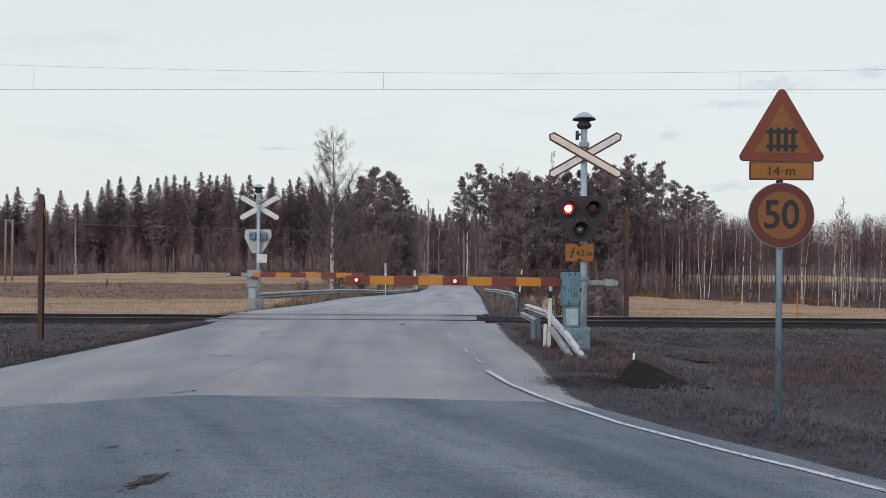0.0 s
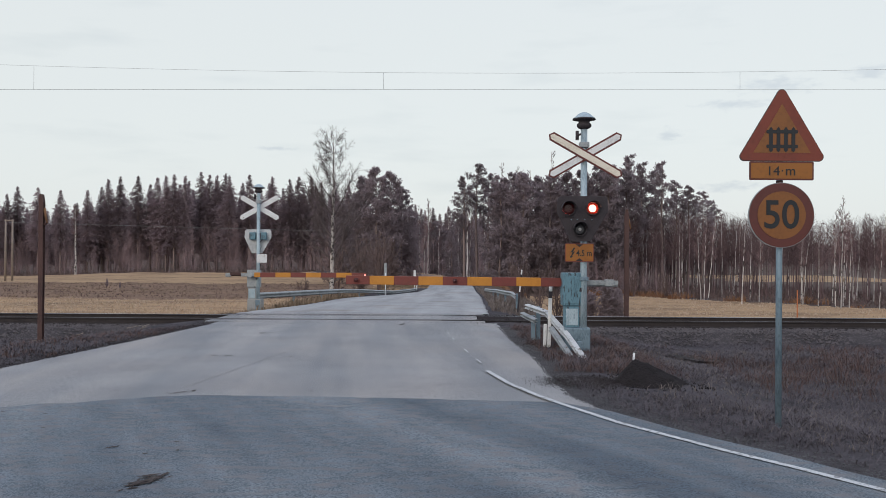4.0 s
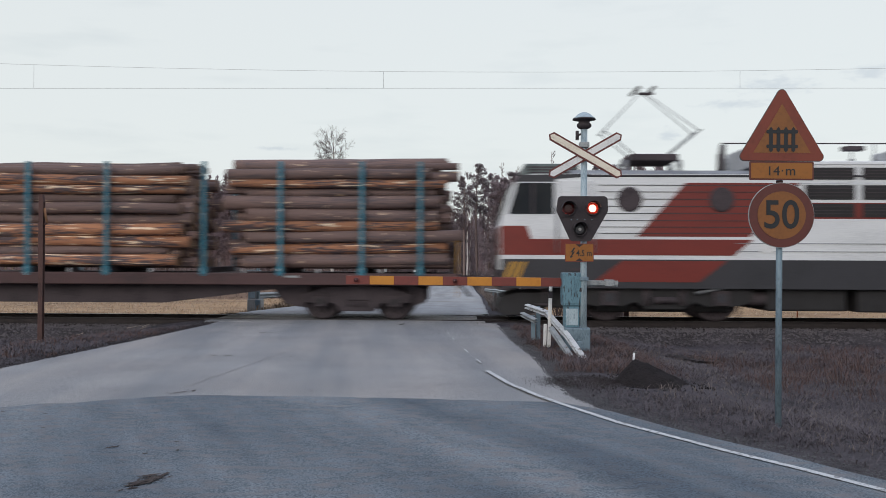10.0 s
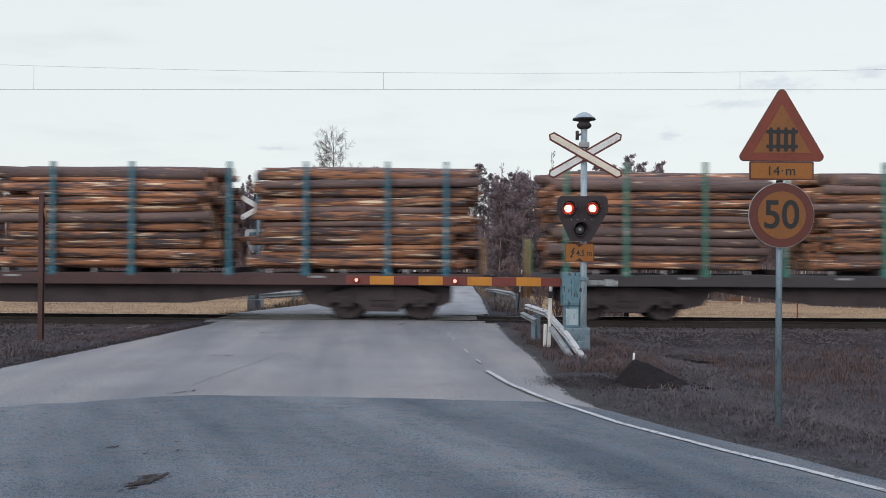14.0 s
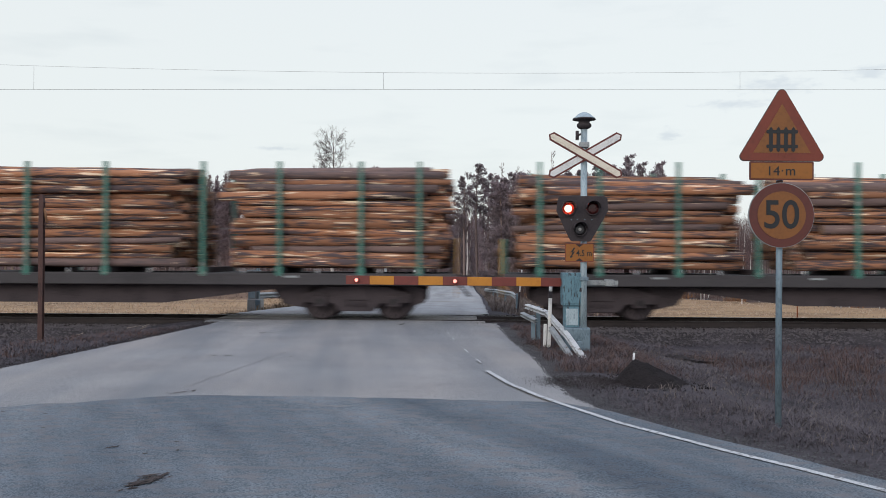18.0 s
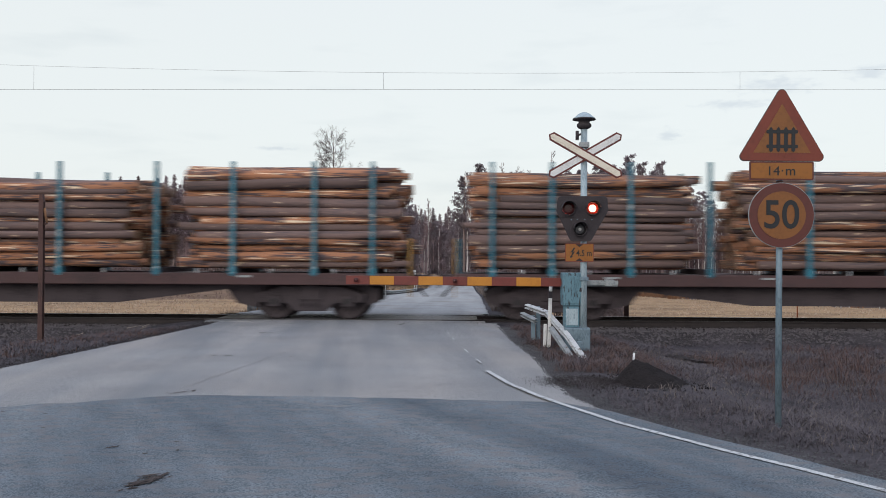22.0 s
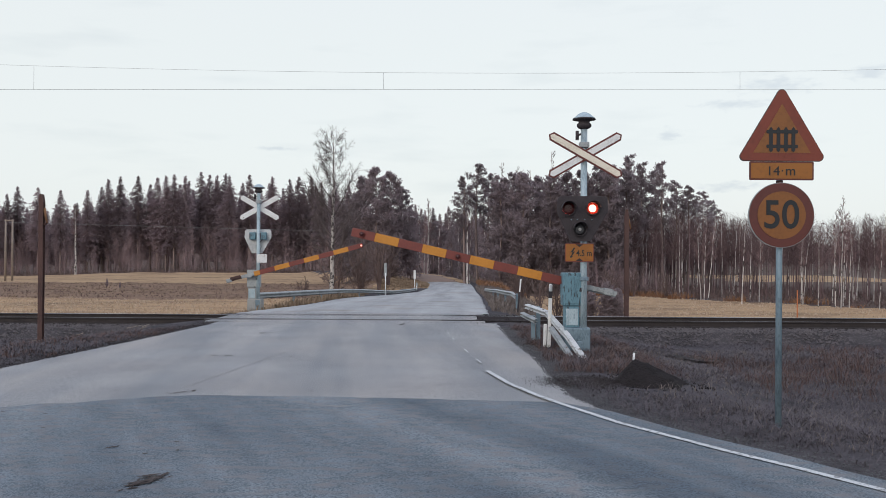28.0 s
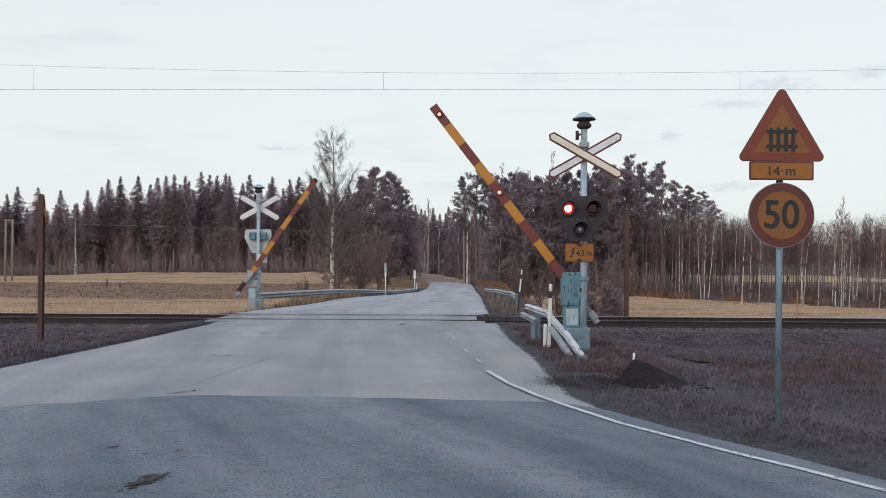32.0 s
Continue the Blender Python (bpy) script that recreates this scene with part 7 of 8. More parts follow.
# white trunks along the edge of the wood, in twos and threes: x, y, height, lean
CLUMPS = [(22.7, 86.8, 11.2, 0.0), (23.1, 86.8, 10.7, 0.0), (23.3, 86.8, 7.7, 6.4), (25.5, 86.8, 7.1, 0.0), (26.4, 86.8, 9.9, 0.8), (26.8, 86.8, 7.9, 2.1), (27.2, 86.8, 7.1, 7.6), (23.8, 63.9, 7.9, -2.9), (24.1, 63.9, 7.9, 1.2), (24.5, 63.9, 7.9, 4.5), (27.9, 70.6, 8.2, -0.9), (33.3, 85.7, 8.4, 0.0), (32.0, 80.2, 8.2, 1.4), (30.1, 73.6, 7.9, 1.8), (25.7, 57.1, 7.0, 1.7), (28.7, 63.9, 7.3, 0.9), (28.4, 60.4, 6.6, 1.9), (37.8, 86.8, 6.9, -0.6)]
CLUMPS += [(31.1, 57.1, 7.0, -0.9), (30.4, 55.0, 6.9, 0.4), (31.3, 57.1, 6.7, 2.7), (31.0, 53.0, 6.9, 1.7), (32.1, 52.1, 7.1, 0.8), (31.8, 50.3, 9.1, 1.5), (33.6, 54.0, 7.9, 1.1), (33.3, 52.1, 6.8, 1.7), (37.7, 60.4, 6.8, 1.8), (39.3, 60.4, 6.6, 0.5), (34.6, 49.4, 6.7, 2.0), (28.1, 86.8, 8.7, 1.4), (29.2, 86.8, 8.5, 0.0), (31.7, 86.8, 8.9, 1.4), (38.2, 82.0, 7.9, 1.0), (36.1, 73.6, 7.3, 0.0), (42.1, 82.0, 7.9, 0.5)]
spots = [(x, y, (h + 0.6) / 9.5, rt.uniform(0, 360), rt.randrange(5), lean) for x, y, h, lean in CLUMPS]
for x, y, k in ((-6.3, 126.8, 1.5), (-6.9, 128, 1.2), (-4.6, 132, 1.25), (-8.2, 137, 1.45), (-2.4, 122, 1.15), (-1.0, 128, 1.1), (8.5, 112, 1.95), (11.0, 118, 1.95), (5.4, 116, 1.7), (0.7, 82, 0.98), (3.1, 98, 1.1), (13.5, 112, 2.2), (16.0, 116, 2.05), (6.5, 120, 2.1), (-3.0, 150, 1.5), (1.0, 155, 1.45), (4.0, 150, 1.6), (20.5, 96, 1.5)):
    spots.append((x, y, k, rt.uniform(0, 360), rt.randrange(5)))
for i in range(26):
    x = rt.uniform(24, 62)
    spots.append((x, wood_edge(x) + rt.uniform(3, 26), rt.uniform(0.84, 0.98), rt.uniform(0, 360), rt.randrange(5), rt.uniform(-2, 2)))
plant(small_ones, spots, done)
stout = bare_tree(11.0, 58, 0.105, 26, 6, 4, 0.5, 0.16, 0.012, 1, "birch", "white-trunked bare birch beside the bend", "bare birches", M_BIRCH, M_TWIG, 0.1, 0.7, (0.9, 2.2))
plant([stout], [(0.45, 80.5, 1.0, 30, 0), (-6.1, 124.0, 1.25, 140, 0)], done)
spots = []
for i in range(55):
    x = rt.uniform(22, 80)
    dy = rt.uniform(14, 75)
    spots.append((x, wood_edge(x) + dy, rt.uniform(0.76, 0.90) * along(x - dy * 0.25, SHRINK), rt.uniform(0, 360), rt.randrange(3)))
for i in range(22):
    spots.append((rt.uniform(-24, 4), rt.uniform(140, 200), rt.uniform(0.8, 1.15), rt.uniform(0, 360), rt.randrange(3)))
plant(dark_ones, spots, done)

bushes = [bare_tree(3.4, s, 0.035, 9, 5, 3, 0.15, 0.35, 0.009, 7, "bush", "bare brown bush with many thin stems", "bushes", M_BUSH, M_BUSH) for s in (71, 72)]
spots = [(-11.6, 39.5, 0.7, 0, 0), (-8.4, 46, 1.2, 90, 0), (-8.8, 50, 1.5, 130, 1), (-7.8, 56, 1.7, 200, 0), (-7.4, 62, 1.6, 20, 1), (-9.6, 58, 1.8, 80, 0), (-11.0, 52, 1.5, 10, 1), (-8.2, 70, 1.5, 300, 0),
         (4.0, 13.5, 0.62, 40, 0), (4.6, 15.5, 0.7, 130, 1), (3.6, 18, 0.62, 220, 0), (5.4, 19, 0.75, 300, 1), (3.2, 24, 0.6, 10, 0), (3.4, 31, 0.7, 100, 1), (4.0, 42, 0.9, 190, 0), (4.6, 55, 1.1, 280, 1), (6.4, 62, 1.2, 30, 0), (9.0, 66, 1.1, 60, 1), (12.0, 68, 1.0, 90, 0), (15.5, 70, 1.0, 160, 1), (18.5, 71, 1.0, 240, 0), (21.5, 69, 0.9, 330, 1)]
for i in range(20):
    x = rt.uniform(17, 42)
    spots.append((x, wood_edge(x) + rt.uniform(-0.5, 5), rt.uniform(0.25, 0.5), rt.uniform(0, 360), rt.randrange(2)))
plant(bushes, spots, done)


def thicket(label, places, low, high, thick, seed, per=120, mat=None, bare=0.08, stem=1.5):
    """Young bare trees and brush too dense to tell apart, in one mesh."""
    rng = np.random.default_rng(seed)
    segs, rows = [], []
    for x, y, share in places:
        z, h = ground_z(x, y) - 0.2, rng.uniform(low, high) * share
        lean = rng.normal(size=2) * 0.03 * h
        segs.append(((x, y, z), (x + lean[0], y + lean[1], z + h * 0.96), thick * stem, thick * 0.3))
        for k in range(per):
            u = bare + (0.98 - bare) * rng.uniform() ** 0.8
            a, ln = rng.uniform(0, 6.283), h * 0.20 * (1.15 - u) ** 0.6 * rng.uniform(0.5, 1.2)
            p = np.array([x + lean[0] * u, y + lean[1] * u, z + h * u])
            out = np.array([math.cos(a), math.sin(a), rng.uniform(0.5, 1.8)])
            if k % 3:
                p = p + out * ln * 0.5 * rng.uniform(0.2, 1.0)
                ln *= 0.7
            rows.append((p, out / np.linalg.norm(out), ln))
    V, F = merged(tubes(segs, 3), sprays(rows, rng, 0.22, min(0.03, thick * 0.5)))
    return tagged(raw_object("thicket", V.tolist(), F, mat or M_TWIG), label, "thicket", kind="stuff")


rk = random.Random(17)
thicket("purple-brown brush between the trunks of the forest", [(rk.uniform(-124, -26), rk.uniform(161, 178), 1.0) for i in range(300)], 4.5, 11.5, 0.042, 1, 230, M_BRUSH, 0.08, 0.7)
thicket("low purple-brown brush before the forest", [(rk.uniform(-112, -28), rk.uniform(162, 167), 1.0) for i in range(110)], 1.5, 4.0, 0.032, 8, 110, M_BRUSH, 0.04, 0.7)
thicket("bare brush behind the roadside pines", [(rk.uniform(-20, 5), rk.uniform(118, 150), 1.0) for i in range(90)], 4.0, 9.0, 0.035, 3, 150, M_BRUSH)
thicket("bare brush under the pines", [(rk.uniform(3.5, 22), rk.uniform(86, 100), 1.0) for i in range(80)], 4.0, 9.0, 0.030, 4, 170, M_BRUSH)
thicket("bare brown brush before the pines", [(rk.triangular(9, 24, 19), rk.uniform(74, 79), 1.0) for i in range(70)], 2.0, 5.5, 0.026, 41, 170, M_BRUSH, 0.05, 0.8)
thicket("bare brush under the pines", [(rk.uniform(-18, -8), rk.uniform(94, 108), 1.0) for i in range(40)], 4.0, 8.0, 0.030, 5, 150, M_BRUSH)
places = []
for i in range(430):
    x = rk.uniform(20, 80)
    dy = rk.uniform(10, 62)
    places.append((x, wood_edge(x) + dy, along(x - dy * 0.25, SHRINK)))
thicket("dense reddish-brown birch wood, too thick to tell apart", places, 8.9, 10.1, 0.030, 6, 420, None, 0.36)
thicket("low brown brush along the edge of the wood", [(x, wood_edge(x) + rk.uniform(4, 30), 1.0) for x in [rk.triangular(20, 48, 24) for i in range(150)]], 1.3, 3.2, 0.024, 11, 130, None, 0.02)
thicket("bare brown brush behind the slender pines", [(rk.uniform(21, 40), rk.uniform(93, 112), 1.0) for i in range(90)], 7.5, 9.8, 0.030, 9, 320, None, 0.15)
thicket("dense birch wood beyond the clearing", [(rk.uniform(34, 150), rk.uniform(192, 222), 1.0) for i in range(150)], 10.5, 12.5, 0.05, 7, 200)

# ================= grass and stones =================
def blades(name, area, count, lo, hi, lean, mat, label, seed, wide=0.006, keep=None):
    """Tufts of dead grass over an area (x0, x1, y0, y1), in one mesh."""
    rng = np.random.default_rng(seed)
    V, F = [], []
    x0, x1, y0, y1 = area
    for k in range(count):
        x, y = rng.uniform(x0, x1), rng.uniform(y0, y1)
        thick = 0.5 + 0.5 * noise.noise((x * 0.7, y * 0.7, seed))
        if rng.uniform() > thick * 1.7 - 0.12 or (keep and not keep(x, y)):
            continue
        z = ground_z(x, y)
        h0 = lo + (hi - lo) * rng.uniform() ** 1.6 * (0.5 + thick)
        for b in range(4):
            a = rng.uniform(0, 6.283)
            h = h0 * rng.uniform(0.5, 1.1)
            l = lean * h * rng.uniform(0.2, 1.4)
            ox, oy = x + rng.normal() * 0.03, y + rng.normal() * 0.03
            dx, dy = math.cos(a), math.sin(a)
            w = wide * rng.uniform(0.7, 1.5)
            o = len(V)
            V += [(ox - dy * w, oy + dx * w, z - 0.02), (ox + dy * w, oy - dx * w, z - 0.02), (ox + dx * l * 0.5 + dy * w * 0.7, oy + dy * l * 0.5 - dx * w * 0.7, z + h * 0.65), (ox + dx * l * 0.5 - dy * w * 0.7, oy + dy * l * 0.5 + dx * w * 0.7, z + h * 0.65), (ox + dx * l * 1.3, oy + dy * l * 1.3, z + h * 0.95)]
            F += [(o, o + 1, o + 2, o + 3), (o + 3, o + 2, o + 4)]
    return tagged(raw_object(name, V, F, mat), label, "grass", kind="stuff")


def verge(x, y):
    return off_road(x, y)[0] > 0.22 + 0.30 * noise.noise((x * 1.3, y * 1.3, 2.0)) and ((x - 2.3) / 0.75) ** 2 + ((y + 11.75) / 0.9) ** 2 > 1 and ((x - 1.7) / 0.5) ** 2 + ((y + 11.2) / 0.4) ** 2 > 1 and ((x - 4.3) / 0.42) ** 2 + ((y + 7.15) / 0.5) ** 2 > 1


blades("verge_grass", (1.0, 12.0, -17.5, -2.4), 56000, 0.02, 0.11, 2.4, M_BLADE, "dead brown grass on the verge", 1, 0.0032, verge)
blades("pale_grass", (1.3, 10.0, -17.2, -4.5), 7000, 0.02, 0.11, 2.2, M_STRAW, "pale straw tufts in the verge", 2, 0.003, lambda x, y: off_road(x, y)[0] > 0.8)
blades("russet_grass", (4.2, 11.0, -12.5, -4.0), 7000, 0.06, 0.24, 0.9, M_RUSSET, "russet dead grass in tall clumps on the verge", 31, 0.003, lambda x, y: noise.noise((x * 0.45, y * 0.45, 9.0)) > -0.05)
blades("russet_grass", (0.9, 3.2, -11.0, -3.0), 5500, 0.04, 0.16, 1.3, M_RUSSET, "russet dead grass round the guardrail", 32, 0.003, verge)
blades("russet_grass", (-17.0, -6.2, -9.5, -3.6), 3500, 0.03, 0.12, 1.4, M_RUSSET, "russet dead grass between the gravel and the road", 33, 0.005, lambda x, y: 0.15 < off_road(x, y)[0] < 2.6)
blades("trackside_grass", (-17.0, -6.4, -11.5, -2.7), 14000, 0.02, 0.08, 1.8, M_BLADE, "dead brown grass beside the track", 3, 0.006, verge)
blades("far_verge_grass", (-9.0, -5.4, 4.0, 40.0), 5500, 0.12, 0.42, 0.5, M_FARSTRAW, "dry straw grass under the guardrail", 4, 0.012, lambda x, y: 0.25 < off_road(x, y)[0] < 2.2)
blades("far_verge_grass", (0.8, 4.6, 4.0, 60.0), 7000, 0.12, 0.40, 0.6, M_STRAW, "dry brown grass on the far verge", 5, 0.012, lambda x, y: 0.2 < off_road(x, y)[0] < 3.0)
blades("field_edge_grass", (-22.0, -7.0, 5.0, 14.0), 3000, 0.15, 0.5, 0.7, M_FARSTRAW, "tall dry grass on the slope below the track", 6, 0.010)


blades("ditch_straw", (-95.0, -11.0, 50.0, 93.0), 12000, 0.08, 0.24, 1.3, M_FARSTRAW, "pale dry straw mixed into the ditch scrub", 57, 0.013, lambda x, y: ground_kind(x, y) == 2 and noise.noise((x * 0.12, y * 0.3, 6.0)) > 0.0)
blades("ditch_scrub", (-95.0, -11.0, 50.0, 93.0), 8000, 0.08, 0.24, 1.3, M_RUSSET, "brown scrub and dead stalks along the ditch", 7, 0.013, lambda x, y: ground_kind(x, y) == 2)
blades("stubble", (-48.0, -9.0, 26.0, 52.0), 9000, 0.05, 0.18, 0.6, M_STUB, "pale straw stubble in the field", 8, 0.02, lambda x, y: ground_kind(x, y) == 1)
blades("stubble", (4.0, 42.0, 18.0, 74.0), 11000, 0.05, 0.18, 0.6, M_STUB, "pale straw stubble in the field", 9, 0.02, lambda x, y: ground_kind(x, y) == 1)
blades("undergrowth", (12.0, 48.0, 44.0, 100.0), 6000, 0.2, 0.9, 0.4, M_BUSH, "brown undergrowth at the edge of the wood", 10, 0.03, lambda x, y: ground_kind(x, y) == 3)
blades("undergrowth", (-115.0, -25.0, 158.0, 172.0), 5000, 0.4, 1.8, 0.4, M_BUSH, "brown undergrowth at the edge of the forest", 12, 0.05)


def stones(name, count, spread, mat, label, seed, size=(0.02, 0.05)):
    rng = np.random.default_rng(seed)
    V, F = [], []
    for k in range(count):
        x, y, z = spread(rng)
        s = rng.uniform(*size)
        o = len(V)
        j = rng.uniform(0.6, 1.2, size=(6,)) * s
        turn = rng.uniform(0, 1.57)
        c, q = math.cos(turn), math.sin(turn)
        V += [(x + j[0] * c, y + j[0] * q, z), (x - j[1] * q, y + j[1] * c, z + 0.3 * s), (x - j[2] * c, y - j[2] * q, z), (x + j[3] * q, y - j[3] * c, z - 0.2 * s), (x, y, z + j[4] * 0.8), (x, y, z - j[5])]
        F += [(o, o + 1, o + 4), (o + 1, o + 2, o + 4), (o + 2, o + 3, o + 4), (o + 3, o, o + 4), (o + 1, o, o + 5), (o + 2, o + 1, o + 5), (o + 3, o + 2, o + 5), (o, o + 3, o + 5)]
    return tagged(raw_object(name, V, F, mat), label, "stones", kind="stuff")


def bed_z(y):
    return along(y, bed)


def on_bed(rng):
    while True:
        x, y = rng.uniform(-16, 17), rng.uniform(-3.9, 1.2)
        if not -6.9 < x < 1.5 or (x > 1.2 and y < -2):
            return x, y, bed_z(y) + 0.012


def on_shoulder(rng):
    while True:
        y = rng.uniform(-18, -2.2)
        x = along(y, ROAD_RIGHT) + abs(rng.normal()) * 0.24 - 0.07 * rng.uniform()
        if x < 7 and not (0.8 < x < 2.4 and y > -3):
            return x, y, max(-0.015, ground_z(x, y)) + 0.004


def soil_spill(rng):
    while True:
        x, y = 1.62 + rng.normal() * 0.26, -11.85 + rng.normal() * 0.24
        if off_road(x, y)[0] > -0.05 * rng.uniform():
            return x, y, max(-0.015, ground_z(x, y)) + 0.006


stones("spilt_soil", 10000, soil_spill, M_EARTH, "thin dark soil spilt beside the heap", 21, (0.003, 0.008))
blades("bracken", (14.0, 34.0, 48.0, 78.0), 12000, 0.25, 0.8, 0.8, M_BRACKEN, "dead orange-brown bracken at the edge of the wood", 13, 0.025, lambda x, y: -1.0 < y - wood_edge(x) < 6.0 and noise.noise((x * 0.25, y * 0.25, 4.0)) > (-0.6 if x < 22 else 0.15))
blades("bracken", (1.6, 6.0, 58.0, 84.0), 2500, 0.2, 0.8, 0.7, M_BRACKEN, "dead orange-brown bracken beside the bend", 14, 0.025, lambda x, y: off_road(x, y)[0] > 0.5)
blades("mound_grass", (-10.0, -3.3, 56.0, 92.0), 4500, 0.1, 0.35, 0.8, M_FARSTRAW, "dry straw grass on the bank inside the bend", 15, 0.02, lambda x, y: 0.15 < off_road(x, y)[0] < 5.0)
rk = random.Random(3)
for x, y, ln, turn in ((-7.6, -3.9, 0.34, 35), (-7.4, -3.5, 0.22, 60), (-8.7, -4.0, 0.2, -20), (-9.3, -4.8, 0.24, 15), (-6.9, -4.9, 0.2, -40)):
    tw = thing("dry_branch", "pale dry broken branch lying on the gravel", "branch", (x, y, ground_z(x, y) + 0.10), "dry branches", turn=turn)
    part("stem", rod((0, 0, 0), (ln, 0, 0.05), 0.010, 0.006, 6), M_FARPOLE, tw)
    part("side_twig", rod((ln * 0.5, 0, 0.025), (ln * 0.75, ln * 0.25, 0.06), 0.006, 0.004, 5), M_FARPOLE, tw)
for x, y, s in ((-54.4, 156, 0.55), (-56.0, 156.5, 0.4), (-53.2, 157, 0.35), (-75.0, 158, 0.3), (-66.0, 157, 0.28), (-38.0, 158, 0.35)):
    b = bmesh.new()
    bmesh.ops.create_icosphere(b, subdivisions=2, radius=s)
    for v in b.verts:
        v.co *= 1 + 0.35 * noise.noise(v.co * 2.2 + Vector((x, y, 0)))
        v.co.z *= 0.7
    rock = mesh_object("field_stone", b, M_BOULDER)
    rock.matrix_basis = pose(x, y, ground_z(x, y) + s * 0.35, 0, 0, rk.uniform(0, 360))
    tagged(rock, "pale boulder at the edge of the stubble field", "boulder", "field stones")
stones("ballast_stones", 24000, on_bed, M_STONE, "dirty grey ballast stones along the track", 8, (0.018, 0.044))


def on_left_edge(rng):
    y = rng.uniform(-16, 1.5)
    x = along(y, ROAD_LEFT) - abs(rng.normal()) * 0.3 + 0.07 * rng.uniform()
    return x, y, max(-0.015, ground_z(x, y)) + 0.004


def on_deck(rng):
    """Dirt on the crossing, thicker towards both ends of the deck."""
    while True:
        x, y = rng.uniform(-6.9, 1.9), rng.uniform(-2.1, 1.3)
        ends = max(smooth(x, -1.2, 1.2), smooth(-x, 4.6, 6.8), 0.06)
        if rng.uniform() < ends:
            return x, y, 0.003


stones("deck_dirt", 9000, on_deck, M_EARTH, "dark dirt and grit trodden over the crossing deck", 27, (0.002, 0.005))
stones("shoulder_gravel", 9000, on_left_edge, M_EARTH, "loose gravel and grit along the road edge", 19, (0.003, 0.009))
stones("shoulder_gravel", 10000, on_shoulder, M_DUST, "loose gravel and grit along the road edge", 9, (0.004, 0.012))


# ================= what moves =================
WAGON_PITCH = 20.975
LOCO_GAP = 2.02      # from the foremost stake of the first wagon to the rear end of the locomotive
# seconds, and where the foremost stake of the first wagon is along the track: the train slows a little as it passes
RUN = [(8.0, -43.25), (9.0, -22.15), (10.0, -1.10), (11.0, 20.20), (12.0, 41.37), (13.0, 62.44), (14.0, 83.45), (17.0, 145.88), (18.0, 166.68), (19.0, 187.36), (20.0, 208.10), (21.0, 228.83), (22.0, 249.39), (23.0, 270.00), (24.0, 290.65), (25.0, 311.28), (26.0, 331.88)]


def train_at(t):
    if t <= RUN[1][0]:
        return RUN[1][1] + (t - RUN[1][0]) * 21.1
    if t >= RUN[-2][0]:
        return RUN[-2][1] + (t - RUN[-2][0]) * 20.6
    k = max(i for i in range(1, len(RUN) - 2) if RUN[i][0] <= t)
    (ta, a), (tb, b), (tc, c), (td, d) = RUN[k - 1:k + 3]
    h = tc - tb
    u = (t - tb) / h
    mb, mc = (c - a) / (tc - ta) * h, (d - b) / (td - tb) * h
    return (2 * u ** 3 - 3 * u * u + 1) * b + (u ** 3 - 2 * u * u + u) * mb + (3 * u * u - 2 * u ** 3) * c + (u ** 3 - u * u) * mc


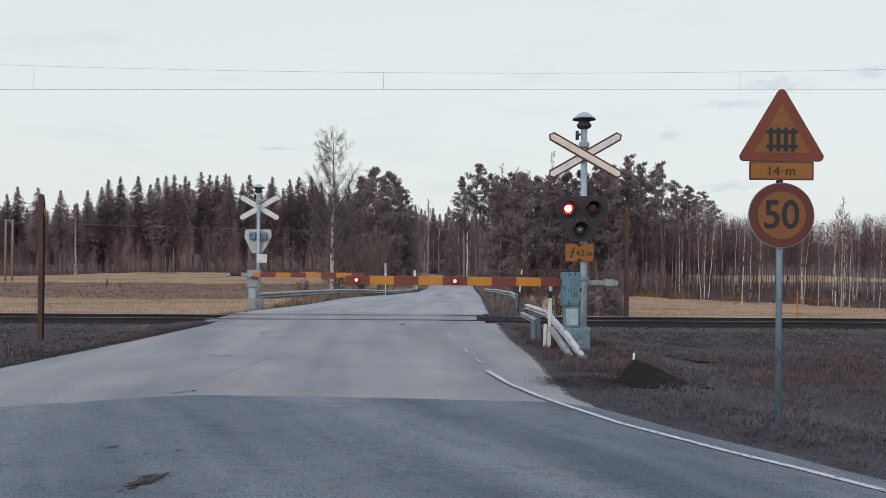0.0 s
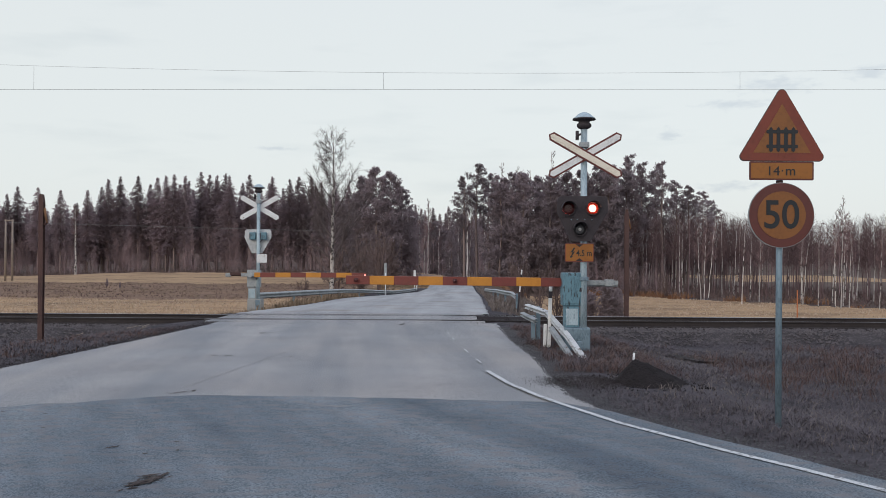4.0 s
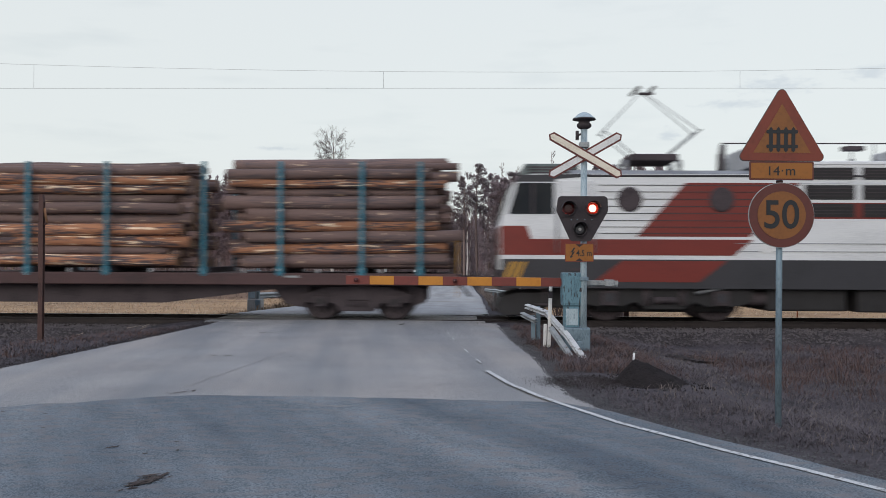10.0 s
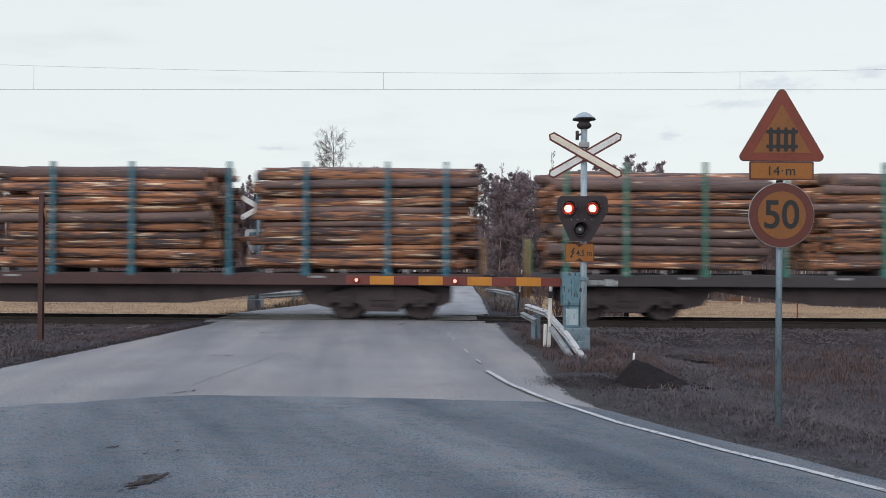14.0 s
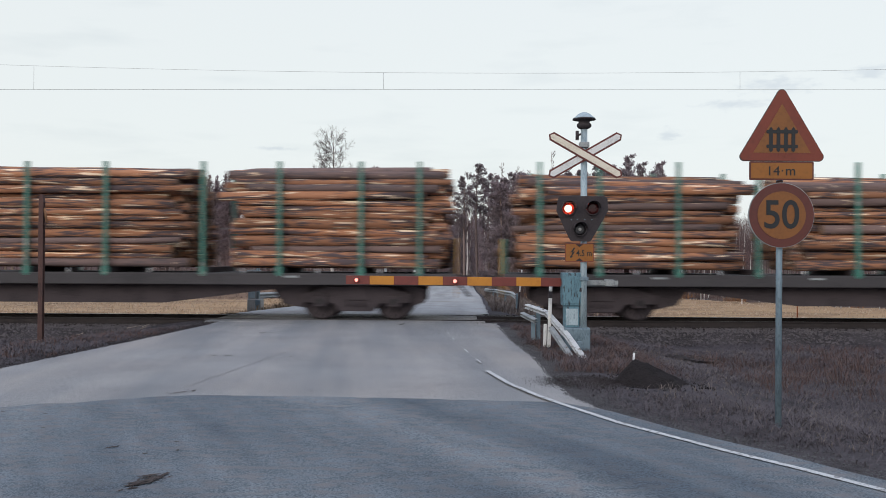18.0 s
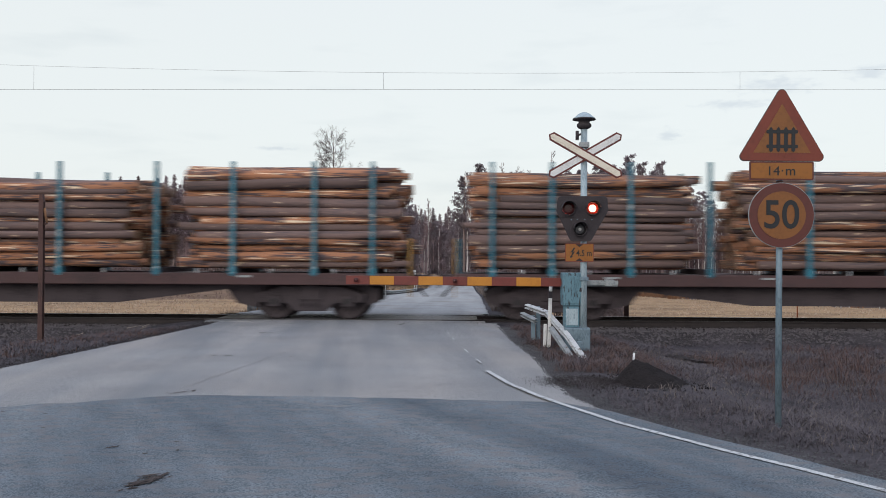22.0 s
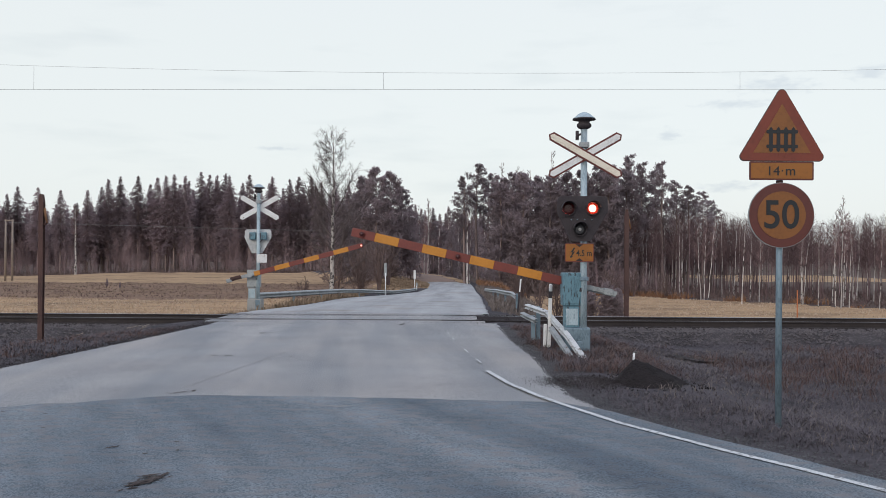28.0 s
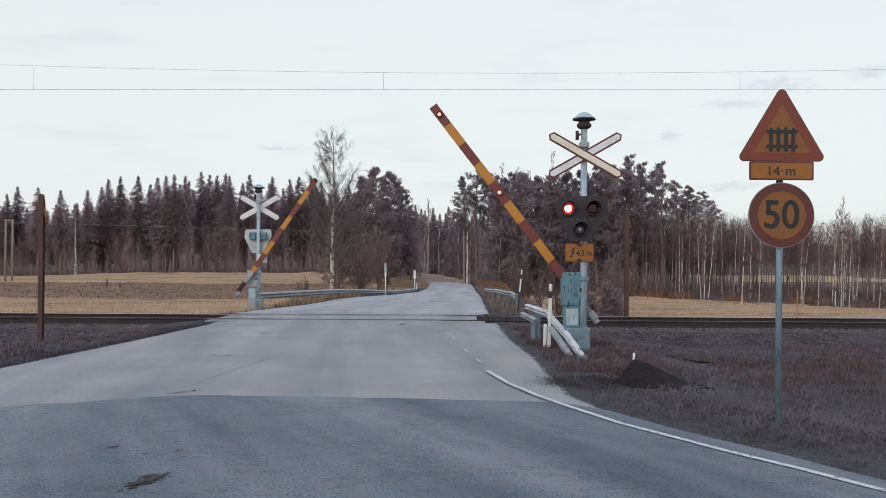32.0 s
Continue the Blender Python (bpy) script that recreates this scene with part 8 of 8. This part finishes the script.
def motions():
    times = [0.0, 3.0, 6.0, 8.0] + [8.5 + 0.5 * i for i in range(38)] + [29.0, 32.0]
    walk(LOCO, [(t, pose(train_at(t) + LOCO_GAP, 0, 0)) for t in times])
    for i, wagon in enumerate(WAGONS):
        walk(wagon, [(t, pose(train_at(t) - i * WAGON_PITCH, 0, 0)) for t in times])
    for load, i, mid in LOADS:
        walk(load, [(t, pose(train_at(t) - i * WAGON_PITCH + mid, 0, 0)) for t in times])
    # wheels roll while their wagon passes the crossing
    for i, vehicle in [(None, LOCO)] + list(enumerate(WAGONS)):
        start = 8.0 if i is None else 9.0 + 0.995 * i
        for wheel in [o for o in vehicle.children_recursive if o.name.startswith("wheelset")]:
            at, r = wheel.location.copy(), wheel["roll"]
            rows = [(0.0, pose(*at))]
            for k in range(88):
                t = start + k / FPS
                rows.append((t, pose(at.x, at.y, at.z, 0, math.degrees((train_at(t) - train_at(start)) / r), 0)))
            rows.append((32.0, rows[-1][1]))
            walk(wheel, rows)
    # barriers stay down until the train has gone, then rise steadily
    near = [(0.0, 0.35), (20.0, 0.35), (26.5, 0.35), (26.9, 1.8), (27.5, 7.6), (28.0, 12.9), (29.0, 23.0), (30.0, 32.9), (31.0, 43.0), (32.0, 52.4)]
    far = [(0.0, 0.1), (20.0, 0.1), (26.3, 0.1), (26.7, 1.8), (27.5, 9.7), (28.0, 15.0), (29.0, 25.4), (30.0, 35.8), (31.0, 45.6), (32.0, 55.6)]
    at = near_arm.location.copy()
    walk(near_arm, [(t, pose(*at, 0, a, 0)) for t, a in near])
    at = far_arm.location.copy()
    walk(far_arm, [(t, pose(*at, 0, -a, 0)) for t, a in far])
    # flashing: an added flap hides and bares each ever-glowing lamp, slower once the barriers rise
    half, shift = 0.375, 0.5
    for vane, opens_first in [(near_vanes[0], True), (near_vanes[1], False)] + [(v, True) for v in near_arm_vanes] + [(v, False) for v in far_arm_vanes]:
        at = vane.location.copy()
        rows = []

        def state(k):
            return -88.0 if (k % 2 == 0) == opens_first else 0.0
        rows.append((0.0, pose(*at, state(0), 0, 0)))
        for k, t in enumerate([shift + half * k for k in range(-1, 70)] + [27.0, 27.75, 28.50, 29.25, 30.0, 30.75, 31.50], -1):
            if t > 0.1 and t < 31.9:
                a, c = state(k - 1), state(k)
                # one lamp comes on just before the other goes off
                early, late = (-0.09, -0.03) if c < a else (0.03, 0.09)
                rows += [(t + early, pose(*at, a, 0, 0)), (t + (early + late) / 2, pose(*at, (a + c) / 2, 0, 0)), (t + late, pose(*at, c, 0, 0))]
        rows.append((32.0, rows[-1][1]))
        rows.sort(key=lambda row: row[0])
        walk(vane, rows)
    # the overhead wire is lifted a little while the pantograph passes
    walk(overhead, [(0.0, pose(0, 0, 0)), (8.2, pose(0, 0, 0)), (9.0, pose(0, 0, 0.03)), (10.4, pose(0, 0, 0.03)), (12.5, pose(0, 0, 0)), (32.0, pose(0, 0, 0))])


motions()
